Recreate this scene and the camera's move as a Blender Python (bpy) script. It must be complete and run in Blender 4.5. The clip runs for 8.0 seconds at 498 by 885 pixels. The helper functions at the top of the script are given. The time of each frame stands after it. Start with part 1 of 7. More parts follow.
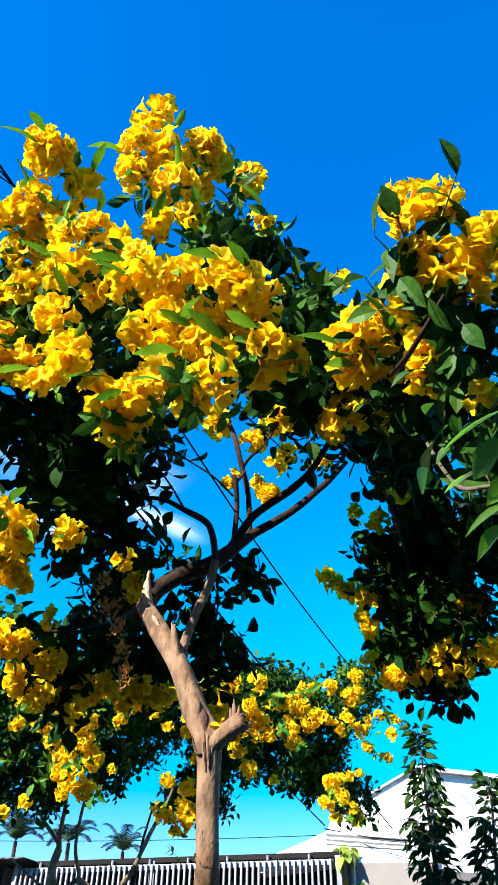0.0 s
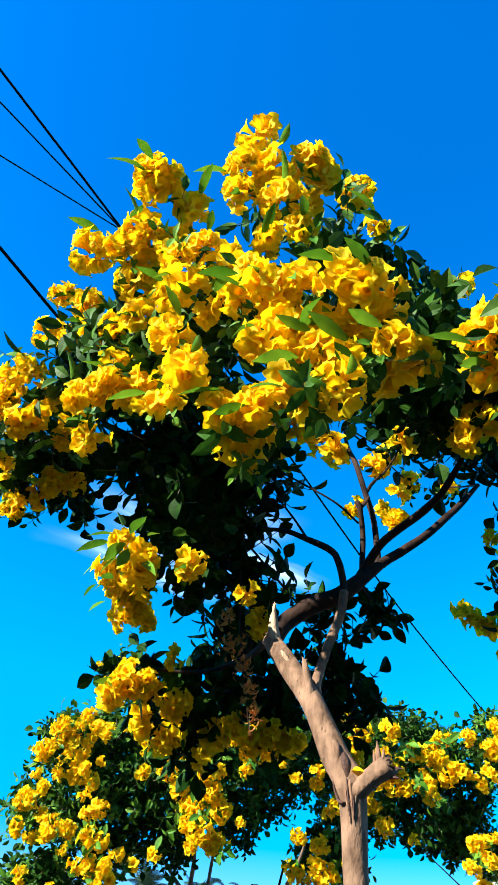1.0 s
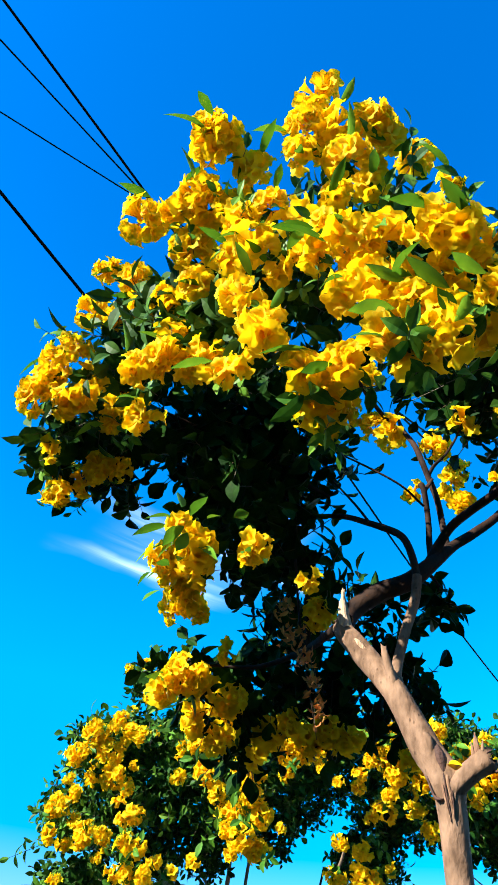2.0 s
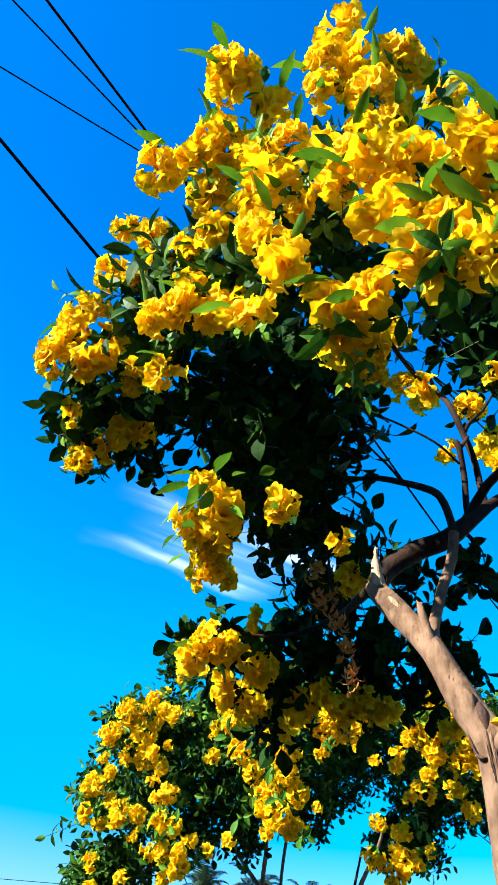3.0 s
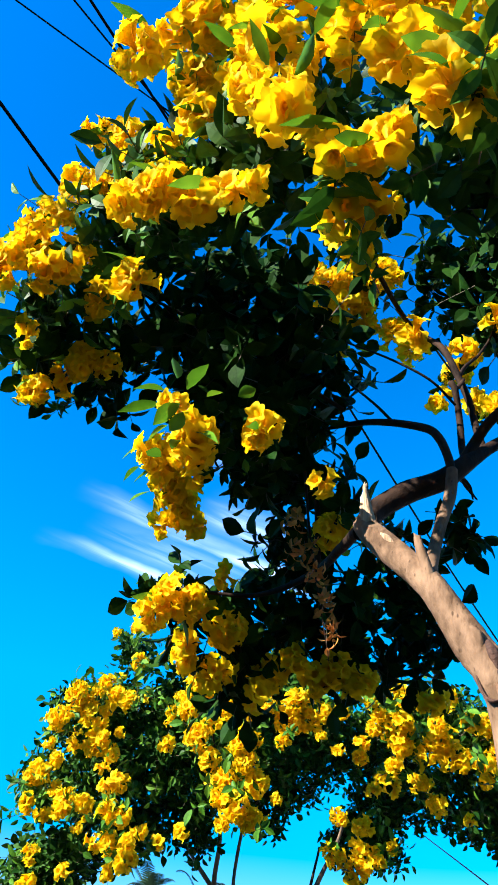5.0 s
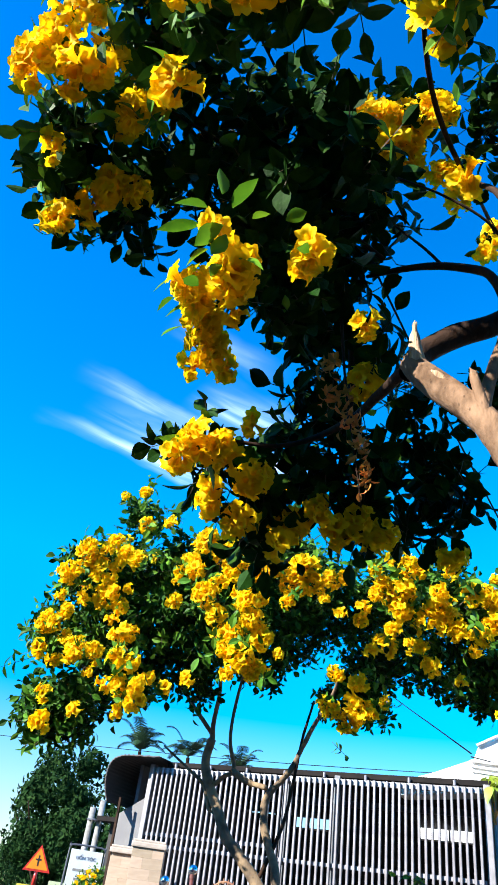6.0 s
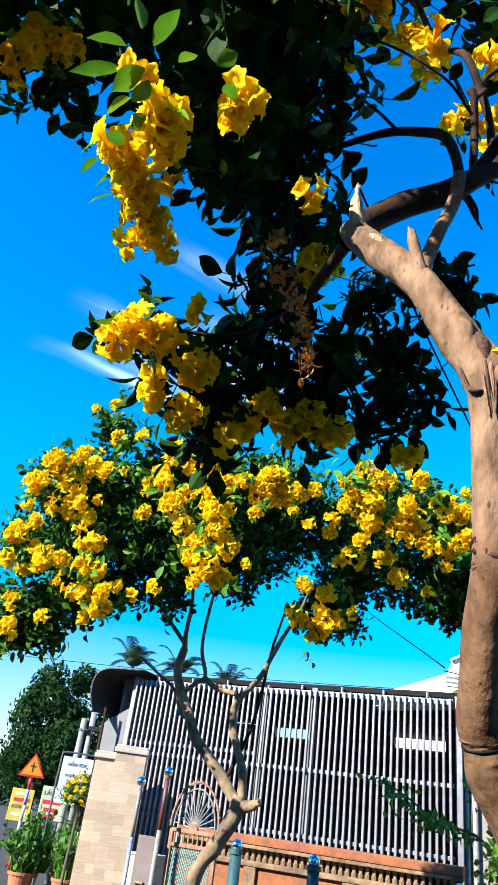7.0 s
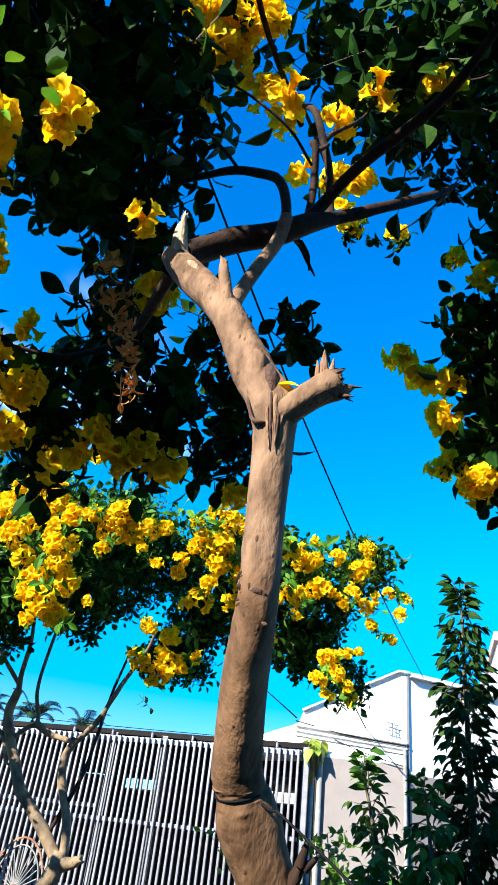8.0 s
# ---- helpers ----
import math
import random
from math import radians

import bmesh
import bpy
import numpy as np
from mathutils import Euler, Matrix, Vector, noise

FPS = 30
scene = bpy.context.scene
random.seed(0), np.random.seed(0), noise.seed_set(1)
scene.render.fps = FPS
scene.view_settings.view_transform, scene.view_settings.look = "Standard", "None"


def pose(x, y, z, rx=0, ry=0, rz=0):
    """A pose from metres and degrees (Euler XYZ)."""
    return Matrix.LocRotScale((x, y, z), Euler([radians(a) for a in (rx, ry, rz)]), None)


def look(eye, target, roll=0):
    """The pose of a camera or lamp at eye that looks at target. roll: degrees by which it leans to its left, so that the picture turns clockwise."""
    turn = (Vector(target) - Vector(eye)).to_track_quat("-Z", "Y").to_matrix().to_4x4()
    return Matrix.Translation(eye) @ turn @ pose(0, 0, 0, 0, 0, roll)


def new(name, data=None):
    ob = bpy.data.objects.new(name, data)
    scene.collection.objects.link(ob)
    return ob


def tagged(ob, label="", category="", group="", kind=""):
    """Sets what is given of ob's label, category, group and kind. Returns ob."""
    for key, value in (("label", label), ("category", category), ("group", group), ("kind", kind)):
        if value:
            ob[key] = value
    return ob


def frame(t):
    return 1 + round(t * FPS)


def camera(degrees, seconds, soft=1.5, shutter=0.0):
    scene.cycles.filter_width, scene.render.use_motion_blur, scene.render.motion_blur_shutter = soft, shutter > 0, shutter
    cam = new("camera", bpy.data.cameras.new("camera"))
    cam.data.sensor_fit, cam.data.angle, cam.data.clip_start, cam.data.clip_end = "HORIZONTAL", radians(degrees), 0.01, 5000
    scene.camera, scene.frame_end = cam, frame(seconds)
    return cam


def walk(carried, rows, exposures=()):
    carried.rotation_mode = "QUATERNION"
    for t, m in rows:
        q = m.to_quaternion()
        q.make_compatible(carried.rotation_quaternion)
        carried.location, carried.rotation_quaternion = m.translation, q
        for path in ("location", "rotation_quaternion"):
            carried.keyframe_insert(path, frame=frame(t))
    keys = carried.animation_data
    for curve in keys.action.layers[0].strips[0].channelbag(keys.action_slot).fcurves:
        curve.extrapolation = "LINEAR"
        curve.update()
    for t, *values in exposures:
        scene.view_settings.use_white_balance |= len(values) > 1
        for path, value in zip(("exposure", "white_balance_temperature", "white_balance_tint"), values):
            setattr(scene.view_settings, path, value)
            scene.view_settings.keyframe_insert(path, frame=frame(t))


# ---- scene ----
cam = camera(39.1, 8.0)
PATH = [
    (0, (-0.15, 0.05, 1.637), (-0.587, 1.541, 2.896), 1.0),
    (0.5, (-0.161, 0.104, 1.643), (-0.784, 1.464, 2.971), 4.6),
    (1, (-0.213, 0.135, 1.648), (-0.912, 1.439, 2.994), 5.9),
    (1.5, (-0.29, 0.165, 1.655), (-1.009, 1.45, 3.009), 6.0),
    (2, (-0.367, 0.19, 1.654), (-1.087, 1.469, 3.012), 6.0),
    (2.2, (-0.392, 0.195, 1.65), (-1.121, 1.485, 2.993), 6.1),
    (3.3, (-0.398, 0.327, 1.64), (-1.214, 1.57, 2.978), 7.2),
    (3.5, (-0.381, 0.353, 1.64), (-1.163, 1.575, 3.016), 7.0),
    (4, (-0.378, 0.384, 1.638), (-1.085, 1.554, 3.098), 7.8),
    (4.5, (-0.445, 0.432, 1.64), (-1.135, 1.654, 3.064), 6.4),
    (5, (-0.523, 0.479, 1.63), (-1.233, 1.767, 2.986), 6.8),
    (5.2, (-0.552, 0.502, 1.624), (-1.287, 1.83, 2.927), 7.8),
    (6.3, (-0.634, 0.573, 1.572), (-1.398, 2.098, 2.615), 7.8),
    (6.5, (-0.624, 0.6, 1.568), (-1.393, 2.15, 2.57), 7.1),
    (7, (-0.567, 0.687, 1.563), (-1.331, 2.278, 2.504), 8.1),
    (7.5, (-0.491, 0.746, 1.562), (-1.146, 2.382, 2.507), 7.9),
    (8, (-0.468, 0.764, 1.578), (-0.912, 2.385, 2.661), 7.4),
]
walk(cam, [(t, look(eye, target, roll)) for t, eye, target, roll in PATH])

# ---------------------------------------------------------------- light
SUN = Vector((-0.46, -0.75, 0.48)).normalized()
world = bpy.data.worlds.new("daylight")
scene.world = world
world.use_nodes = True
wn, wl = world.node_tree.nodes, world.node_tree.links
wn.clear()
sky = wn.new("ShaderNodeTexSky")
sky.sky_type, sky.sun_disc = "NISHITA", False
sky.sun_elevation = math.asin(SUN.z)
sky.sun_rotation = math.atan2(SUN.x, SUN.y)
sky.air_density, sky.dust_density, sky.ozone_density = 0.85, 0.0, 2.0
deep = wn.new("ShaderNodeHueSaturation")
deep.inputs["Hue"].default_value, deep.inputs["Saturation"].default_value, deep.inputs["Value"].default_value = 0.509, 1.75, 1.0
wl.new(sky.outputs[0], deep.inputs["Color"])
# thin cirrus on a flat sheet high above
coord = wn.new("ShaderNodeTexCoord")
split = wn.new("ShaderNodeSeparateXYZ")
wl.new(coord.outputs["Generated"], split.inputs[0])


def wmath(op, a, b=None, c=None):
    n = wn.new("ShaderNodeMath")
    n.operation = op
    for i, v in enumerate((a, b, c)):
        if v is None:
            continue
        if isinstance(v, (int, float)):
            n.inputs[i].default_value = v
        else:
            wl.new(v, n.inputs[i])
    return n.outputs[0]


ease = wn.new("ShaderNodeMapRange")
ease.inputs["From Min"].default_value, ease.inputs["From Max"].default_value = 0.05, 0.27
ease.inputs["To Min"].default_value, ease.inputs["To Max"].default_value = 1.22, 1.75
wl.new(split.outputs[2], ease.inputs["Value"])
wl.new(ease.outputs[0], deep.inputs["Saturation"])
tone = wn.new("ShaderNodeMapRange")
tone.inputs["From Min"].default_value, tone.inputs["From Max"].default_value = 0.45, 0.85
tone.inputs["To Min"].default_value, tone.inputs["To Max"].default_value = 0.499, 0.510
wl.new(split.outputs[2], tone.inputs["Value"])
wl.new(tone.outputs[0], deep.inputs["Hue"])
clear = wn.new("ShaderNodeMapRange")
clear.inputs["From Min"].default_value, clear.inputs["From Max"].default_value = 0.0, 0.38
clear.inputs["To Min"].default_value, clear.inputs["To Max"].default_value = 0.27, 1.0
wl.new(split.outputs[2], clear.inputs["Value"])
wl.new(clear.outputs[0], deep.inputs["Value"])
zc = wmath("MAXIMUM", split.outputs[2], 0.08)
px, py = wmath("DIVIDE", split.outputs[0], zc), wmath("DIVIDE", split.outputs[1], zc)
flat = wn.new("ShaderNodeCombineXYZ")
wl.new(px, flat.inputs[0]), wl.new(py, flat.inputs[1])
# along and across the streaks
un = wmath("ADD", wmath("MULTIPLY", px, 0.53), wmath("MULTIPLY", py, 0.848))
vn = wmath("ADD", wmath("MULTIPLY", px, -0.848), wmath("MULTIPLY", py, 0.53))
lay = wn.new("ShaderNodeCombineXYZ")
wl.new(wmath("MULTIPLY", un, 1.0), lay.inputs[0]), wl.new(wmath("MULTIPLY", vn, 6.5), lay.inputs[1])
wisp = wn.new("ShaderNodeTexNoise")
wisp.inputs["Scale"].default_value, wisp.inputs["Detail"].default_value, wisp.inputs["Distortion"].default_value = 2.4, 6, 0.7
wl.new(lay.outputs[0], wisp.inputs["Vector"])
drift = wn.new("ShaderNodeTexNoise")
drift.inputs["Scale"].default_value, drift.inputs["Detail"].default_value = 5.0, 3
wl.new(flat.outputs[0], drift.inputs["Vector"])
vw = wmath("MULTIPLY_ADD", wmath("SUBTRACT", drift.outputs["Fac"], 0.5), 0.09, vn)


def ramp(value, lo, hi):
    n = wn.new("ShaderNodeMapRange")
    n.interpolation_type = "SMOOTHSTEP"
    n.inputs["From Min"].default_value, n.inputs["From Max"].default_value = lo, hi
    wl.new(value, n.inputs["Value"])
    return n.outputs[0]


cover = None
for v0, wide, u0, u1, u2, u3, much in ((1.325, 0.060, 0.29, 0.62, 0.88, 1.05, 0.42), (1.560, 0.055, 0.28, 0.58, 0.74, 0.88, 0.36), (1.205, 0.120, 0.54, 0.68, 0.72, 0.84, 0.30), (1.44, 0.13, 0.36, 0.64, 0.74, 0.90, 0.16), (1.03, 0.06, 0.38, 0.50, 0.56, 0.70, 0.12)):
    one = wmath("MULTIPLY", ramp(wmath("ABSOLUTE", wmath("SUBTRACT", vw, v0)), wide, 0.0), wmath("MULTIPLY", ramp(un, u0, u1), ramp(un, u3, u2)))
    one = wmath("MULTIPLY", one, much)
    cover = one if cover is None else wmath("MAXIMUM", cover, one)
cover = wmath("MULTIPLY", cover, wmath("MULTIPLY_ADD", ramp(wisp.outputs["Fac"], 0.36, 0.66), 0.75, 0.25))
haze = wn.new("ShaderNodeMix")
haze.data_type = "RGBA"
haze.inputs["B"].default_value = (6.0, 7.2, 8.4, 1)
wl.new(cover, haze.inputs["Factor"])
wl.new(deep.outputs[0], haze.inputs["A"])
back = wn.new("ShaderNodeBackground")
back.inputs["Strength"].default_value = 0.150
wl.new(haze.outputs["Result"], back.inputs["Color"])
wout = wn.new("ShaderNodeOutputWorld")
wl.new(back.outputs[0], wout.inputs["Surface"])

sun = new("sun", bpy.data.lights.new("sun", "SUN"))
sun.data.energy, sun.data.angle, sun.data.color = 5.0, radians(0.53), (1.0, 0.95, 0.86)
sun.matrix_world = look(SUN * 60, (0, 0, 0))
scene.view_settings.exposure = 1.70


# ---------------------------------------------------------------- materials
def mat(name, a, b=None, rough=0.6, metal=0.0, scale=20.0, bump=0.0, bump_scale=None, island=0.0, spec=0.5, through_light=0.0,
        stretch=(1, 1, 1), big=None, blotch=0.35, ob_random=0.0, pits=0.0, through_tint=None, bark_shade=None):
    """A surface: two colours mixed by fine and coarse noise, varied by piece, with relief."""
    m = bpy.data.materials.new(name)
    m.use_nodes = True
    n, l = m.node_tree.nodes, m.node_tree.links
    bsdf = n["Principled BSDF"]
    b = b or tuple(c * 0.7 for c in a)
    co = n.new("ShaderNodeTexCoord")
    mp = n.new("ShaderNodeMapping")
    mp.inputs["Scale"].default_value = stretch
    l.new(co.outputs["Object"], mp.inputs[0])
    fine = n.new("ShaderNodeTexNoise")
    fine.inputs["Scale"].default_value, fine.inputs["Detail"].default_value = scale, 6
    l.new(mp.outputs[0], fine.inputs["Vector"])
    coarse = n.new("ShaderNodeTexNoise")
    coarse.inputs["Scale"].default_value, coarse.inputs["Detail"].default_value = big or scale * 0.14, 3
    l.new(co.outputs["Object"], coarse.inputs["Vector"])
    add = n.new("ShaderNodeMath")
    add.operation = "MULTIPLY_ADD"
    l.new(coarse.outputs["Fac"], add.inputs[0])
    add.inputs[1].default_value = blotch * 2
    l.new(fine.outputs["Fac"], add.inputs[2])
    rng = n.new("ShaderNodeMapRange")
    rng.inputs["From Min"].default_value, rng.inputs["From Max"].default_value = 0.38 + blotch * 0.75, 0.62 + blotch * 1.25
    l.new(add.outputs[0], rng.inputs["Value"])
    mix = n.new("ShaderNodeMix")
    mix.data_type = "RGBA"
    mix.inputs["A"].default_value, mix.inputs["B"].default_value = (*a, 1), (*b, 1)
    l.new(rng.outputs[0], mix.inputs["Factor"])
    colour = mix.outputs["Result"]
    if island or ob_random:
        hs = n.new("ShaderNodeHueSaturation")
        if island:
            src = n.new("ShaderNodeNewGeometry").outputs["Random Per Island"]
        else:
            src = n.new("ShaderNodeObjectInfo").outputs["Random"]
        vr = n.new("ShaderNodeMapRange")
        k = island or ob_random
        vr.inputs["To Min"].default_value, vr.inputs["To Max"].default_value = 1 - k, 1 + k
        l.new(src, vr.inputs["Value"])
        l.new(vr.outputs[0], hs.inputs["Value"])
        hr = n.new("ShaderNodeMapRange")
        hr.inputs["To Min"].default_value, hr.inputs["To Max"].default_value = 0.5 + k * 0.05, 0.5 - k * 0.05
        l.new(src, hr.inputs["Value"])
        l.new(hr.outputs[0], hs.inputs["Hue"])
        l.new(colour, hs.inputs["Color"])
        colour = hs.outputs[0]
    if bark_shade:
        # shade and browner bark painted together up to a height, with a ragged edge
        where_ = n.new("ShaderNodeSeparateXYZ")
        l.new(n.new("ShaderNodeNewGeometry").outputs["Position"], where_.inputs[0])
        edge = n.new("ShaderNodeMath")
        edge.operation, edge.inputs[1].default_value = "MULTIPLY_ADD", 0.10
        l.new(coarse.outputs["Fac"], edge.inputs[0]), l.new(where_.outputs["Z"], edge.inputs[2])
        shade_fac = n.new("ShaderNodeMapRange")
        shade_fac.inputs["From Min"].default_value, shade_fac.inputs["From Max"].default_value = bark_shade[0] + 0.04, bark_shade[0] + 0.09
        shade_fac.inputs["To Min"].default_value, shade_fac.inputs["To Max"].default_value = 0.85, 0.0
        l.new(edge.outputs[0], shade_fac.inputs["Value"])
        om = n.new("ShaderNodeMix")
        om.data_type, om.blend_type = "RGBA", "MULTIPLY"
        om.inputs["B"].default_value = (*bark_shade[1], 1)
        l.new(shade_fac.outputs[0], om.inputs["Factor"]), l.new(colour, om.inputs["A"])
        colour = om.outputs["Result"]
    hollow = None
    if pits:
        # corky specks and shallow pits, gathered in patches
        cell = n.new("ShaderNodeTexVoronoi")
        cell.inputs["Scale"].default_value = pits
        l.new(mp.outputs[0], cell.inputs["Vector"])
        speck = n.new("ShaderNodeMapRange")
        speck.interpolation_type = "SMOOTHSTEP"
        speck.inputs["From Min"].default_value, speck.inputs["From Max"].default_value = 0.08, 0.26
        speck.inputs["To Min"].default_value, speck.inputs["To Max"].default_value = 1.0, 0.0
        l.new(cell.outputs["Distance"], speck.inputs["Value"])
        where = n.new("ShaderNodeTexNoise")
        where.inputs["Scale"].default_value, where.inputs["Detail"].default_value = pits * 0.22, 2
        l.new(co.outputs["Object"], where.inputs["Vector"])
        gate_ = n.new("ShaderNodeMapRange")
        gate_.inputs["From Min"].default_value, gate_.inputs["From Max"].default_value = 0.52, 0.62
        l.new(where.outputs["Fac"], gate_.inputs["Value"])
        both = n.new("ShaderNodeMath")
        both.operation = "MULTIPLY"
        l.new(speck.outputs[0], both.inputs[0]), l.new(gate_.outputs[0], both.inputs[1])
        hollow = both.outputs[0]
        dark_ = n.new("ShaderNodeMix")
        dark_.data_type = "RGBA"
        half = n.new("ShaderNodeMath")
        half.operation = "MULTIPLY"
        half.inputs[1].default_value = 0.7
        l.new(hollow, half.inputs[0])
        l.new(half.outputs[0], dark_.inputs["Factor"])
        l.new(colour, dark_.inputs["A"])
        dark_.inputs["B"].default_value = (*[c * 0.45 for c in b], 1)
        colour = dark_.outputs["Result"]
    l.new(colour, bsdf.inputs["Base Color"])
    bsdf.inputs["Roughness"].default_value, bsdf.inputs["Metallic"].default_value = rough, metal
    bsdf.inputs["Specular IOR Level"].default_value = spec
    if bump:
        rel = n.new("ShaderNodeTexNoise")
        rel.inputs["Scale"].default_value, rel.inputs["Detail"].default_value = bump_scale or scale * 1.7, 8
        l.new(mp.outputs[0], rel.inputs["Vector"])
        bp = n.new("ShaderNodeBump")
        bp.inputs["Strength"].default_value, bp.inputs["Distance"].default_value = min(1, bump), 0.004
        height = rel.outputs["Fac"]
        if hollow:
            low = n.new("ShaderNodeMath")
            low.operation = "MULTIPLY_ADD"
            low.inputs[1].default_value = 0.45
            l.new(hollow, low.inputs[0]), l.new(height, low.inputs[2])
            height = low.outputs[0]
        l.new(height, bp.inputs["Height"])
        l.new(bp.outputs[0], bsdf.inputs["Normal"])
    if through_light:
        tr = n.new("ShaderNodeBsdfTranslucent")
        if through_tint:
            # light that has passed through is deeper in colour
            deep_ = n.new("ShaderNodeMix")
            deep_.data_type, deep_.blend_type = "RGBA", "MULTIPLY"
            deep_.inputs["Factor"].default_value = 1.0
            l.new(colour, deep_.inputs["A"])
            deep_.inputs["B"].default_value = (*through_tint, 1)
            l.new(deep_.outputs["Result"], tr.inputs["Color"])
        else:
            l.new(colour, tr.inputs["Color"])
        ms = n.new("ShaderNodeMixShader")
        ms.inputs[0].default_value = through_light
        l.new(bsdf.outputs[0], ms.inputs[1]), l.new(tr.outputs[0], ms.inputs[2])
        l.new(ms.outputs[0], n["Material Output"].inputs["Surface"])
    return m


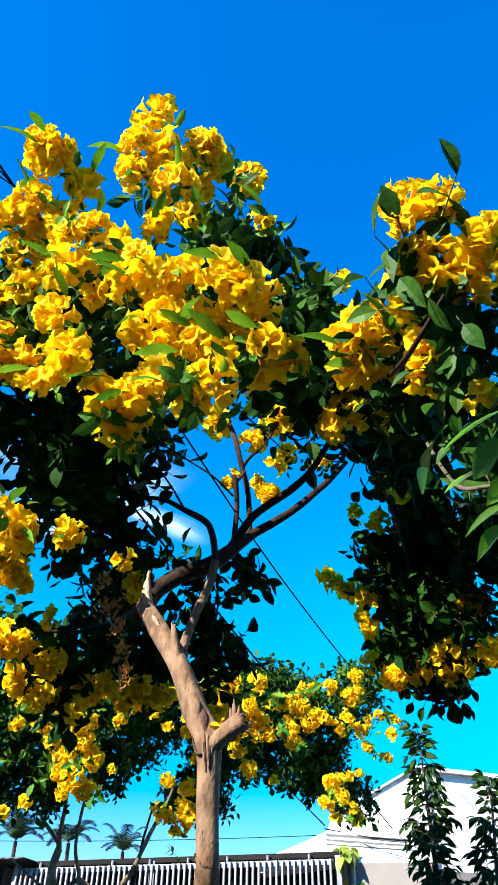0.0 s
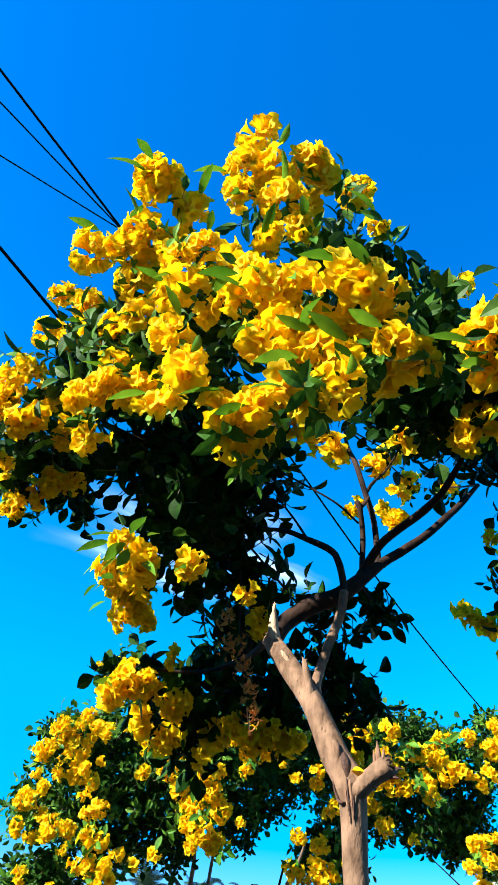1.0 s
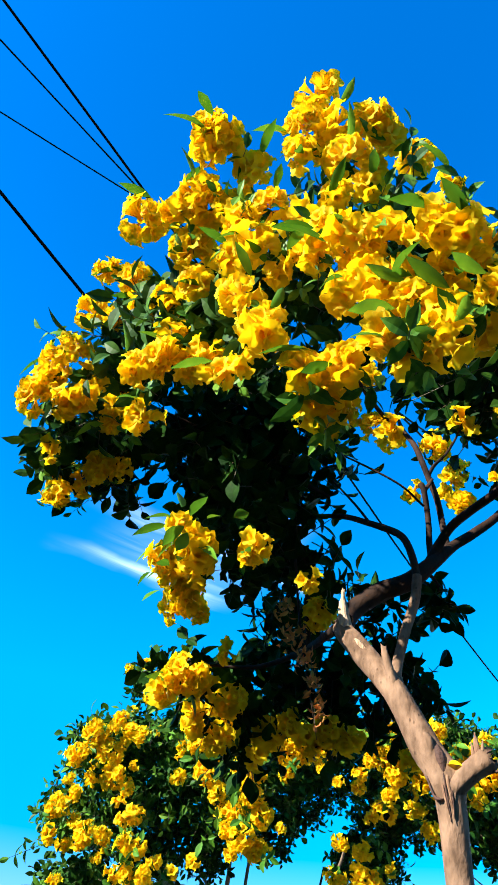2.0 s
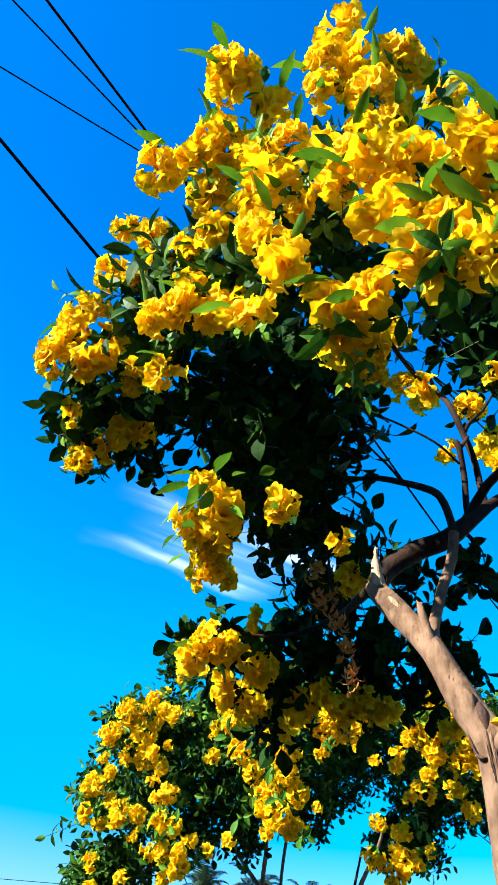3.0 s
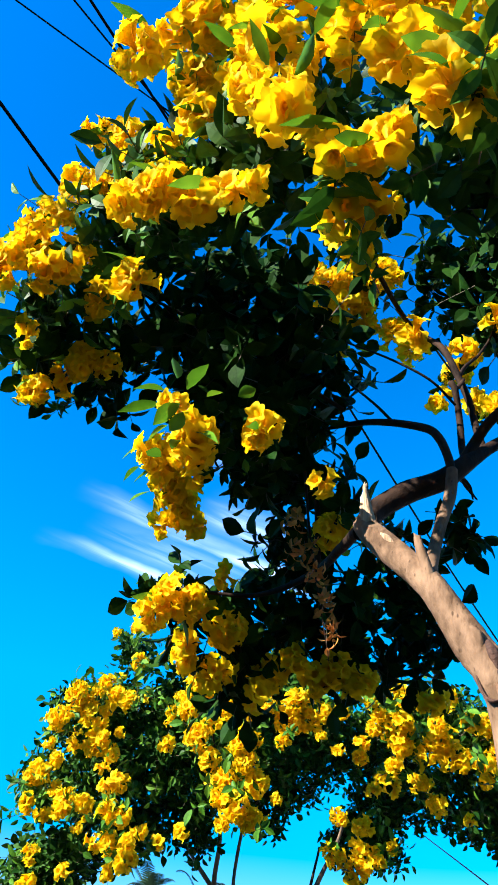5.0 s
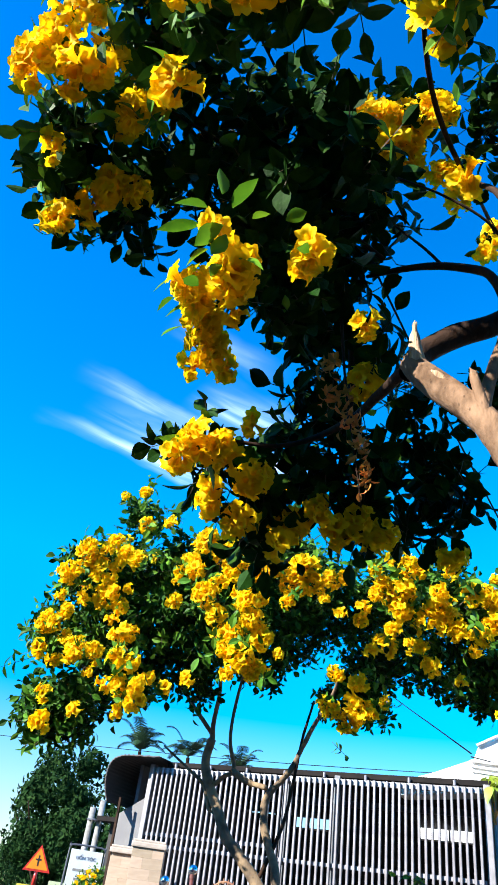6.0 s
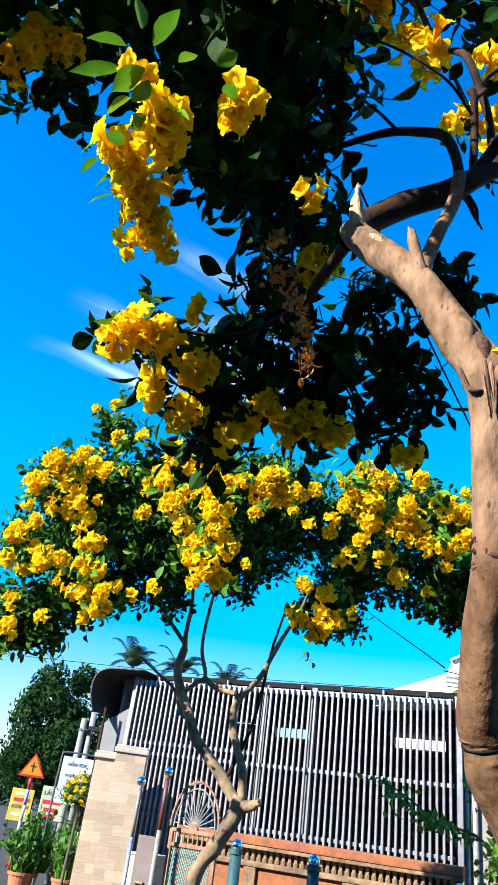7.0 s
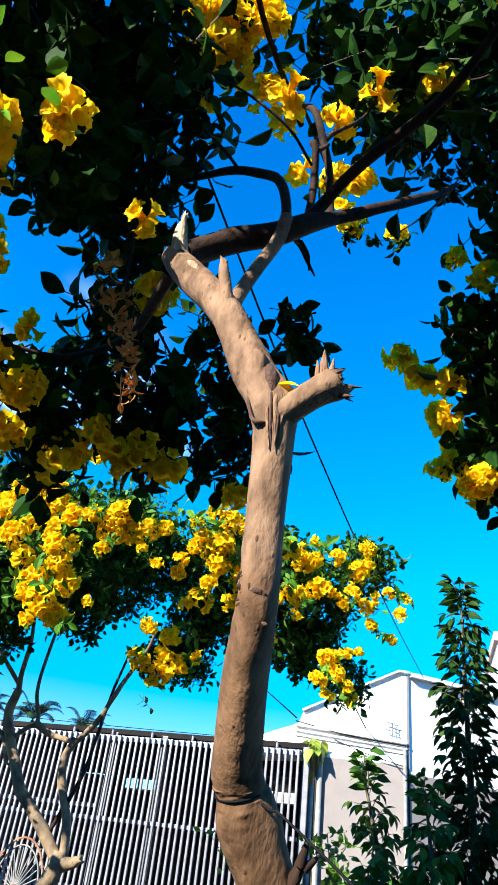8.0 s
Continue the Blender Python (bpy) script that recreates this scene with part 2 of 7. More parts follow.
M = {
    "petal": mat("petal", (0.90, 0.63, 0.006), (0.94, 0.73, 0.012), rough=0.6, scale=60, island=0.10, spec=0.12, through_light=0.50, through_tint=(1.0, 0.88, 0.6), bump=0.2, bump_scale=90),
    "throat": mat("throat", (0.84, 0.47, 0.005), (0.88, 0.55, 0.008), rough=0.6, scale=90, spec=0.1, through_light=0.38),
    # sun and shade put into the colours of one foliage: leaf darkest, leaf_bright lightest
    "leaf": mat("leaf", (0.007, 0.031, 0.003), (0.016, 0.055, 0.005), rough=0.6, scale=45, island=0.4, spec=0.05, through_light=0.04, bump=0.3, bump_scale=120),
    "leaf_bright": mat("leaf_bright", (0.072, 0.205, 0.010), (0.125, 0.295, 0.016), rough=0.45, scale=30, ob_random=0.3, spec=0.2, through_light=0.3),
    "leaf_lit": mat("leaf_lit", (0.044, 0.140, 0.010), (0.088, 0.215, 0.017), rough=0.5, scale=45, ob_random=0.35, spec=0.12, through_light=0.15),
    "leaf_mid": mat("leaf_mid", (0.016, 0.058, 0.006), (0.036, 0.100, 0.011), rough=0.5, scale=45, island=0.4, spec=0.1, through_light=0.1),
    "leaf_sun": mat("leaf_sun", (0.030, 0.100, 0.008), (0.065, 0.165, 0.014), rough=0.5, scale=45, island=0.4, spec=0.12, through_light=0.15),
    "leaf_dry": mat("leaf_dry", (0.50, 0.19, 0.030), (0.62, 0.29, 0.055), rough=0.8, scale=50, island=0.4, through_light=0.15),
    "twig": mat("twig", (0.10, 0.075, 0.04), (0.055, 0.05, 0.025), rough=0.8, scale=70, bump=0.4),
    "bark": mat("bark", (0.262, 0.160, 0.097), (0.090, 0.051, 0.028), rough=0.8, scale=75, bump=0.55, bump_scale=170, stretch=(1, 1, 0.45), blotch=0.75, big=16, pits=110, spec=0.15, bark_shade=(1.835, (0.62, 0.54, 0.44))),
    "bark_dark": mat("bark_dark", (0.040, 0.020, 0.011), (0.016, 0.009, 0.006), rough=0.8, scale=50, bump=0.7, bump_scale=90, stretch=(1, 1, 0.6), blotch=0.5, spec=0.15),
    "scar": mat("scar", (0.085, 0.036, 0.020), (0.035, 0.016, 0.010), rough=0.85, scale=90, bump=0.9, bump_scale=160),
    "splinter": mat("splinter", (0.33, 0.195, 0.105), (0.15, 0.07, 0.035), rough=0.85, scale=60, stretch=(3, 3, 0.4), bump=0.9, bump_scale=120),
    "splinter_pale": mat("splinter_pale", (0.52, 0.38, 0.24), (0.26, 0.15, 0.08), rough=0.85, scale=70, stretch=(3, 3, 0.3), bump=0.8, bump_scale=140),
    "bush_leaf": mat("bush_leaf", (0.008, 0.030, 0.004), (0.018, 0.055, 0.007), rough=0.55, scale=40, island=0.4, spec=0.1, through_light=0.12),
    "shoot_leaf": mat("shoot_leaf", (0.035, 0.11, 0.012), (0.065, 0.16, 0.018), rough=0.5, scale=30, island=0.35, spec=0.2, through_light=0.25),
    "vine_leaf": mat("vine_leaf", (0.060, 0.17, 0.016), (0.11, 0.21, 0.02), rough=0.5, scale=30, island=0.3, spec=0.2, through_light=0.25),
    "creeper_leaf": mat("creeper_leaf", (0.16, 0.30, 0.03), (0.42, 0.46, 0.07), rough=0.5, scale=14, island=0.25, through_light=0.3),
    "bark2": mat("bark2", (0.260, 0.180, 0.100), (0.080, 0.055, 0.034), rough=0.85, scale=26, bump=0.8, bump_scale=50, blotch=0.6, big=9, pits=60),
    "far_leaf": mat("far_leaf", (0.007, 0.026, 0.006), (0.014, 0.042, 0.010), rough=0.7, scale=3, island=0.45, spec=0.05, through_light=0.1),
    "palm": mat("palm", (0.012, 0.036, 0.012), (0.022, 0.055, 0.014), rough=0.5, scale=3, island=0.3),
    "gate_paint": mat("gate_paint", (0.235, 0.235, 0.255), (0.155, 0.152, 0.165), rough=0.45, metal=0.3, scale=14, bump=0.15, ob_random=0.07),
    "gate_dark": mat("gate_dark", (0.10, 0.11, 0.13), (0.06, 0.065, 0.075), rough=0.5, metal=0.3, scale=16),
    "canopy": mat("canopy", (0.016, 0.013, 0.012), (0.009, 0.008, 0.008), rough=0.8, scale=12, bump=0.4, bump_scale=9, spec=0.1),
    "eave": mat("eave", (0.060, 0.052, 0.048), (0.040, 0.035, 0.033), rough=0.7, scale=9, bump=0.3),
    "grey_panel": mat("grey_panel", (0.13, 0.13, 0.135), (0.10, 0.10, 0.105), rough=0.7, scale=9),
    # near-black, with the shade of closed-in places put into the colour
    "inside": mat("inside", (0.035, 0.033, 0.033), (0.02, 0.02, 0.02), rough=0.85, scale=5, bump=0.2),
    "tile": mat("tile", (0.40, 0.31, 0.225), (0.315, 0.235, 0.168), rough=0.45, scale=9, stretch=(1, 1, 4), ob_random=0.20, bump=0.1),
    "grout": mat("grout", (0.37, 0.29, 0.21), rough=0.9, scale=60),
    "cap": mat("cap", (0.42, 0.36, 0.30), (0.33, 0.28, 0.235), rough=0.6, scale=25, bump=0.2),
    "orange": mat("orange", (0.30, 0.088, 0.026), (0.15, 0.055, 0.026), rough=0.9, scale=26, bump=1.0, bump_scale=40, big=5, blotch=0.7),
    "orange_old": mat("orange_old", (0.24, 0.155, 0.080), (0.09, 0.055, 0.030), rough=0.9, scale=40, bump=1.0, big=9, blotch=0.7),
    "teal": mat("teal", (0.03, 0.10, 0.11), (0.02, 0.06, 0.07), rough=0.5, metal=0.2, scale=24, bump=0.2, blotch=0.5),
    "teal_mesh": mat("teal_mesh", (0.07, 0.25, 0.25), (0.14, 0.20, 0.16), rough=0.55, metal=0.2, scale=30, blotch=0.5),
    "rust": mat("rust", (0.17, 0.075, 0.042), (0.27, 0.17, 0.10), rough=0.8, scale=35, bump=0.5, blotch=0.5),
    "red_post": mat("red_post", (0.12, 0.032, 0.026), (0.07, 0.022, 0.018), rough=0.5, scale=30, blotch=0.5),
    "pale_pipe": mat("pale_pipe", (0.27, 0.27, 0.255), (0.16, 0.155, 0.14), rough=0.5, scale=20),
    "blue_pipe": mat("blue_pipe", (0.03, 0.08, 0.38), (0.30, 0.36, 0.55), rough=0.5, scale=40, stretch=(1, 1, 1), blotch=0.6),
    "chrome": mat("chrome", (0.80, 0.80, 0.82), (0.72, 0.72, 0.74), rough=0.10, metal=1.0, scale=8),
    "white_wall": mat("white_wall", (0.84, 0.83, 0.82), (0.76, 0.75, 0.74), rough=0.85, scale=6, bump=0.15, big=0.5),
    "grey_wall": mat("grey_wall", (0.215, 0.19, 0.172), (0.185, 0.163, 0.15), rough=0.88, scale=7, bump=0.2, big=0.6),
    "pink_roof": mat("pink_roof", (0.55, 0.38, 0.33), rough=0.8, scale=8),
    "trim": mat("trim", (0.72, 0.71, 0.70), (0.62, 0.61, 0.60), rough=0.8, scale=10),
    "cable": mat("cable", (0.005, 0.005, 0.007), (0.003, 0.003, 0.004), rough=0.7, scale=30, spec=0.1),
    "asphalt": mat("asphalt", (0.04, 0.04, 0.043), (0.028, 0.028, 0.031), rough=0.9, scale=30, bump=0.5, big=0.4),
    "soil": mat("soil", (0.036, 0.031, 0.024), (0.026, 0.022, 0.017), rough=0.95, scale=9, bump=0.6, big=0.5),
    "concrete": mat("concrete", (0.36, 0.33, 0.30), (0.28, 0.26, 0.23), rough=0.9, scale=16, bump=0.4, big=1.5),
    "terracotta": mat("terracotta", (0.42, 0.14, 0.06), (0.32, 0.10, 0.05), rough=0.85, scale=20),
    "sign_orange": mat("sign_orange", (0.90, 0.26, 0.012), (0.86, 0.22, 0.01), rough=0.4, scale=5),
    "sign_red": mat("sign_red", (0.60, 0.03, 0.02), rough=0.4, scale=5),
    "sign_white": mat("sign_white", (0.60, 0.62, 0.62), (0.52, 0.54, 0.54), rough=0.5, scale=5),
    "sign_yellow": mat("sign_yellow", (0.62, 0.50, 0.07), (0.50, 0.38, 0.05), rough=0.5, scale=4),
    "sign_cream": mat("sign_cream", (0.52, 0.58, 0.36), (0.46, 0.50, 0.30), rough=0.5, scale=4),
    "black": mat("black", (0.015, 0.015, 0.015), rough=0.6, scale=20),
    "blue_ink": mat("blue_ink", (0.02, 0.06, 0.22), rough=0.6, scale=20),
    "red_ink": mat("red_ink", (0.62, 0.03, 0.05), rough=0.6, scale=20),
    "board_brown": mat("board_brown", (0.13, 0.10, 0.095), (0.09, 0.068, 0.064), rough=0.6, scale=14, blotch=0.5),
}


# ---------------------------------------------------------------- mesh helpers
def mesh_from(name, verts, faces, mats, index=None, smooth=False):
    me = bpy.data.meshes.new(name)
    me.from_pydata([tuple(v) for v in verts], [], [tuple(f) for f in faces])
    for m in mats:
        me.materials.append(M[m])
    if index is not None:
        me.polygons.foreach_set("material_index", np.array(index, dtype=np.int32))
    if smooth:
        me.polygons.foreach_set("use_smooth", np.ones(len(me.polygons), dtype=bool))
    me.update()
    return me


def thing(name, label, category, at=(0, 0, 0), group="", kind=""):
    ob = new(name)
    ob.location = at
    ob.empty_display_size = 0.1
    return tagged(ob, label, category, group, kind)


def under(ob, parent, label=""):
    """Makes ob, built in world metres, a part of parent."""
    ob.parent = parent
    chain, off = parent, Vector()
    while chain:
        off += chain.location
        chain = chain.parent
    ob.location = ob.location - off
    return tagged(ob, label) if label else ob


def part(name, bm, material, parent, label="", smooth=False, bevel=0.0):
    """Links a bmesh, in world metres, as one mesh object under parent."""
    if bevel:
        bmesh.ops.bevel(bm, geom=bm.edges[:], offset=bevel, segments=2, profile=0.7, affect="EDGES", clamp_overlap=True)
    me = bpy.data.meshes.new(name)
    bm.to_mesh(me)
    bm.free()
    me.materials.append(M[material])
    if smooth:
        me.polygons.foreach_set("use_smooth", np.ones(len(me.polygons), dtype=bool))
    ob = new(name, me)
    return under(ob, parent, label) if parent else ob


def box(lo, hi, bm=None):
    bm = bm or bmesh.new()
    lo, hi = Vector(lo), Vector(hi)
    m = Matrix.Translation((lo + hi) / 2) @ Matrix.Diagonal((*(hi - lo), 1))
    bmesh.ops.create_cube(bm, size=1, matrix=m)
    return bm


def beam(a, b, w, h, bm=None):
    """A bar from a to b, w wide and h deep."""
    bm = bm or bmesh.new()
    a, b = Vector(a), Vector(b)
    q = (b - a).to_track_quat("Z", "Y").to_matrix().to_4x4()
    bmesh.ops.create_cube(bm, size=1, matrix=Matrix.Translation((a + b) / 2) @ q @ Matrix.Diagonal((w, h, (b - a).length, 1)))
    return bm


def rod(a, b, r, bm=None, seg=12, r2=None):
    bm = bm or bmesh.new()
    a, b = Vector(a), Vector(b)
    q = (b - a).to_track_quat("Z", "Y").to_matrix().to_4x4()
    bmesh.ops.create_cone(bm, cap_ends=True, segments=seg, radius1=r, radius2=r if r2 is None else r2, depth=(b - a).length, matrix=Matrix.Translation((a + b) / 2) @ q)
    return bm


def ball(c, r, bm=None, u=20, v=12):
    bm = bm or bmesh.new()
    bmesh.ops.create_uvsphere(bm, u_segments=u, v_segments=v, radius=r, matrix=Matrix.Translation(c))
    return bm


def spline(points, steps=6):
    """Points along a Catmull-Rom curve; the fourth number, the radius, goes with them."""
    p = [np.array(q, float) for q in points]
    p = [2 * p[0] - p[1]] + p + [2 * p[-1] - p[-2]]
    out = []
    for i in range(1, len(p) - 2):
        for k in range(steps):
            t = k / steps
            out.append(0.5 * (2 * p[i] + (p[i + 1] - p[i - 1]) * t + (2 * p[i - 1] - 5 * p[i] + 4 * p[i + 1] - p[i + 2]) * t * t + (3 * p[i] - p[i - 1] - 3 * p[i + 1] + p[i + 2]) * t ** 3))
    out.append(p[-2])
    return out


def limb(name, points, material, parent, label="", seg=14, steps=7, rough=0.10, jag=0.0, seed=1, warts=0, pimples=0):
    """A branch through points (x, y, z, radius), uneven in girth; jag tears its far end into splinters."""
    rnd = random.Random(seed)
    path = spline(points, steps)
    verts, faces = [], []
    n = len(path)
    side = Vector((1, 0.2, 0.1))
    knots = [(rnd.uniform(0.1, 0.9), rnd.uniform(0, 6.28), rnd.uniform(0.10, 0.25)) for _ in range(warts)]
    dots = [(rnd.uniform(0.25, 1.0), rnd.uniform(0, 6.28), rnd.uniform(-0.05, 0.09)) for _ in range(pimples)]
    for i, q in enumerate(path):
        near = [w for w in dots if abs(w[0] - i / n) < 0.02]
        c = Vector(q[:3])
        t = (Vector(path[min(i + 1, n - 1)][:3]) - Vector(path[max(i - 1, 0)][:3])).normalized()
        side = (side - t * side.dot(t)).normalized()
        other = t.cross(side)
        for k in range(seg):
            a = 6.28318 * k / seg
            d = side * math.cos(a) + other * math.sin(a)
            r = q[3] * (1 + rough * noise.noise(Vector((c.x * 14 + d.x * 1.3 + seed, c.y * 14 + d.y * 1.3, c.z * 9 + d.z * 1.3))))
            for ku, ka, kh in knots:
                r += q[3] * kh * math.exp(-((i / n - ku) / 0.035) ** 2 - ((math.sin((a - ka) / 2)) / 0.35) ** 2)
            for ku, ka, kh in near:
                r += q[3] * kh * math.exp(-((i / n - ku) / 0.005) ** 2 - ((math.sin((a - ka) / 2)) / 0.10) ** 2)
            v = c + d * r
            if jag and i >= n - 2:
                v = v + t * (jag * rnd.uniform(-0.4, 1.0) * (1 if i == n - 1 else 0.3)) - d * r * rnd.uniform(0, 0.5)
            verts.append(v)
    for i in range(n - 1):
        for k in range(seg):
            faces.append((i * seg + k, i * seg + (k + 1) % seg, (i + 1) * seg + (k + 1) % seg, (i + 1) * seg + k))
    tip = len(verts)
    e = path[-1]
    verts.append(Vector(e[:3]) - (t * jag * 0.4 if jag else Vector()))
    for k in range(seg):
        faces.append(((n - 1) * seg + k, (n - 1) * seg + (k + 1) % seg, tip))
    ob = new(name, mesh_from(name, verts, faces, [material], smooth=True))
    return under(ob, parent, label) if parent else ob


def wire(name, points, r, material, parent=None, label="", category="", steps=10, kind="", group=""):
    cu = bpy.data.curves.new(name, "CURVE")
    cu.dimensions, cu.bevel_depth, cu.bevel_resolution = "3D", r, 1
    path = spline([(*p, 0) for p in points], steps)
    sp = cu.splines.new("POLY")
    sp.points.add(len(path) - 1)
    for s, q in zip(sp.points, path):
        s.co = (q[0], q[1], q[2], 1)
    cu.materials.append(M[material])
    ob = new(name, cu)
    if parent:
        return under(ob, parent, label)
    return tagged(ob, label, category, group, kind)


# ---------------------------------------------------------------- leaves and blossom
def leaf_shape(length, width, curl, fold, serrate=0.0, rows=5, rnd=None):
    """One leaf along +x from the origin, folded at its midrib and arched."""
    prof = [0.08, 0.68, 1.0, 0.94, 0.60, 0.0] if rows == 5 else [0.08, 0.8, 0.95, 0.0]
    v, f = [], []
    for i, p in enumerate(prof):
        u = i / (len(prof) - 1)
        x, z = length * u, -curl * length * u * u
        w = 0.5 * width * p
        jag = serrate * width * (1 if i % 2 else -1) if 0 < i < len(prof) - 1 else 0
        v += [(x, -w - jag, z + fold * w), (x, 0, z), (x, w + jag, z + fold * w)]
    for i in range(len(prof) - 1):
        a = i * 3
        f += [(a, a + 1, a + 4, a + 3), (a + 1, a + 2, a + 5, a + 4)]
    return np.array(v), f


def place(v, m):
    return v @ np.array(m.to_3x3()).T + np.array(m.translation)


def sprig_data(rnd, pairs=3, leaf=0.073, wide=0.54, gap=0.034, serrate=0.0, droop=0.5):
    """A twig along +z with opposite leaves and one at its tip: vertices, faces, material of each face."""
    V, F, I = [], [], []

    def put(v, f, k):
        o = sum(len(x) for x in V)
        V.append(v)
        F.extend([tuple(a + o for a in q) for q in f])
        I.extend([k] * len(f))

    tall = gap * (pairs + 0.6)
    r = 0.0022
    ring = np.array([(r * math.cos(a), r * math.sin(a), 0) for a in (0, 2.1, 4.2)])
    put(np.vstack([ring - (0, 0, 0.04), ring * 0.6 + (0, 0, tall)]), [(0, 1, 4, 3), (1, 2, 5, 4), (2, 0, 3, 5)], 1)
    for p in range(pairs + 1):
        z = gap * (p + 0.4)
        for s in ((0, 1) if p < pairs else (0,)):
            size = leaf * rnd.uniform(0.72, 1.18)
            v, f = leaf_shape(size, size * wide * rnd.uniform(0.85, 1.15), rnd.uniform(0.05, 0.45) * droop * 1.6, rnd.uniform(0.15, 0.55), serrate)
            if p == pairs:
                m = pose(0, 0, tall, rnd.uniform(-15, 15), -65 + rnd.uniform(-25, 25), rnd.uniform(0, 360))
            else:
                yaw = 95 * p + 180 * s + rnd.uniform(-28, 28)
                m = pose(0, 0, z, 0, 0, yaw) @ pose(0, 0, 0, rnd.uniform(-35, 35), rnd.uniform(-35, 40), 0)
            put(place(v, m), f, 0)
    return np.vstack(V), F, I


def blossom_data(rnd, size=1.0, seg=25):
    """A trumpet flower along +z: narrow tube flaring into five broad, crinkled lobes that curl back."""
    rows = [(0.000, 0.0028), (0.014, 0.0060), (0.0265, 0.0098), (0.0340, 0.0136), (0.0382, 0.0188), (0.0398, 0.0250)]
    v, f, k = [], [], []
    ph, wave = rnd.uniform(0, 6.28), rnd.uniform(0, 6.28)
    lean, squash = rnd.uniform(-0.3, 0.3), rnd.uniform(0.62, 1.0)
    curl = [rnd.uniform(-0.008, 0.006) for _ in range(5)]
    wide = [rnd.uniform(0.88, 1.14) for _ in range(5)]
    for i, (z, r) in enumerate(rows):
        e = max(0.0, (i - 2) / 3)
        for s in range(seg):
            a = 6.28318 * s / seg
            lobe = abs(math.cos(2.5 * a)) ** 0.7
            n = int(a / 1.2566 + 0.5) % 5
            rr = r * (1 + e * (0.46 * (lobe - 0.72) + (wide[n] - 1) * lobe + 0.045 * math.sin(9 * a + wave)) + rnd.uniform(-0.030, 0.030) * e)
            zz = z + e * e * curl[n] * lobe + e * (0.0015 * math.sin(10 * a + wave * 2) + rnd.uniform(-0.0009, 0.0009))
            v.append((rr * math.cos(a + ph) * size + lean * z * size, rr * math.sin(a + ph) * size * squash, zz * size))
    for i in range(len(rows) - 1):
        for s in range(seg):
            f.append((i * seg + s, i * seg + (s + 1) % seg, (i + 1) * seg + (s + 1) % seg, (i + 1) * seg + s))
            k.append(1 if i < 2 else 0)
    return np.array(v), f, k


def cluster_mesh(seed, radius, count):
    """A loose truss of trumpet flowers round a short stalk, the mouths facing outward, uneven in outline."""
    rnd = random.Random(seed)
    V, F, I, o = [], [], [], 0
    stretch = Vector((rnd.uniform(0.8, 1.2), rnd.uniform(0.8, 1.2), rnd.uniform(0.85, 1.15)))
    for j in range(count):
        u = (j + 0.5) / count
        tilt = math.acos(1 - u * 1.6)
        yaw = j * 2.39996 + rnd.uniform(-0.35, 0.35)
        d = Vector((math.sin(tilt) * math.cos(yaw), math.sin(tilt) * math.sin(yaw), math.cos(tilt)))
        size = rnd.uniform(0.64, 1.02)
        reach = max(radius - 0.036 * size, -0.012) * rnd.uniform(0.70, 1.22)
        v, f, k = blossom_data(rnd, size)
        way = d + Vector((rnd.uniform(-1, 1), rnd.uniform(-1, 1), rnd.uniform(-1, 1))) * 0.75
        spot = Vector((d.x * stretch.x, d.y * stretch.y, d.z * stretch.z)) * reach + Vector((rnd.uniform(-1, 1), rnd.uniform(-1, 1), rnd.uniform(-1, 1))) * 0.006
        V.append(place(v, Matrix.Translation(spot) @ way.to_track_quat("Z", "Y").to_matrix().to_4x4()))
        F.extend([tuple(a + o for a in q) for q in f])
        I.extend(k)
        o += len(v)
    return mesh_from("flower_head", np.vstack(V), F, ["petal", "throat"], I, smooth=True)


CLUSTERS = [(r, [cluster_mesh(100 + 10 * i + s, r, c) for s in range(6)]) for i, (r, c) in enumerate(((0.024, 7), (0.036, 14), (0.050, 24), (0.068, 40), (0.092, 62)))]
SPRIGS = [sprig_data(random.Random(300 + s), pairs=2 + s % 3, wide=0.47, serrate=0.02) for s in range(8)]
CURLED = [sprig_data(random.Random(380 + s), pairs=2 + s % 2, leaf=0.060, wide=0.50, gap=0.034, droop=1.3) for s in range(5)]
BROAD = [sprig_data(random.Random(340 + s), pairs=2 + s % 2, leaf=0.070, wide=0.64, gap=0.030, droop=0.35) for s in range(8)]
LIT_MESHES = [mesh_from("leaf_sprig", v, f, ["leaf_lit", "twig"], i) for v, f, i in SPRIGS]
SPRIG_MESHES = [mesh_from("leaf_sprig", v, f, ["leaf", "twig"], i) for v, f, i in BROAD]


def facing(d, roll):
    return Vector(d).normalized().to_track_quat("Z", "Y").to_matrix().to_4x4() @ pose(0, 0, 0, 0, 0, roll)


def flowers(parent, rows, heart, rnd, toward=(-0.15, -0.45, 0.25)):
    """Sets a truss at each (x, y, z, radius), turned away from the crown's heart."""
    made = []
    for x, y, z, r in rows:
        c = Vector((x, y, z))
        size, kinds = min(CLUSTERS, key=lambda k: abs(math.log(k[0] / max(r, 0.02))))
        out = (c - Vector(heart)).normalized() * 0.7 + Vector(toward) + Vector((rnd.uniform(-1, 1), rnd.uniform(-1, 1), rnd.uniform(-1, 1))) * 0.3
        out.normalize()
        s = min(1.2, max(0.8, r / size))
        ob = new("flower_head", rnd.choice(kinds))
        ob.matrix_basis = Matrix.Translation(c - out * r * 0.35) @ facing(out, rnd.uniform(0, 360)) @ Matrix.Scale(s, 4)
        made.append(under(ob, parent))
    return made


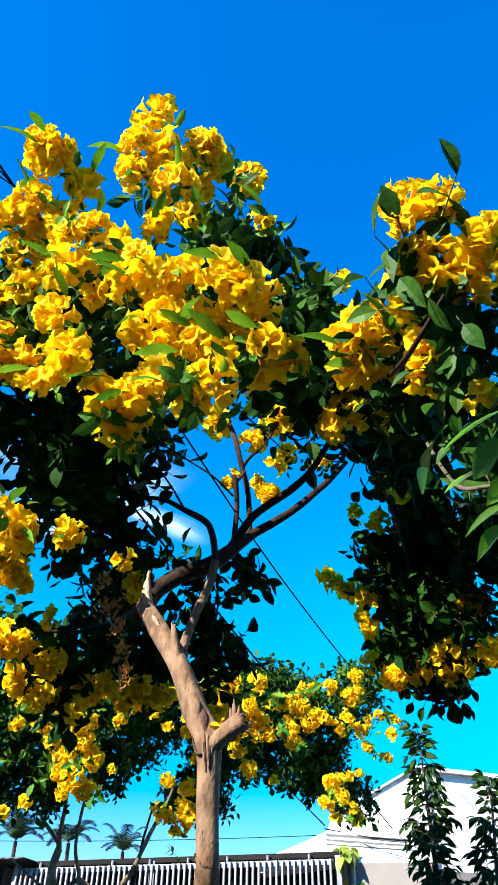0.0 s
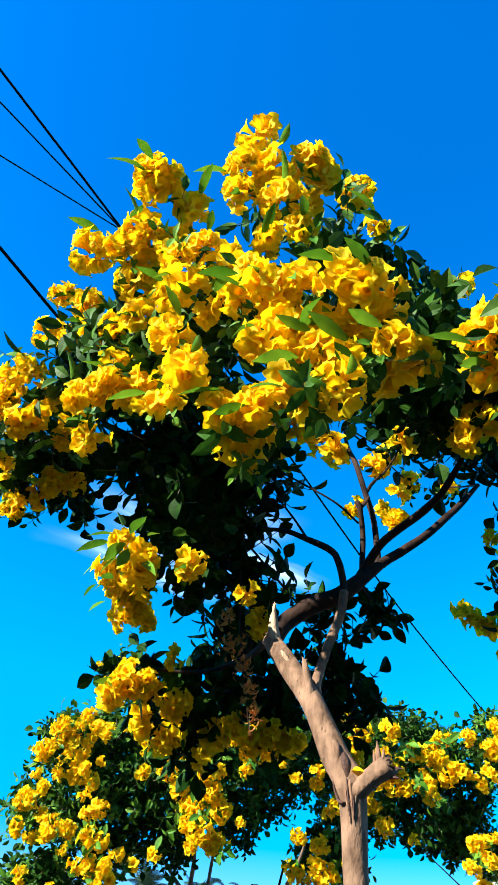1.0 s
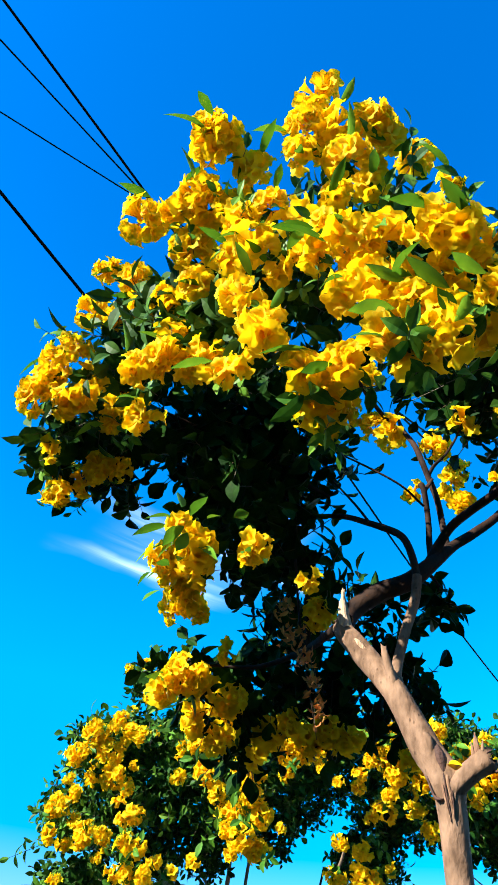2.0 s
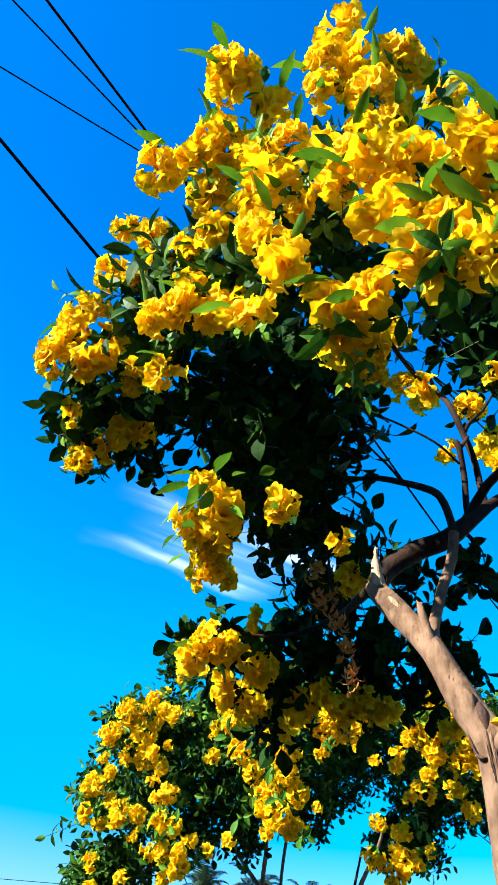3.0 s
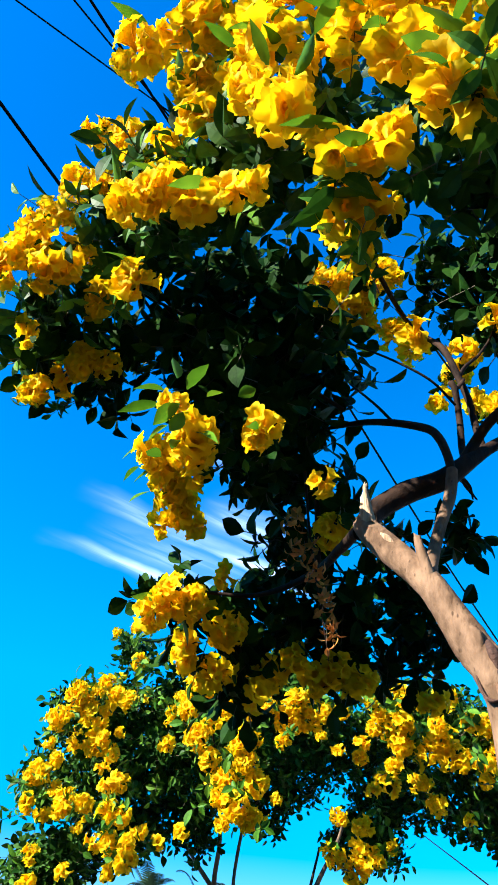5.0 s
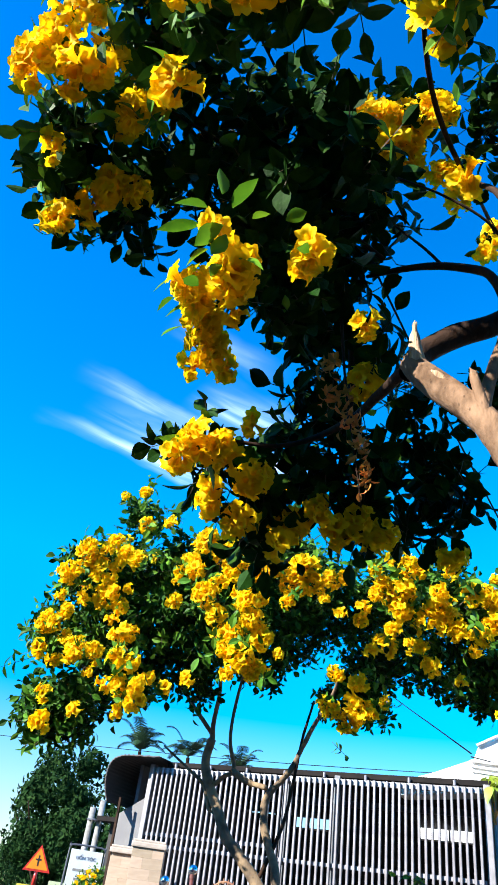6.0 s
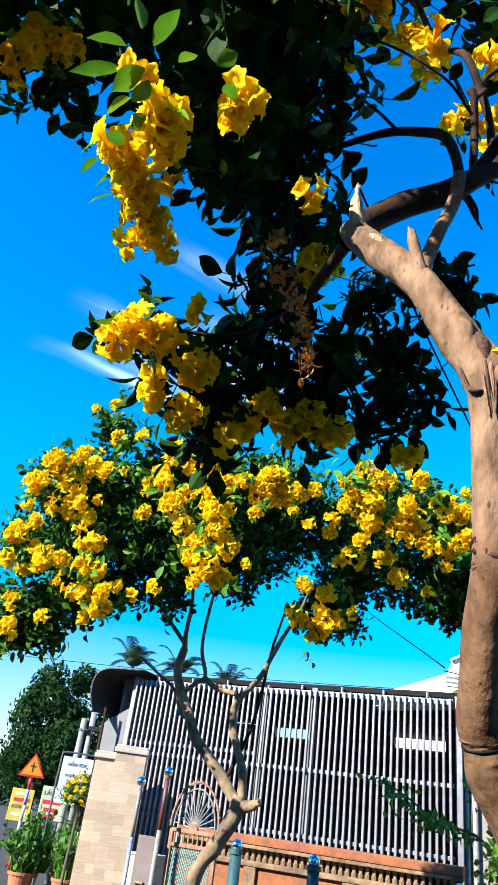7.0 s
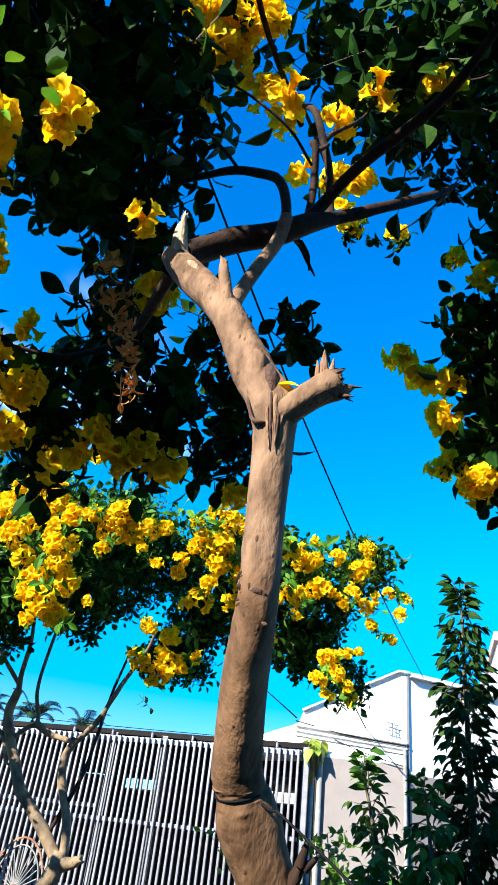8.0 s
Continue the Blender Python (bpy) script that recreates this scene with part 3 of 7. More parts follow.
def leaf_spots(masses, heart, rnd, density=18.0, jitter=0.5, drop=0.25, shell=0.45):
    """Places and turns for twigs, in round masses (x, y, z, radius), mostly near their skins."""
    spots = []
    for x, y, z, r in masses:
        r *= 0.92
        n = max(5, int(density * (r / 0.1) ** 2))
        for _ in range(n):
            d = Vector((rnd.gauss(0, 1), rnd.gauss(0, 1), rnd.gauss(0, 1))).normalized()
            rad = r * (shell + (1 - shell) * rnd.random() ** 0.6)
            p = Vector((x, y, z)) + d * rad
            out = d * 0.8 + (p - Vector(heart)).normalized() * 0.5 + Vector((rnd.uniform(-1, 1), rnd.uniform(-1, 1), rnd.uniform(-1, 1))) * jitter - Vector((0, 0, drop))
            spots.append((p, out, rnd.uniform(0, 360), rnd.uniform(0.62, 0.98)))
    return spots


def foliage(name, spots, kinds, mats, parent, rnd, label=""):
    """Many twigs in one mesh."""
    V, F, I, o = [], [], [], 0
    for p, out, roll, s in spots:
        v, f, i = rnd.choice(kinds)
        m = Matrix.Translation(p) @ facing(out, roll) @ Matrix.Scale(s, 4)
        V.append(place(v, m))
        F.extend([tuple(a + o for a in q) for q in f])
        I.extend(i)
        o += len(v)
    ob = new(name, mesh_from(name, np.vstack(V), F, mats, I))
    tagged(ob, kind="stuff")
    return under(ob, parent, label)


def single_sprigs(spots, parent, rnd, kinds):
    for p, out, roll, s in spots:
        ob = new("leaf_sprig", rnd.choice(kinds))
        ob.matrix_basis = Matrix.Translation(p) @ facing(out, roll) @ Matrix.Scale(s, 4)
        under(ob, parent)


# ---------------------------------------------------------------- ground and road
g = bmesh.new()
bmesh.ops.create_grid(g, x_segments=80, y_segments=80, size=400)
for v in g.verts:
    if Vector((v.co.x, v.co.y)).length > 40:
        v.co.z += 0.25 * noise.noise(v.co * 0.02) - 0.1
ground = part("ground", g, "soil", None)
tagged(ground, "bare brown earth and dust reaching to the horizon", "ground", kind="structure")

ALONG = Vector((-0.645, 0.764, 0))
ACROSS = Vector((0.764, 0.645, 0))
ROAD = Vector((-15.2, 13.0, 0))
rb = bmesh.new()
for a, b in ((-60, 260),):
    q = [ROAD + ALONG * a - ACROSS * 3.2, ROAD + ALONG * a + ACROSS * 3.2, ROAD + ALONG * b + ACROSS * 3.2, ROAD + ALONG * b - ACROSS * 3.2]
    top = [rb.verts.new(p + Vector((0, 0, 0.03))) for p in q]
    low = [rb.verts.new(p + Vector((0, 0, -0.05))) for p in q]
    rb.faces.new(top)
    for i in range(4):
        rb.faces.new((top[i], low[i], low[(i + 1) % 4], top[(i + 1) % 4]))
tagged(part("road", rb, "asphalt", None), "grey asphalt road running off between the houses", "road", kind="structure")
kb = beam(ROAD + ALONG * -12 + ACROSS * 3.35 + Vector((0, 0, 0.06)), ROAD + ALONG * 60 + ACROSS * 3.35 + Vector((0, 0, 0.06)), 0.22, 0.16)
tagged(part("kerb", kb, "concrete", None), "low worn concrete kerb along the road", "kerb", kind="structure")

# an unseen wall added behind to shade the yard and cut the sky's fill
yard = part("unseen_wall", box((-16, -6.3, 0), (12, -6.0, 5.6)), "concrete", None)
tagged(yard, "unseen plain rendered wall added to shade the yard", "wall", kind="structure")

# ---------------------------------------------------------------- the barred gate and the shed behind it
GY, GX0, GX1, GZ = 7.80, -4.93, -1.52, 2.81
gate = thing("metal_gate", "tall grey-white painted steel gate of close upright bars", "gate", ((GX0 + GX1) / 2, GY, 0))
bar_w, pitch = 0.0235, 0.0597
bm = box((-bar_w / 2, -0.014, 0), (bar_w / 2, 0.014, GZ - 0.12))
bmesh.ops.bevel(bm, geom=[e for e in bm.edges if abs(e.verts[0].co.z - e.verts[1].co.z) > 1], offset=0.004, segments=1, affect="EDGES")
bar_mesh = bpy.data.meshes.new("bar")
bm.to_mesh(bar_mesh)
bm.free()
bar_mesh.materials.append(M["gate_paint"])
count = int((GX1 - GX0) / pitch)
rnd = random.Random(5)
for i in range(count + 1):
    ob = new("bar", bar_mesh)
    ob.location = (GX0 + i * pitch, GY + rnd.uniform(-0.002, 0.002), 0.10 + rnd.uniform(-0.004, 0.004))
    under(ob, gate)
for z, h in ((GZ - 0.04, 0.05), (2.055, 0.034), (1.49, 0.034), (0.14, 0.06)):
    part("rail", box((GX0 - 0.02, GY + 0.016, z - h / 2), (GX1 + 0.02, GY + 0.045, z + h / 2)), "gate_paint", gate, bevel=0.003)
part("rail", box((GX0 - 0.02, GY + 0.016, 2.14), (-3.45, GY + 0.045, 2.175)), "gate_paint", gate, bevel=0.003)
for x in (GX0 - 0.05, -3.40, -2.87, GX1 + 0.06):
    part("post", box((x - 0.03, GY + 0.05, 0), (x + 0.03, GY + 0.11, GZ + 0.02)), "gate_dark" if -4 < x < -2 else "gate_paint", gate, "darker square steel post" if -4 < x < -2 else "", bevel=0.005)
for i in range(8):
    part("roller", rod((GX0 + 0.25 + i * 0.42, GY + 0.03, GZ - 0.01), (GX0 + 0.25 + i * 0.42, GY + 0.03, GZ + 0.035), 0.014), "gate_paint", gate, smooth=False)
part("side_pipe", rod((GX1 + 0.11, 7.955, 0), (GX1 + 0.11, 7.955, GZ + 0.02), 0.022), "pale_pipe", gate, "pale upright pipe beside the gate", smooth=True)
part("side_pipe", rod((GX1 + 0.18, 7.965, 0), (GX1 + 0.18, 7.965, GZ + 0.05), 0.026), "pale_pipe", gate, "pale upright pipe beside the gate", smooth=True)

shed = thing("open_shed", "dark open shed with a black metal canopy behind the gate", "shed", (-3.2, 9.5, 0))
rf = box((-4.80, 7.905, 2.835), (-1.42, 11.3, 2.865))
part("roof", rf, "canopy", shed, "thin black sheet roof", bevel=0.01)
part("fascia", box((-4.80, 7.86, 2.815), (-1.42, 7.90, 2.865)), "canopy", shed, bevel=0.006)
# corrugated sheet curling down at the roof's end
prof = [Vector(q[:2]) for q in spline([(0.10, 0.050, 0, 0), (-0.20, 0.052, 0, 0), (-0.36, 0.045, 0, 0), (-0.47, 0.0, 0, 0), (-0.52, -0.085, 0, 0), (-0.525, -0.20, 0, 0), (-0.50, -0.31, 0, 0), (-0.45, -0.42, 0, 0)], 16)]
cv, cf = [], []
n_ = len(prof)
for y in (7.58, 8.4, 9.6, 11.25):
    for lift in (0.0, -0.012):
        for i, p in enumerate(prof):
            d = (prof[min(i + 1, n_ - 1)] - prof[max(i - 1, 0)]).normalized()
            q = p + Vector((d.y, -d.x)) * (lift + 0.0035 * math.sin(i * 1.15))
            cv.append((-4.86 + q.x, y, 2.815 + q.y))
for j in range(3):
    for side in (0, 1):
        for i in range(n_ - 1):
            a = (2 * j + side) * n_ + i
            cf.append((a, a + 1, a + 1 + 2 * n_, a + 2 * n_))
for a0 in (0, 6 * n_):
    cf += [(a0 + i, a0 + n_ + i, a0 + n_ + i + 1, a0 + i + 1) for i in range(n_ - 1)]
under(new("curled_eave", mesh_from("curled_eave", cv, cf, ["eave"], smooth=True)), shed, "dark corrugated sheet curling down at the roof's end")
part("side_panel", box((-5.20, 7.96, 0), (-5.16, 11.2, 2.83)), "grey_panel", shed, "plain grey sheet")
pb = bmesh.new()
quad = [(-5.36, 2.306), (-5.28, 1.80), (-5.0, 0.0), (-4.93, 0.0), (-4.93, 2.56)]
f0 = [pb.verts.new((x, 7.90, z)) for x, z in quad]
f1 = [pb.verts.new((x, 7.94, z)) for x, z in quad]
pb.faces.new(f0), pb.faces.new(f1[::-1])
for i in range(5):
    pb.faces.new((f0[i], f1[i], f1[(i + 1) % 5], f0[(i + 1) % 5]))
part("end_panel", pb, "grey_panel", shed, "plain grey sheet")
part("strut", beam((-5.228, 7.72, 2.46), (-5.20, 7.72, 0.0), 0.024, 0.024), "bark_dark", shed, "rusty leaning steel strut")
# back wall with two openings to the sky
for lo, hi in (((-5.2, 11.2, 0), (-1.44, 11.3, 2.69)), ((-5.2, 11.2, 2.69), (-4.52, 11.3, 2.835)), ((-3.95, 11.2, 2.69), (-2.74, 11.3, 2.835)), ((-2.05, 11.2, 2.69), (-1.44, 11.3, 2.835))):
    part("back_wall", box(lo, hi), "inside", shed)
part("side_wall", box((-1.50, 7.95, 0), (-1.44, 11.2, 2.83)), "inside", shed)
for x0, x1 in ((-4.52, -3.95), (-2.74, -2.05)):
    part("sill", box((x0, 11.17, 2.675), (x1, 11.2, 2.695)), "trim", shed)
for x in (-4.3, -2.35):
    part("mullion", box((x - 0.012, 11.23, 2.69), (x + 0.012, 11.26, 2.835)), "trim", shed)
part("beam", box((-5.1, 9.4, 2.765), (-1.5, 9.48, 2.83)), "gate_dark", shed)
part("shed_floor", box((-5.2, 7.95, 0.0), (-1.44, 11.2, 0.05)), "concrete", shed)


# ---------------------------------------------------------------- tiled pillars
def pillar(x, y, w, d, h, label):
    p = thing("gate_pillar", label, "pillar", (x, y, 0), group="pillars beside the gate")
    part("core", box((x - w / 2 + 0.012, y - d / 2 + 0.012, 0), (x + w / 2 - 0.012, y + d / 2 - 0.012, h - 0.06)), "grout", p)
    th, gap_ = 0.086, 0.0003
    cut = {}
    for key, size in (("f", w), ("s", d - 0.028)):
        for u0, u1 in ((0.0, 0.36), (0.36, 1.0), (0.0, 0.64), (0.64, 1.0)):
            a, b_ = -size / 2 + size * u0 + (gap_ if u0 else 0), -size / 2 + size * u1
            b = box((a, -0.007, 0.0002), (b_, 0.007, th - 0.0002)) if key == "f" else box((-0.007, a, 0.0002), (0.007, b_, th - 0.0002))
            bmesh.ops.bevel(b, geom=b.edges[:], offset=0.0006, segments=1, affect="EDGES")
            me = bpy.data.meshes.new("tile")
            b.to_mesh(me)
            b.free()
            me.materials.append(M["tile"])
            cut.setdefault(key, []).append(me)
    k = 0
    while (k + 1) * th < h - 0.05:
        for key, ox, oy in (("f", 0, -d / 2 + 0.007), ("f", 0, d / 2 - 0.007), ("s", w / 2 - 0.007, 0), ("s", -w / 2 + 0.007, 0)):
            for me in cut[key][:2] if k % 2 else cut[key][2:]:
                ob = new("tile", me)
                ob.location = (x + ox, y + oy, k * th)
                under(ob, p)
        k += 1
    part("cap", box((x - w / 2 - 0.018, y - d / 2 - 0.018, h - 0.065), (x + w / 2 + 0.018, y + d / 2 + 0.018, h - 0.02)), "cap", p, bevel=0.012)
    part("cap_slab", box((x - w / 2 - 0.006, y - d / 2 - 0.006, h - 0.02), (x + w / 2 + 0.006, y + d / 2 + 0.006, h)), "cap", p, bevel=0.008)
    p.rotation_euler.z = radians(26)
    return p


pillar(-4.35, 7.00, 0.285, 0.24, 2.035, "square pillar clad in beige stone tiles with a moulded cap")
pillar(-4.73, 7.27, 0.30, 0.24, 1.985, "square beige-tiled pillar standing close behind its twin")
lw = thing("low_pillar", "short plastered pier against the tiled pillar", "pillar", (-3.98, 6.95, 0))
part("pier", box((-4.10, 6.86, 0), (-3.86, 7.06, 1.18)), "tile", lw, bevel=0.006)
part("cap", box((-4.11, 6.85, 1.18), (-3.85, 7.07, 1.20)), "cap", lw, bevel=0.004)

# ---------------------------------------------------------------- orange fence wall
fence = thing("fence_wall", "old orange-painted fence wall with a pierced ornamental band", "wall", (-2.3, 6.6, 0))
part("wall_body", box((-3.50, 6.56, 0), (-1.30, 6.70, 1.28)), "orange", fence, bevel=0.008)
part("coping", box((-3.52, 6.53, 1.40), (-1.28, 6.73, 1.462)), "orange", fence, bevel=0.012)
part("ledge", box((-3.52, 6.52, 1.255), (-1.28, 6.72, 1.292)), "orange_old", fence, "weathered yellowish ledge", bevel=0.010)
part("ledge", box((-3.52, 6.54, 1.372), (-1.28, 6.70, 1.398)), "orange_old", fence, "weathered yellowish ledge", bevel=0.008)
bb = bmesh.new()
for lo, hi in (((-0.017, -0.03, 0), (0.017, 0.03, 0.03)), ((-0.011, -0.025, 0.03), (0.011, 0.025, 0.06)), ((-0.017, -0.03, 0.06), (0.017, 0.03, 0.082))):
    box(lo, hi, bb)
baluster = bpy.data.meshes.new("baluster")
bb.to_mesh(baluster)
bb.free()
baluster.materials.append(M["orange_old"])
for i in range(43):
    ob = new("baluster", baluster)
    ob.location = (-3.47 + i * 0.0502, 6.62, 1.291)
    under(ob, fence)
# dark sheet standing in for the shade between the balusters
part("shade_backing", box((-3.50, 6.655, 1.28), (-1.30, 6.69, 1.40)), "inside", fence)
for x in (-2.86, -2.08):
    part("pilaster", box((x - 0.05, 6.53, 0), (x + 0.05, 6.56, 1.255)), "orange_old", fence, bevel=0.006)


# ---------------------------------------------------------------- posts with steel balls
def ball_post(x, y, top, r, material, label, lean=0.0, lower=None):
    p = thing("fence_post", label, "post", (x, y, 0), group="posts with steel balls")
    foot = (x - lean, y, 0)
    if lower:
        mid = (x - lean * 0.5, y, top * 0.80)
        part("tube", rod(foot, mid, r, seg=16), lower, p, "blue and white wrapped lower tube" if lower == "blue_pipe" else "", smooth=True)
        part("upper_tube", rod(mid, (x, y, top - 0.055), r * 0.98, seg=16), material, p, smooth=True)
    else:
        part("tube", rod(foot, (x, y, top - 0.055), r, seg=16), material, p, smooth=True)
    collar = part("collar", rod((x, y, top - 0.075), (x, y, top - 0.05), r * 1.25, seg=16), material, p, smooth=False)
    part("ball", ball((x, y, top - 0.03), 0.034 if r > 0.02 else 0.029), "chrome", collar, "polished steel ball", smooth=True)
    return p


ball_post(-2.905, 5.07, 1.80, 0.0145, "red_post", "dark red pipe post topped by a polished steel ball", lower="pale_pipe")
ball_post(-3.089, 5.07, 1.725, 0.0110, "pale_pipe", "thin pale post wrapped in blue and white, steel ball on top", lower="blue_pipe")
for x, z in ((-2.38, 1.455), (-1.905, 1.435), (-1.115, 1.41)):
    ball_post(x, 5.07, z, 0.034, "teal", "stout teal pipe post topped by a polished steel ball")
dark = thing("dark_board", "dark brown sheet-metal leaf beside the small gate", "panel", (-3.0, 5.1, 0))
part("leaf", box((-3.06, 5.10, 0), (-2.935, 5.115, 1.40)), "board_brown", dark, bevel=0.002)
part("bolt", rod((-3.03, 5.09, 1.15), (-2.97, 5.09, 1.15), 0.008), "rust", dark)

# ---------------------------------------------------------------- small gate with a sunburst
sg = thing("garden_gate", "small teal mesh gate with a rusty sunburst arch on top", "gate", (-2.73, 5.2, 0))
for x in (-2.885, -2.575):
    part("stile", box((x - 0.012, 5.19, 0.05), (x + 0.012, 5.215, 1.46)), "rust", sg, bevel=0.003)
for z in (0.08, 1.375, 1.455):
    part("rail", box((-2.885, 5.188, z - 0.011), (-2.575, 5.217, z + 0.011)), "rust" if z > 1 else "teal_mesh", sg, bevel=0.003)
for i in range(9):
    x = -2.86 + i * 0.0325
    part("short_bar", rod((x, 5.20, 1.375), (x, 5.20, 1.455), 0.006, seg=8), "rust", sg)
hub = Vector((-2.735, 5.20, 1.472))
for i in range(15):
    a = math.pi * (i + 0.5) / 15
    part("ray", rod(hub, hub + Vector((math.cos(a) * 0.135, 0, math.sin(a) * 0.215)), 0.0032, seg=8), "pale_pipe", sg)
for rr, w, mt in ((1.0, 0.005, "pale_pipe"), (1.17, 0.007, "rust")):
    pts = [hub + Vector((math.cos(math.pi * i / 18) * 0.142 * rr, 0, math.sin(math.pi * i / 18) * 0.225 * rr)) for i in range(19)]
    wire("arch", pts, w, mt, sg, steps=2)
for i in range(16):
    a = math.pi * (i + 0.5) / 16
    c = hub + Vector((math.cos(a) * 0.160, 0, math.sin(a) * 0.252))
    part("scroll", rod(c, c + Vector((math.cos(a) * 0.02, 0, math.sin(a) * 0.03)), 0.008, seg=8, r2=0.003), "rust", sg)
part("hub", rod(hub + Vector((0, -0.012, 0)), hub + Vector((0, 0.012, 0)), 0.028, seg=16), "rust", sg)
mb = bmesh.new()
for i in range(-40, 42):
    for s in (-1, 1):
        # slanting strands clipped to the leaf
        t0, t1 = 0.0, 1.0
        x0 = -2.73 + i * 0.0165
        for z0, z1 in ((0.09, 1.365),):
            dz = z1 - z0
            pts = []
            for k in range(45):
                z = z0 + dz * k / 44
                x = x0 + s * (z - 0.75) * 0.6
                if -2.875 < x < -2.585:
                    pts.append((x, z))
            if len(pts) > 1:
                beam((pts[0][0], 5.203 + 0.003 * s, pts[0][1]), (pts[-1][0], 5.203 + 0.003 * s, pts[-1][1]), 0.0045, 0.0045, mb)
part("mesh_infill", mb, "teal_mesh", sg, "teal expanded-metal mesh")

# ---------------------------------------------------------------- white house beyond
HY = 8.0
house = thing("white_house", "white rendered house with a low gable and grey lower walls", "house", (-0.9, 10.0, 0))


def prism(outline, y0, y1):
    b = bmesh.new()
    f = [b.verts.new((x, y0, z)) for x, z in outline]
    k = [b.verts.new((x, y1, z)) for x, z in outline]
    n = len(outline)
    b.faces.new(f[::-1]), b.faces.new(k)
    for i in range(n):
        b.faces.new((f[i], f[(i + 1) % n], k[(i + 1) % n], k[i]))
    bmesh.ops.recalc_face_normals(b, faces=b.faces[:])
    return b


part("lower_wall", prism([(-1.46, 0), (-0.53, 0), (-0.53, 2.765), (-1.46, 2.783)], HY, HY + 0.30), "grey_wall", house, "grey-painted lower wall")
gable = part("upper_wall", prism([(-2.30, 2.72), (-1.46, 2.784), (-0.53, 2.766), (-0.52, 3.60), (-0.60, 3.615), (-0.70, 3.575), (-1.30, 3.285), (-1.53, 3.185), (-1.58, 3.07), (-1.93, 2.945), (-2.30, 2.83)], HY, HY + 0.30), "white_wall", house, "bright white gable wall")
for k, (z, o) in enumerate(((0.0, 0.05), (-0.045, 0.03), (-0.085, 0.018))):
    part("moulding", beam((-1.60, HY - o / 2 - 0.002, 3.05 + z), (-0.53, HY - o / 2 - 0.002, 2.95 + z), o, 0.020), "trim", gable, bevel=0.004)
part("roof_edge", beam((-1.54, HY - 0.02, 3.192), (-0.60, HY - 0.02, 3.624), 0.06, 0.016), "trim", gable)
part("roof_edge", beam((-0.60, HY - 0.02, 3.624), (-0.50, HY - 0.02, 3.612), 0.06, 0.016), "trim", gable)
# the flank runs off to the right and back
END = Vector((1.35, 9.25, 0))
FRT = Vector((-0.515, HY + 0.01, 0))
for z0, z1, mt, nm in ((0, 2.70, "grey_wall", "flank_lower"), (2.70, 3.58, "white_wall", "flank_upper")):
    q = bmesh.new()
    w = Vector((0.16, -0.10, 0))
    lo = [q.verts.new(p + Vector((0, 0, z0))) for p in (FRT, END, END - w, FRT - w + Vector((0.10, 0.25, 0)))]
    hi = [q.verts.new(p + Vector((0, 0, z1))) for p in (FRT, END, END - w, FRT - w + Vector((0.10, 0.25, 0)))]
    q.faces.new(lo[::-1]), q.faces.new(hi)
    for i in range(4):
        q.faces.new((lo[i], lo[(i + 1) % 4], hi[(i + 1) % 4], hi[i]))
    bmesh.ops.recalc_face_normals(q, faces=q.faces[:])
    part(nm, q, mt, house)
part("flank_trim", beam(FRT + Vector((0.02, -0.02, 3.595)), END + Vector((0.02, -0.02, 3.595)), 0.06, 0.04), "trim", house)
part("corner_strip", box((-0.535, HY - 0.012, 2.74), (-0.512, HY - 0.001, 3.59)), "grey_panel", house, "thin grey joint at the corner")
part("downpipe", rod((-0.555, HY - 0.04, 0.2), (-0.555, HY - 0.04, 2.90), 0.016), "pale_pipe", house, smooth=True)
for dx_ in (0.0, 0.035, 0.065):
    part("bracket", beam((-0.70 + dx_, HY - 0.05, 3.02), (-0.70 + dx_, HY - 0.05, 3.16 - dx_ * 0.8), 0.009, 0.009), "gate_dark", house)
for z_ in (3.06, 3.13):
    part("bracket_arm", beam((-0.73, HY - 0.055, z_), (-0.61, HY - 0.055, z_ - 0.03), 0.009, 0.009), "gate_dark", house)
annex = thing("white_annex", "low white annex with a rounded roof behind the gate", "house", (-2.6, 14.6, 0))
arc = [(-3.60, 3.46)] + [(-3.48 + 1.35 * i / 8, 3.55 + 0.33 * math.sin(math.pi / 2 * i / 8)) for i in range(9)] + [(-2.10, 3.95), (-1.90, 4.02), (-1.90, 2.9), (-3.60, 2.9)]
part("wall", prism(arc, 13.20, 16.0), "white_wall", annex)
part("base", box((-3.60, 13.21, 0), (-1.90, 16.0, 2.9)), "white_wall", annex)
rh = thing("neighbour_house", "pale pink house front beyond the bush", "house", (2.9, 15.0, 0))
part("wall", box((0.96, 13.3, 0), (5.0, 17.0, 5.72)), "white_wall", rh)
part("eave", box((0.90, 13.2, 5.72), (5.1, 17.1, 5.88)), "pink_roof", rh, "pink tiled eave", bevel=0.02)


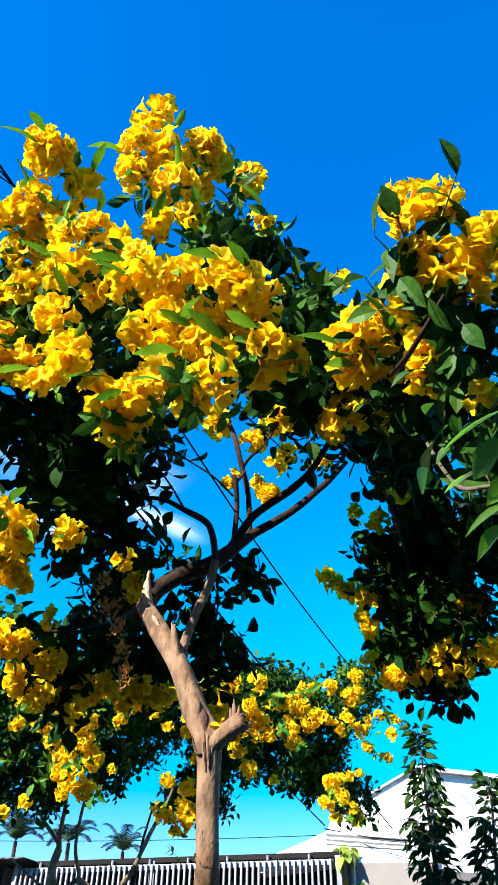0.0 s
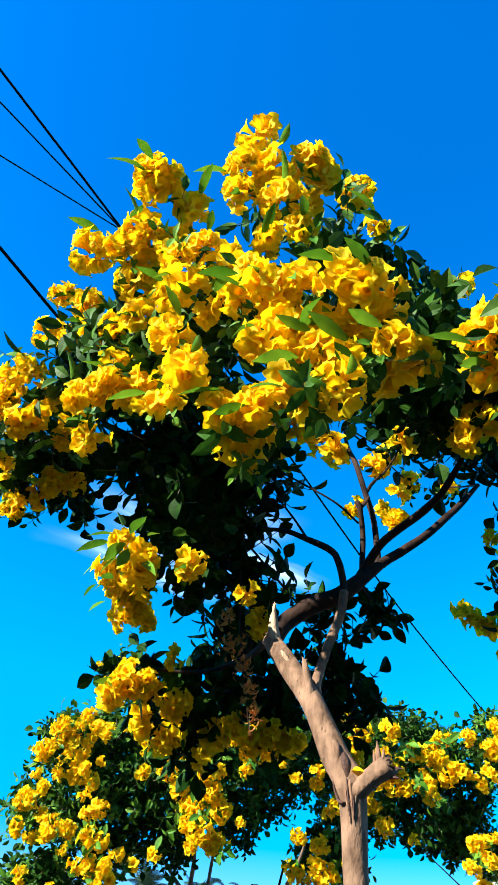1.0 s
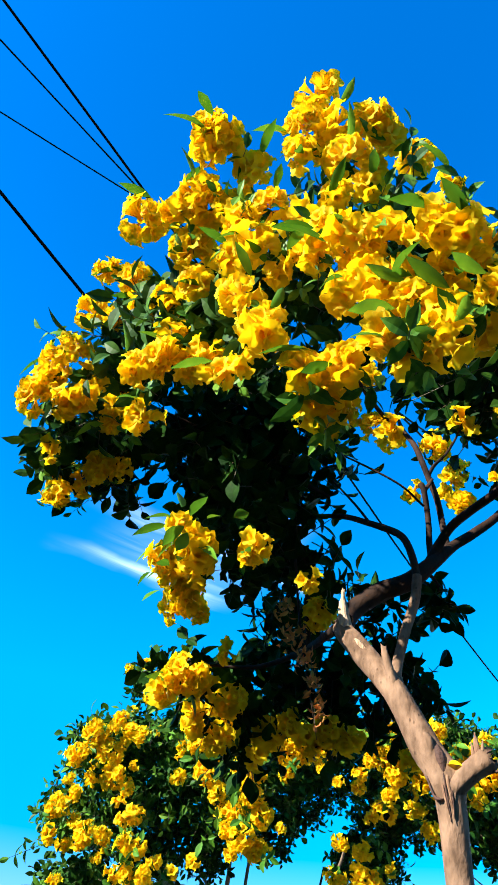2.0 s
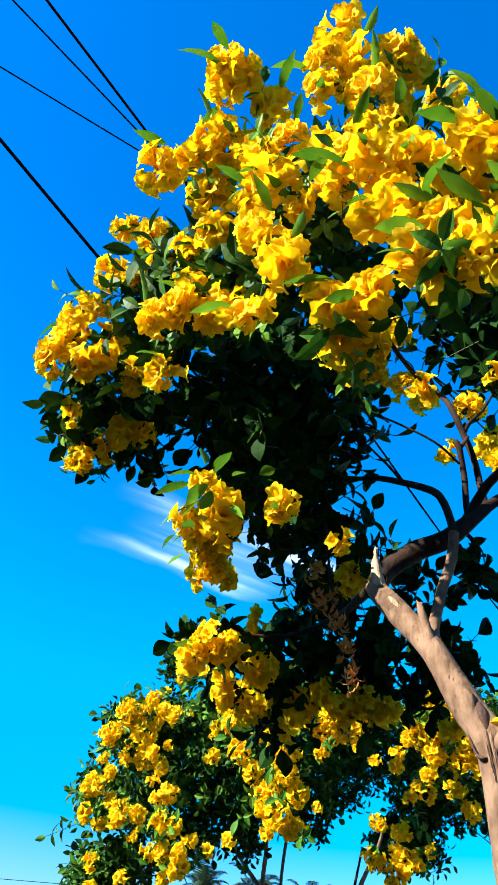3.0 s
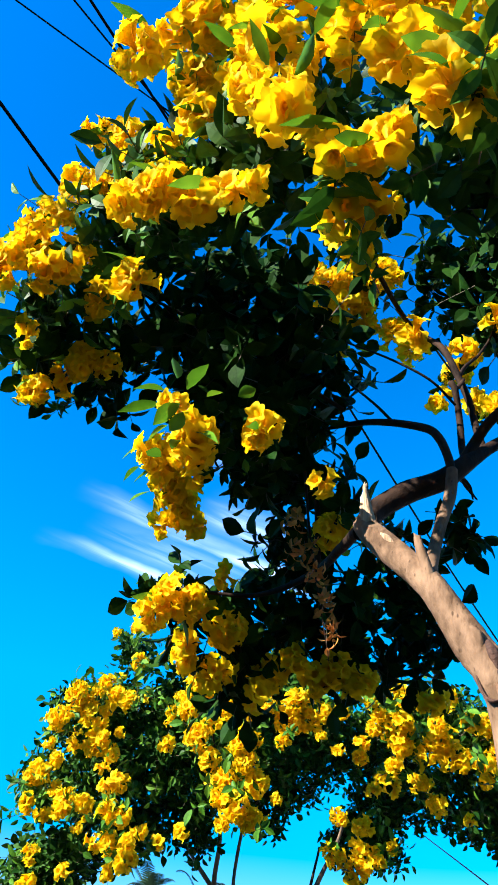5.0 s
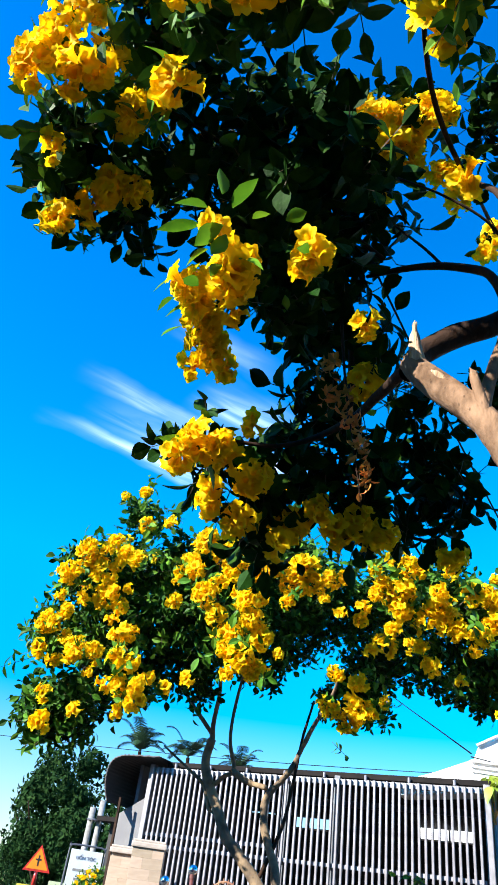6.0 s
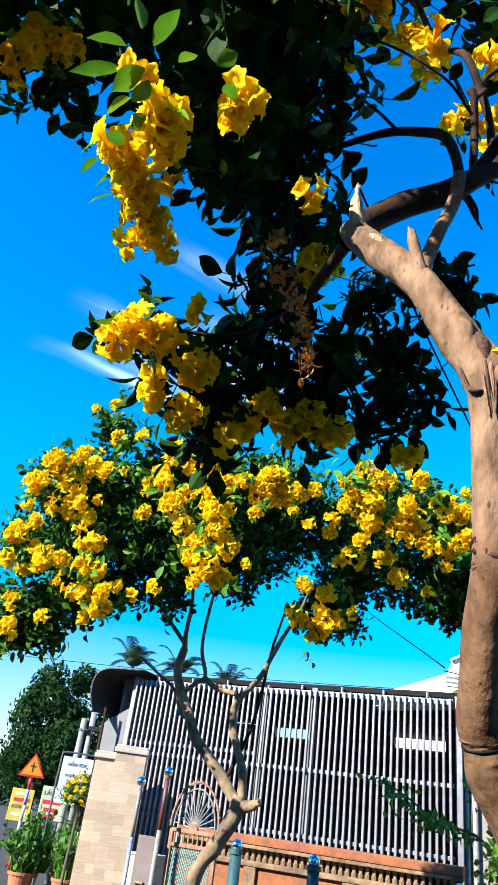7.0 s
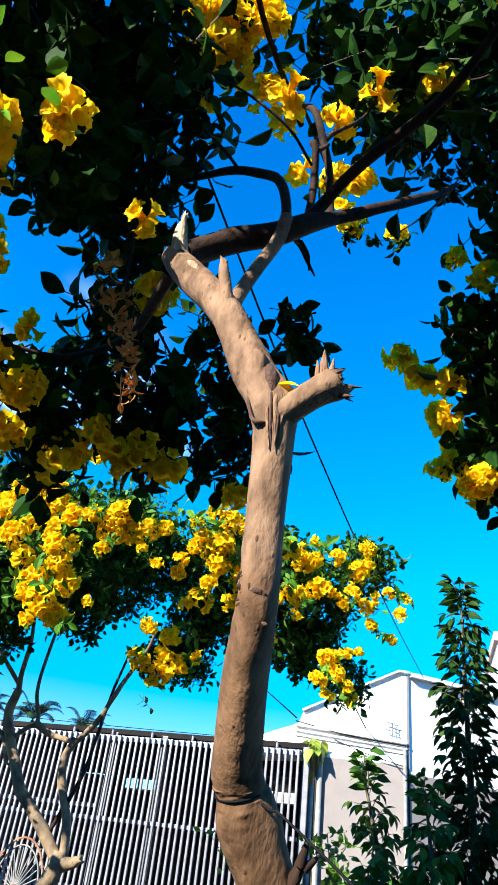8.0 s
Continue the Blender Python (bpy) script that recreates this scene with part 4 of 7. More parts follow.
# ---------------------------------------------------------------- cables overhead
for a, b, mid, back_, r, lab in (
    ((-1.41, 0.41, 3.88), (-0.37, 7.99, 3.58), [(-0.96, 3.5, 3.53), (-0.64, 6.1, 3.55)], 2.2, 0.0045, "black overhead cable slung to the white house"),
    ((-1.46, 0.49, 3.84), (-1.31, 1.03, 3.80), [], 30, 0.0028, "thin black overhead wire spliced to the cable"),
    ((-1.545, 0.63, 3.77), (-1.30, 1.07, 3.795), [], 30, 0.0025, "thin black overhead wire spliced to the cable"),
    ((-1.76, 0.87, 3.80), (-0.92, 7.99, 3.066), [(-1.34, 4.43, 3.433)], 2.4, 0.0065, "thick black overhead cable to the white house"),
):
    a, b = Vector(a), Vector(b)
    pts = [a - (b - a) * back_ * k for k in (1.0, 0.5)] + [a, *[Vector(q) for q in mid], b]
    wire("overhead_cable", pts, r, "cable", label=lab, category="cable", group="overhead cables", steps=12)
wire("overhead_cable", [(-10.7, 32.0, 12.5), (-4.615, 16.0, 6.15), (-1.60, 7.99, 3.12)], 0.007, "cable", label="black service cable rising from the house corner", category="cable", group="overhead cables", steps=12)
wire("overhead_cable", [(-40, 26, 7.6), (-12, 28, 6.6), (20, 30, 7.2)], 0.013, "cable", label="far thin wire hung low across the sky", category="cable", steps=16)
wire("overhead_cable", [(-1.60, HY - 0.04, 3.085), (-1.1, HY - 0.05, 2.985), (-0.54, HY - 0.05, 2.925)], 0.006, "cable", label="black wire stapled along the house wall", category="cable")
wire("overhead_cable", [(-1.22, HY - 0.03, 2.94), (-0.9, HY - 0.04, 2.83), (-0.55, HY - 0.04, 2.745)], 0.004, "cable", label="black wire stapled along the house wall", category="cable")


# ---------------------------------------------------------------- the road's signs
def face_frame(c, normal, up=(0, 0, 1)):
    n = Vector(normal).normalized()
    x = Vector(up).cross(n).normalized()
    y = n.cross(x)
    return Matrix(((x.x, y.x, n.x, c[0]), (x.y, y.y, n.y, c[1]), (x.z, y.z, n.z, c[2]), (0, 0, 0, 1)))


def flat_part(name, outline, thick, frame_, material, parent, label=""):
    b = bmesh.new()
    f = [b.verts.new(frame_ @ Vector((x, y, thick))) for x, y in outline]
    k = [b.verts.new(frame_ @ Vector((x, y, 0))) for x, y in outline]
    n = len(outline)
    b.faces.new(f), b.faces.new(k[::-1])
    for i in range(n):
        b.faces.new((k[i], k[(i + 1) % n], f[(i + 1) % n], f[i]))
    return part(name, b, material, parent, label)


def words(text, size, frame_, material, parent):
    cu = bpy.data.curves.new("lettering", "FONT")
    cu.body, cu.size, cu.align_x, cu.align_y, cu.extrude = text, size, "CENTER", "CENTER", 0.002
    cu.materials.append(M[material])
    ob = new("lettering", cu)
    ob.matrix_basis = frame_
    return under(ob, parent)


def rect(w, h, cx=0, cy=0):
    return [(cx - w / 2, cy - h / 2), (cx + w / 2, cy - h / 2), (cx + w / 2, cy + h / 2), (cx - w / 2, cy + h / 2)]


VIEW = Vector((0.62, -0.78, 0))
wc = Vector((-11.60, 14.95, 2.0))
ws = thing("warning_sign", "orange triangular crossroads warning sign on a banded post", "road sign", (wc.x, wc.y, 0))
fw = face_frame(wc, VIEW)
tri_ = lambda s: [(-0.29 * s, -0.2 * s), (0.29 * s, -0.2 * s), (0, 0.30 * s)]
flat_part("rim", tri_(1.0), 0.008, fw, "sign_red", ws, "red rim")
plate = flat_part("plate", tri_(0.80), 0.012, fw, "sign_orange", ws)
flat_part("cross", rect(0.03, 0.2, 0, 0.0), 0.016, fw, "black", plate)
flat_part("cross_arm", rect(0.12, 0.03, 0, 0.02), 0.0165, fw, "black", plate)
for i in range(6):
    z0, z1 = i * 0.31, (i + 1) * 0.31
    part("band", rod((wc.x - 0.02, wc.y + 0.04, z0), (wc.x - 0.02, wc.y + 0.04, z1 - 0.002), 0.038, seg=14), "sign_red" if i in (0, 5) else ("sign_white" if i % 2 else "blue_pipe"), ws, smooth=True)

wb = Vector((-9.17, 13.12, 1.80))
hs = thing("salon_sign", "white hairdresser's sign board with a rounded metal frame", "sign", (wb.x, wb.y, 0))
fh = face_frame(wb, VIEW)
board = flat_part("board", rect(0.58, 0.80), 0.02, fh, "sign_white", hs)
words("UỐN TÓC", 0.078, fh @ pose(0, 0.27, 0.024), "gate_dark", board)
wire("frame", [fh @ Vector(p) for p in ((-0.33, -1.9, 0), (-0.33, 0.3, 0), (-0.32, 0.42, 0), (-0.25, 0.47, 0), (0.25, 0.47, 0), (0.32, 0.42, 0), (0.33, 0.3, 0), (0.33, -1.9, 0))], 0.018, "gate_dark", hs, steps=3)
for x in (-0.33, 0.33):
    a = fh @ Vector((x, 0, 0))
    part("leg", rod((a.x, a.y, 0), a, 0.02, seg=10), "gate_dark", hs)
for y_, w_ in ((0.08, 0.40), (-0.06, 0.30)):
    flat_part("line", rect(w_, 0.04, 0, y_), 0.023, fh, "pale_pipe", board)

sb = Vector((-11.72, 16.08, 1.33))
ss = thing("eatery_sign", "pale green eatery sign with blue and red lettering", "sign", (sb.x, sb.y, 0))
fs = face_frame(sb, VIEW)
board = flat_part("board", rect(0.52, 0.70), 0.02, fs, "sign_cream", ss)
words("LẨU DÊ", 0.125, fs @ pose(0, 0.20, 0.024), "blue_ink", board)
flat_part("line", rect(0.42, 0.085, 0, 0.02), 0.024, fs, "red_ink", board)
flat_part("line", rect(0.30, 0.085, 0, -0.14), 0.024, fs, "red_ink", board)
flat_part("arrow", [(-0.16, -0.30), (0.06, -0.30), (0.06, -0.34), (0.16, -0.27), (0.06, -0.20), (0.06, -0.24), (-0.16, -0.24)], 0.024, fs, "red_ink", board)
for x in (-0.22, 0.22):
    a = fs @ Vector((x, -0.3, -0.01))
    part("leg", rod((a.x, a.y, 0), a, 0.02, seg=10), "gate_dark", ss)
yb = Vector((-12.25, 15.65, 1.22))
ys = thing("eatery_sign", "yellow eatery sign board with faded red lettering", "sign", (yb.x, yb.y, 0))
fy = face_frame(yb, VIEW)
board = flat_part("board", rect(0.50, 0.66), 0.02, fy, "sign_yellow", ys)
for y_, w_, mt in ((0.22, 0.30, "sign_cream"), (0.10, 0.36, "red_ink"), (-0.04, 0.38, "rust"), (-0.20, 0.34, "sign_white")):
    flat_part("line", rect(w_, 0.07, 0, y_), 0.024, fy, mt, board)
for x in (-0.2, 0.2):
    a = fy @ Vector((x, -0.3, -0.01))
    part("leg", rod((a.x, a.y, 0), a, 0.02, seg=10), "gate_dark", ys)

st = thing("steel_stack", "pair of grey steel flue pipes strapped together", "flue", (-9.6, 13.8, 0))
for o in (-0.07, 0.07):
    part("pipe", rod((-9.62 + o, 13.78 + o * 0.7, 0), (-9.60 + o, 13.78 + o * 0.7, 3.05 + o), 0.060, seg=18), "pale_pipe", st, smooth=True)
for z in (2.2, 2.75):
    part("strap", rod((-9.62, 13.78, z), (-9.62, 13.78, z + 0.03), 0.15, seg=18), "gate_dark", st)
dk = thing("dark_shopfront", "dark shaded shop front under a low roof", "building", (-8.3, 13.8, 0))
part("front", box((-9.3, 13.9, 0), (-6.4, 15.0, 2.75)), "inside", dk)
part("roof", box((-9.45, 13.6, 2.75), (-6.3, 15.1, 2.83)), "canopy", dk)


# ---------------------------------------------------------------- far trees and palms
def tree_crown(name, centre, size, n, leaf, material, parent, rnd, label=""):
    """A crown of many small leaves in uneven clumps."""
    V, F, o = [], [], 0
    lumps = []
    for _ in range(46):
        d = Vector((rnd.gauss(0, 1), rnd.gauss(0, 1), rnd.gauss(0, 0.9))).normalized() * rnd.uniform(0.35, 0.95)
        lumps.append((Vector(centre) + Vector((d.x * size[0], d.y * size[1], d.z * size[2])), rnd.uniform(0.16, 0.34) * size[0]))
    for _ in range(n):
        c, r = rnd.choice(lumps)
        d = Vector((rnd.gauss(0, 1), rnd.gauss(0, 1), rnd.gauss(0, 1))).normalized()
        p = c + d * r * rnd.uniform(0.75, 1.05)
        v, f = leaf_shape(leaf * rnd.uniform(0.7, 1.3), leaf * 0.5, rnd.uniform(0, 0.5), 0.3, rows=3)
        m = Matrix.Translation(p) @ facing(d + Vector((rnd.uniform(-1, 1), rnd.uniform(-1, 1), rnd.uniform(-1, 0.3))) * 0.8, rnd.uniform(0, 360))
        V.append(place(v, m))
        F.extend([tuple(a + o for a in q) for q in f])
        o += len(v)
    ob = new(name, mesh_from(name, np.vstack(V), F, [material]))
    tagged(ob, kind="stuff")
    return under(ob, parent, label)


rnd = random.Random(11)
for i, (c, s, n, lab) in enumerate((
    ((-20.5, 26.6, 3.8), (2.45, 2.3, 2.9), 5600, "broad dark green tree beside the road"),
    ((-17.6, 26.0, 3.2), (1.9, 1.8, 2.3), 3400, "dense dark green tree beside the road"),
    ((-27.5, 37.0, 2.4), (2.6, 2.4, 2.1), 2200, "small rounded tree farther along the road"),
    ((-52.0, 63.0, 2.2), (5.0, 4.5, 2.6), 1800, "hazy tree line where the road ends"),
    ((-60.0, 60.0, 2.6), (5.5, 4.5, 2.9), 1800, "hazy tree line where the road ends"),
)):
    t = thing("roadside_tree", lab, "tree", (c[0], c[1], 0), group="trees along the road")
    limb("trunk", [(c[0], c[1], 0, 0.22), (c[0] + 0.1, c[1], c[2] * 0.4, 0.17), (c[0] - 0.1, c[1] + 0.1, c[2] * 0.9, 0.08)], "bark_dark", t, seed=20 + i, steps=4, seg=8)
    for k in range(4):
        a = k * 1.6 + i
        limb("branch", [(c[0], c[1], c[2] * 0.45, 0.10), (c[0] + math.cos(a) * s[0] * 0.4, c[1] + math.sin(a) * s[1] * 0.4, c[2] * 0.8, 0.06), (c[0] + math.cos(a) * s[0] * 0.75, c[1] + math.sin(a) * s[1] * 0.75, c[2] * 1.1, 0.02)], "bark_dark", t, seed=40 + k, steps=3, seg=6)
    tree_crown("crown", c, s, int(n * 2.2), 0.20 + 0.12 * (i > 2), "far_leaf", t, rnd)


def palm(x, y, top, spread, seed):
    rnd = random.Random(seed)
    p = thing("palm_tree", "slender areca palm with arching feathered fronds", "palm tree", (x, y, 0), group="palms behind the shed")
    limb("trunk", [(x, y, 0, 0.14), (x + 0.1, y, top * 0.5, 0.11), (x, y, top - 0.3, 0.09)], "bark_dark", p, seed=seed, steps=4, seg=8)
    for k in range(13):
        a = k * 2.39996 + rnd.uniform(-0.2, 0.2)
        lift = rnd.uniform(0.9, 2.5)
        V, F, o = [], [], 0
        mid = []
        for i in range(25):
            u = i / 24
            mid.append(Vector((x + math.cos(a) * spread * u, y + math.sin(a) * spread * u, top - 0.3 + spread * (lift * u - (0.75 + 0.3 * lift) * u * u))))
        across = Vector((-math.sin(a), math.cos(a), 0))
        for i in range(2, 24):
            for s in (-1, 1):
                ln = spread * 0.34 * math.sin(math.pi * (0.18 + 0.75 * i / 24))
                d = (across * s + (mid[i + 1] - mid[i]).normalized() * 0.6 - Vector((0, 0, 0.22))).normalized()
                w = (mid[i + 1] - mid[i]) * 0.9
                V += [mid[i] - w * 0.5, mid[i] + w * 0.5, mid[i] + d * ln * 0.6 + w * 0.4, mid[i] + d * ln, mid[i] + d * ln * 0.6 - w * 0.3]
                F.append(tuple(o + j for j in range(5)))
                o += 5
        for i in range(24):
            V += [mid[i] - across * 0.02, mid[i] + across * 0.02, mid[i + 1] + across * 0.012, mid[i + 1] - across * 0.012]
            F.append((o, o + 1, o + 2, o + 3))
            o += 4
        under(new("frond", mesh_from("frond", V, F, ["palm"])), p)


palm(-21.5, 34.0, 8.15, 1.40, 71)
palm(-19.3, 35.2, 8.20, 1.45, 72)
palm(-17.8, 38.3, 8.25, 1.25, 73)


# ---------------------------------------------------------------- plants by the road
def tuft(name, c, r, h, n, material, parent, rnd, wide=0.045):
    V, F, o = [], [], 0
    for _ in range(n):
        a, lean = rnd.uniform(0, 6.28), rnd.uniform(0.1, 1.3)
        b = Vector(c) + Vector((rnd.uniform(-r, r) * 0.4, rnd.uniform(-r, r) * 0.4, 0))
        d = Vector((math.cos(a), math.sin(a), 0))
        s = Vector((-d.y, d.x, 0)) * h * wide * 0.5
        hh = h * rnd.uniform(0.6, 1.05)
        for u in range(4):
            w = (1, 1.2, 0.8, 0.05)[u]
            q = b + d * r * lean * (u / 3) ** 1.6 + Vector((0, 0, hh * (u / 3) * (1 - 0.42 * lean * u / 3)))
            V += [q - s * w, q + s * w]
        for u in range(3):
            F.append((o + 2 * u, o + 2 * u + 1, o + 2 * u + 3, o + 2 * u + 2))
        o += 8
    ob = new(name, mesh_from(name, V, F, [material]))
    tagged(ob, kind="stuff")
    return under(ob, parent)


rnd = random.Random(12)


def pot(x, y, r, h, parent):
    b = bmesh.new()
    rings = [(0, 0.7), (0.05, 0.74), (0.85, 0.98), (0.86, 1.08), (1.0, 1.10), (1.0, 0.98), (0.8, 0.92)]
    loops = []
    for u, k in rings:
        loops.append([b.verts.new((x + r * k * math.cos(6.2832 * i / 20), y + r * k * math.sin(6.2832 * i / 20), h * u)) for i in range(20)])
    for l0, l1 in zip(loops, loops[1:]):
        for i in range(20):
            b.faces.new((l0[i], l0[(i + 1) % 20], l1[(i + 1) % 20], l1[i]))
    b.faces.new(loops[0][::-1]), b.faces.new(loops[-1])
    return part("pot", b, "terracotta", parent, "round terracotta pot", smooth=False)


for x, y, r, h, n, wide_, lab in ((-9.65, 13.0, 0.55, 0.95, 260, 0.085, "lush strap-leaved plant in a terracotta pot"), (-8.85, 12.9, 0.34, 1.10, 210, 0.022, "grassy yellow-green plant in a terracotta pot"), (-9.2, 12.2, 0.30, 0.62, 90, 0.06, "low strap-leaved plant in a terracotta pot"), (-8.45, 12.4, 0.30, 0.85, 150, 0.03, "grassy yellow-green plant in a terracotta pot")):
    p = thing("potted_plant", lab, "plant", (x, y, 0), group="pots by the road")
    pot(x, y, 0.20, 0.32, p)
    tuft("leaves", (x, y, 0.26), r, h, n, "shoot_leaf" if wide_ > 0.05 else "vine_leaf", p, rnd, wide_)
    # broad leaves low among the blades
    bushy = [(q, o_, a, s * 1.9) for q, o_, a, s in leaf_spots([(x, y, 0.26 + h * 0.45, r * 0.75), (x - 0.1, y - 0.1, 0.26 + h * 0.62, r * 0.6)], (x, y, 0.3), rnd, density=2.2, drop=0.1)]
    foliage("foliage", bushy, BROAD, ["shoot_leaf", "twig"], p, rnd)
lw2 = thing("garden_wall", "low pale rendered wall behind the potted plants", "wall", (-8.3, 13.6, 0))
part("wall_body", box((-9.1, 13.55, 0), (-7.3, 13.67, 0.92)), "concrete", lw2, bevel=0.008)
part("coping", box((-9.13, 13.52, 0.92), (-7.27, 13.70, 0.97)), "trim", lw2, bevel=0.006)
fb = thing("flowering_shrub", "small round shrub covered in lemon-yellow flowers", "shrub", (-7.55, 11.1, 0))
limb("stem", [(-7.62, 11.1, 0, 0.03), (-7.60, 11.1, 0.9, 0.022), (-7.57, 11.1, 1.6, 0.01)], "twig", fb, steps=3, seg=8)
spots = leaf_spots([(-7.55, 11.1, 1.66, 0.22), (-7.40, 11.15, 1.68, 0.17), (-7.70, 11.0, 1.58, 0.14)], (-7.6, 11.0, 1.5), rnd, density=26)
foliage("leaves", spots, SPRIGS, ["shoot_leaf", "twig"], fb, rnd)
for i in range(44):
    d = Vector((rnd.gauss(0, 1), rnd.gauss(0, 1) - 0.6, rnd.gauss(0, 1))).normalized()
    ob = new("blossom", CLUSTERS[0][1][i % 4])
    ob.matrix_basis = Matrix.Translation(Vector((-7.55, 11.08, 1.64)) + Vector((d.x * 0.28, d.y * 0.28, d.z * 0.22))) @ facing(d, 0) @ Matrix.Scale(0.85, 4)
    under(ob, fb)


# ---------------------------------------------------------------- bush and vine in front of the house
MUL = [sprig_data(random.Random(500 + s), pairs=3, leaf=0.070, wide=0.58, gap=0.040, serrate=0.05, droop=0.8) for s in range(6)]
bush = thing("leafy_bush", "tall dark green bush with toothed drooping leaves", "bush", (-0.30, 3.15, 0))
rnd = random.Random(13)


def spray_data(rnd, pairs, leaf):
    """An arching side shoot along +x with drooping leaves in two ranks."""
    V, F, I, o = [], [], [], 0
    step = leaf * 0.62
    mid = [Vector((step * i, 0, 0.45 * step * i - 0.10 * step * i * i * (6 / pairs) * 0.45)) for i in range(pairs + 1)]
    for p0, p1 in zip(mid, mid[1:]):
        V.append(np.array([p0 + Vector((0, 0.0018, 0)), p0 + Vector((0, -0.0018, 0)), p0 + Vector((0, 0, 0.0025)), p1 + Vector((0, 0.0014, 0)), p1 + Vector((0, -0.0014, 0)), p1 + Vector((0, 0, 0.0020))]))
        F += [(o, o + 1, o + 4, o + 3), (o + 1, o + 2, o + 5, o + 4), (o + 2, o, o + 3, o + 5)]
        I += [1, 1, 1]
        o += 6
    for i in range(1, pairs + 1):
        for s in (-1, 1, 0) if i == pairs else (-1, 1):
            size = leaf * rnd.uniform(0.75, 1.1) * (0.8 if i == pairs else 1)
            v, f = leaf_shape(size, size * rnd.uniform(0.38, 0.48), rnd.uniform(0.2, 0.55), rnd.uniform(0.2, 0.5), 0.03)
            m = Matrix.Translation(mid[i]) @ pose(0, 0, 0, 0, 0, s * rnd.uniform(45, 75)) @ pose(0, 0, 0, rnd.uniform(-25, 25), rnd.uniform(15, 60), 0)
            V.append(place(v, m))
            F.extend([tuple(a + o for a in q) for q in f])
            I.extend([0] * len(f))
            o += len(v)
    return np.vstack(V), F, I


SPRAYS = [[spray_data(random.Random(520 + s + 10 * p), p, 0.056) for s in range(4)] for p in (2, 2, 3, 5)]
STEMS = [
    (1.0, [(-0.28, 3.2, 0, 0.022), (-0.30, 3.18, 1.2, 0.016), (-0.305, 3.16, 2.0, 0.010), (-0.303, 3.15, 2.52, 0.003)]),
    (0.9, [(-0.15, 3.1, 0, 0.020), (-0.12, 3.1, 1.2, 0.014), (-0.10, 3.1, 1.9, 0.010), (-0.06, 3.1, 2.30, 0.003)]),
    (0.6, [(-0.40, 3.1, 0, 0.018), (-0.48, 3.1, 1.2, 0.012), (-0.57, 3.12, 1.7, 0.008), (-0.625, 3.15, 1.95, 0.003)]),
    (0.7, [(-0.30, 3.0, 0, 0.018), (-0.38, 2.98, 1.0, 0.012), (-0.42, 2.98, 1.6, 0.008), (-0.44, 3.0, 1.88, 0.003)]),
    (0.8, [(-0.05, 3.0, 0, 0.018), (0.02, 2.98, 1.0, 0.012), (0.06, 2.95, 1.7, 0.008), (0.12, 2.95, 2.05, 0.003)]),
    (0.6, [(-0.42, 3.0, 0, 0.016), (-0.52, 2.98, 1.0, 0.010), (-0.58, 2.98, 1.45, 0.007), (-0.60, 3.0, 1.66, 0.003)]),
]
for k, (full, s) in enumerate(STEMS):
    limb("stem", s, "twig", bush, seed=60 + k, steps=6, seg=8)
    path = spline(s, 30)
    V, F, I, o = [], [], [], 0
    z, turn_ = 1.05, rnd.uniform(0, 6)
    tip = s[-1][2]
    while z < tip - 0.01:
        q = min(path, key=lambda p: abs(p[2] - z))
        down = tip - z
        a = turn_
        turn_ += 2.39996
        kind_ = 0 if down < 0.10 else (1 if down < 0.30 else (2 if down < 0.72 else 3))
        v, f, i = rnd.choice(SPRAYS[kind_])
        m = Matrix.Translation(Vector(q[:3])) @ pose(0, 0, 0, 0, 0, math.degrees(a)) @ pose(0, 0, 0, rnd.uniform(-20, 20), rnd.uniform(-45, 0) if down > 0.1 else -60, 0) @ Matrix.Scale(rnd.uniform(0.75, 1.05) * (0.85 + 0.25 * full), 4)
        V.append(place(v, m))
        F.extend([tuple(x + o for x in y) for y in f])
        I.extend(i)
        o += len(v)
        z += rnd.uniform(0.004, 0.0105) / full ** 0.5
    # stems 2, 3 and 5 have sunlight put into a lighter leaf green
    ob = tagged(new("leaves", mesh_from("leaves", np.vstack(V), F, ["shoot_leaf" if k in (2, 3, 5) else "bush_leaf", "twig"], I)), kind="stuff")
    under(ob, bush)

vine = thing("climbing_vine", "fresh green leafy shoots climbing beside the gate", "vine", (-1.2, 5.5, 0))
for k, s in enumerate(([(-0.92, 5.5, 0, 0.015), (-0.93, 5.5, 1.3, 0.011), (-1.04, 5.5, 1.62, 0.009), (-1.30, 5.5, 1.69, 0.007), (-1.45, 5.5, 1.79, 0.006), (-1.62, 5.5, 1.88, 0.004)], [(-0.95, 5.5, 0, 0.015), (-0.9, 5.5, 1.1, 0.011), (-0.92, 5.5, 1.5, 0.006), (-0.98, 5.5, 1.95, 0.003)], [(-0.8, 5.4, 0, 0.015), (-0.72, 5.4, 1.1, 0.01), (-0.62, 5.4, 1.55, 0.006), (-0.55, 5.4, 1.75, 0.003)])):
    limb("stem", s, "twig", vine, seed=80 + k, steps=5, seg=7)
    spots = []
    for j, q in enumerate(spline(s, 14)):
        if q[2] > 1.25:
            for _ in range(j % 2 if k == 0 else 2):
                a = rnd.uniform(0, 6.28)
                d = Vector((math.cos(a), math.sin(a) - 0.3, rnd.uniform(-0.6, 0.2)))
                spots.append((Vector(q[:3]) + d * rnd.uniform(0.01, 0.06), d, rnd.uniform(0, 360), rnd.uniform(0.6, 0.95)))
    foliage("leaves", spots, MUL, ["vine_leaf", "twig"], vine, rnd)
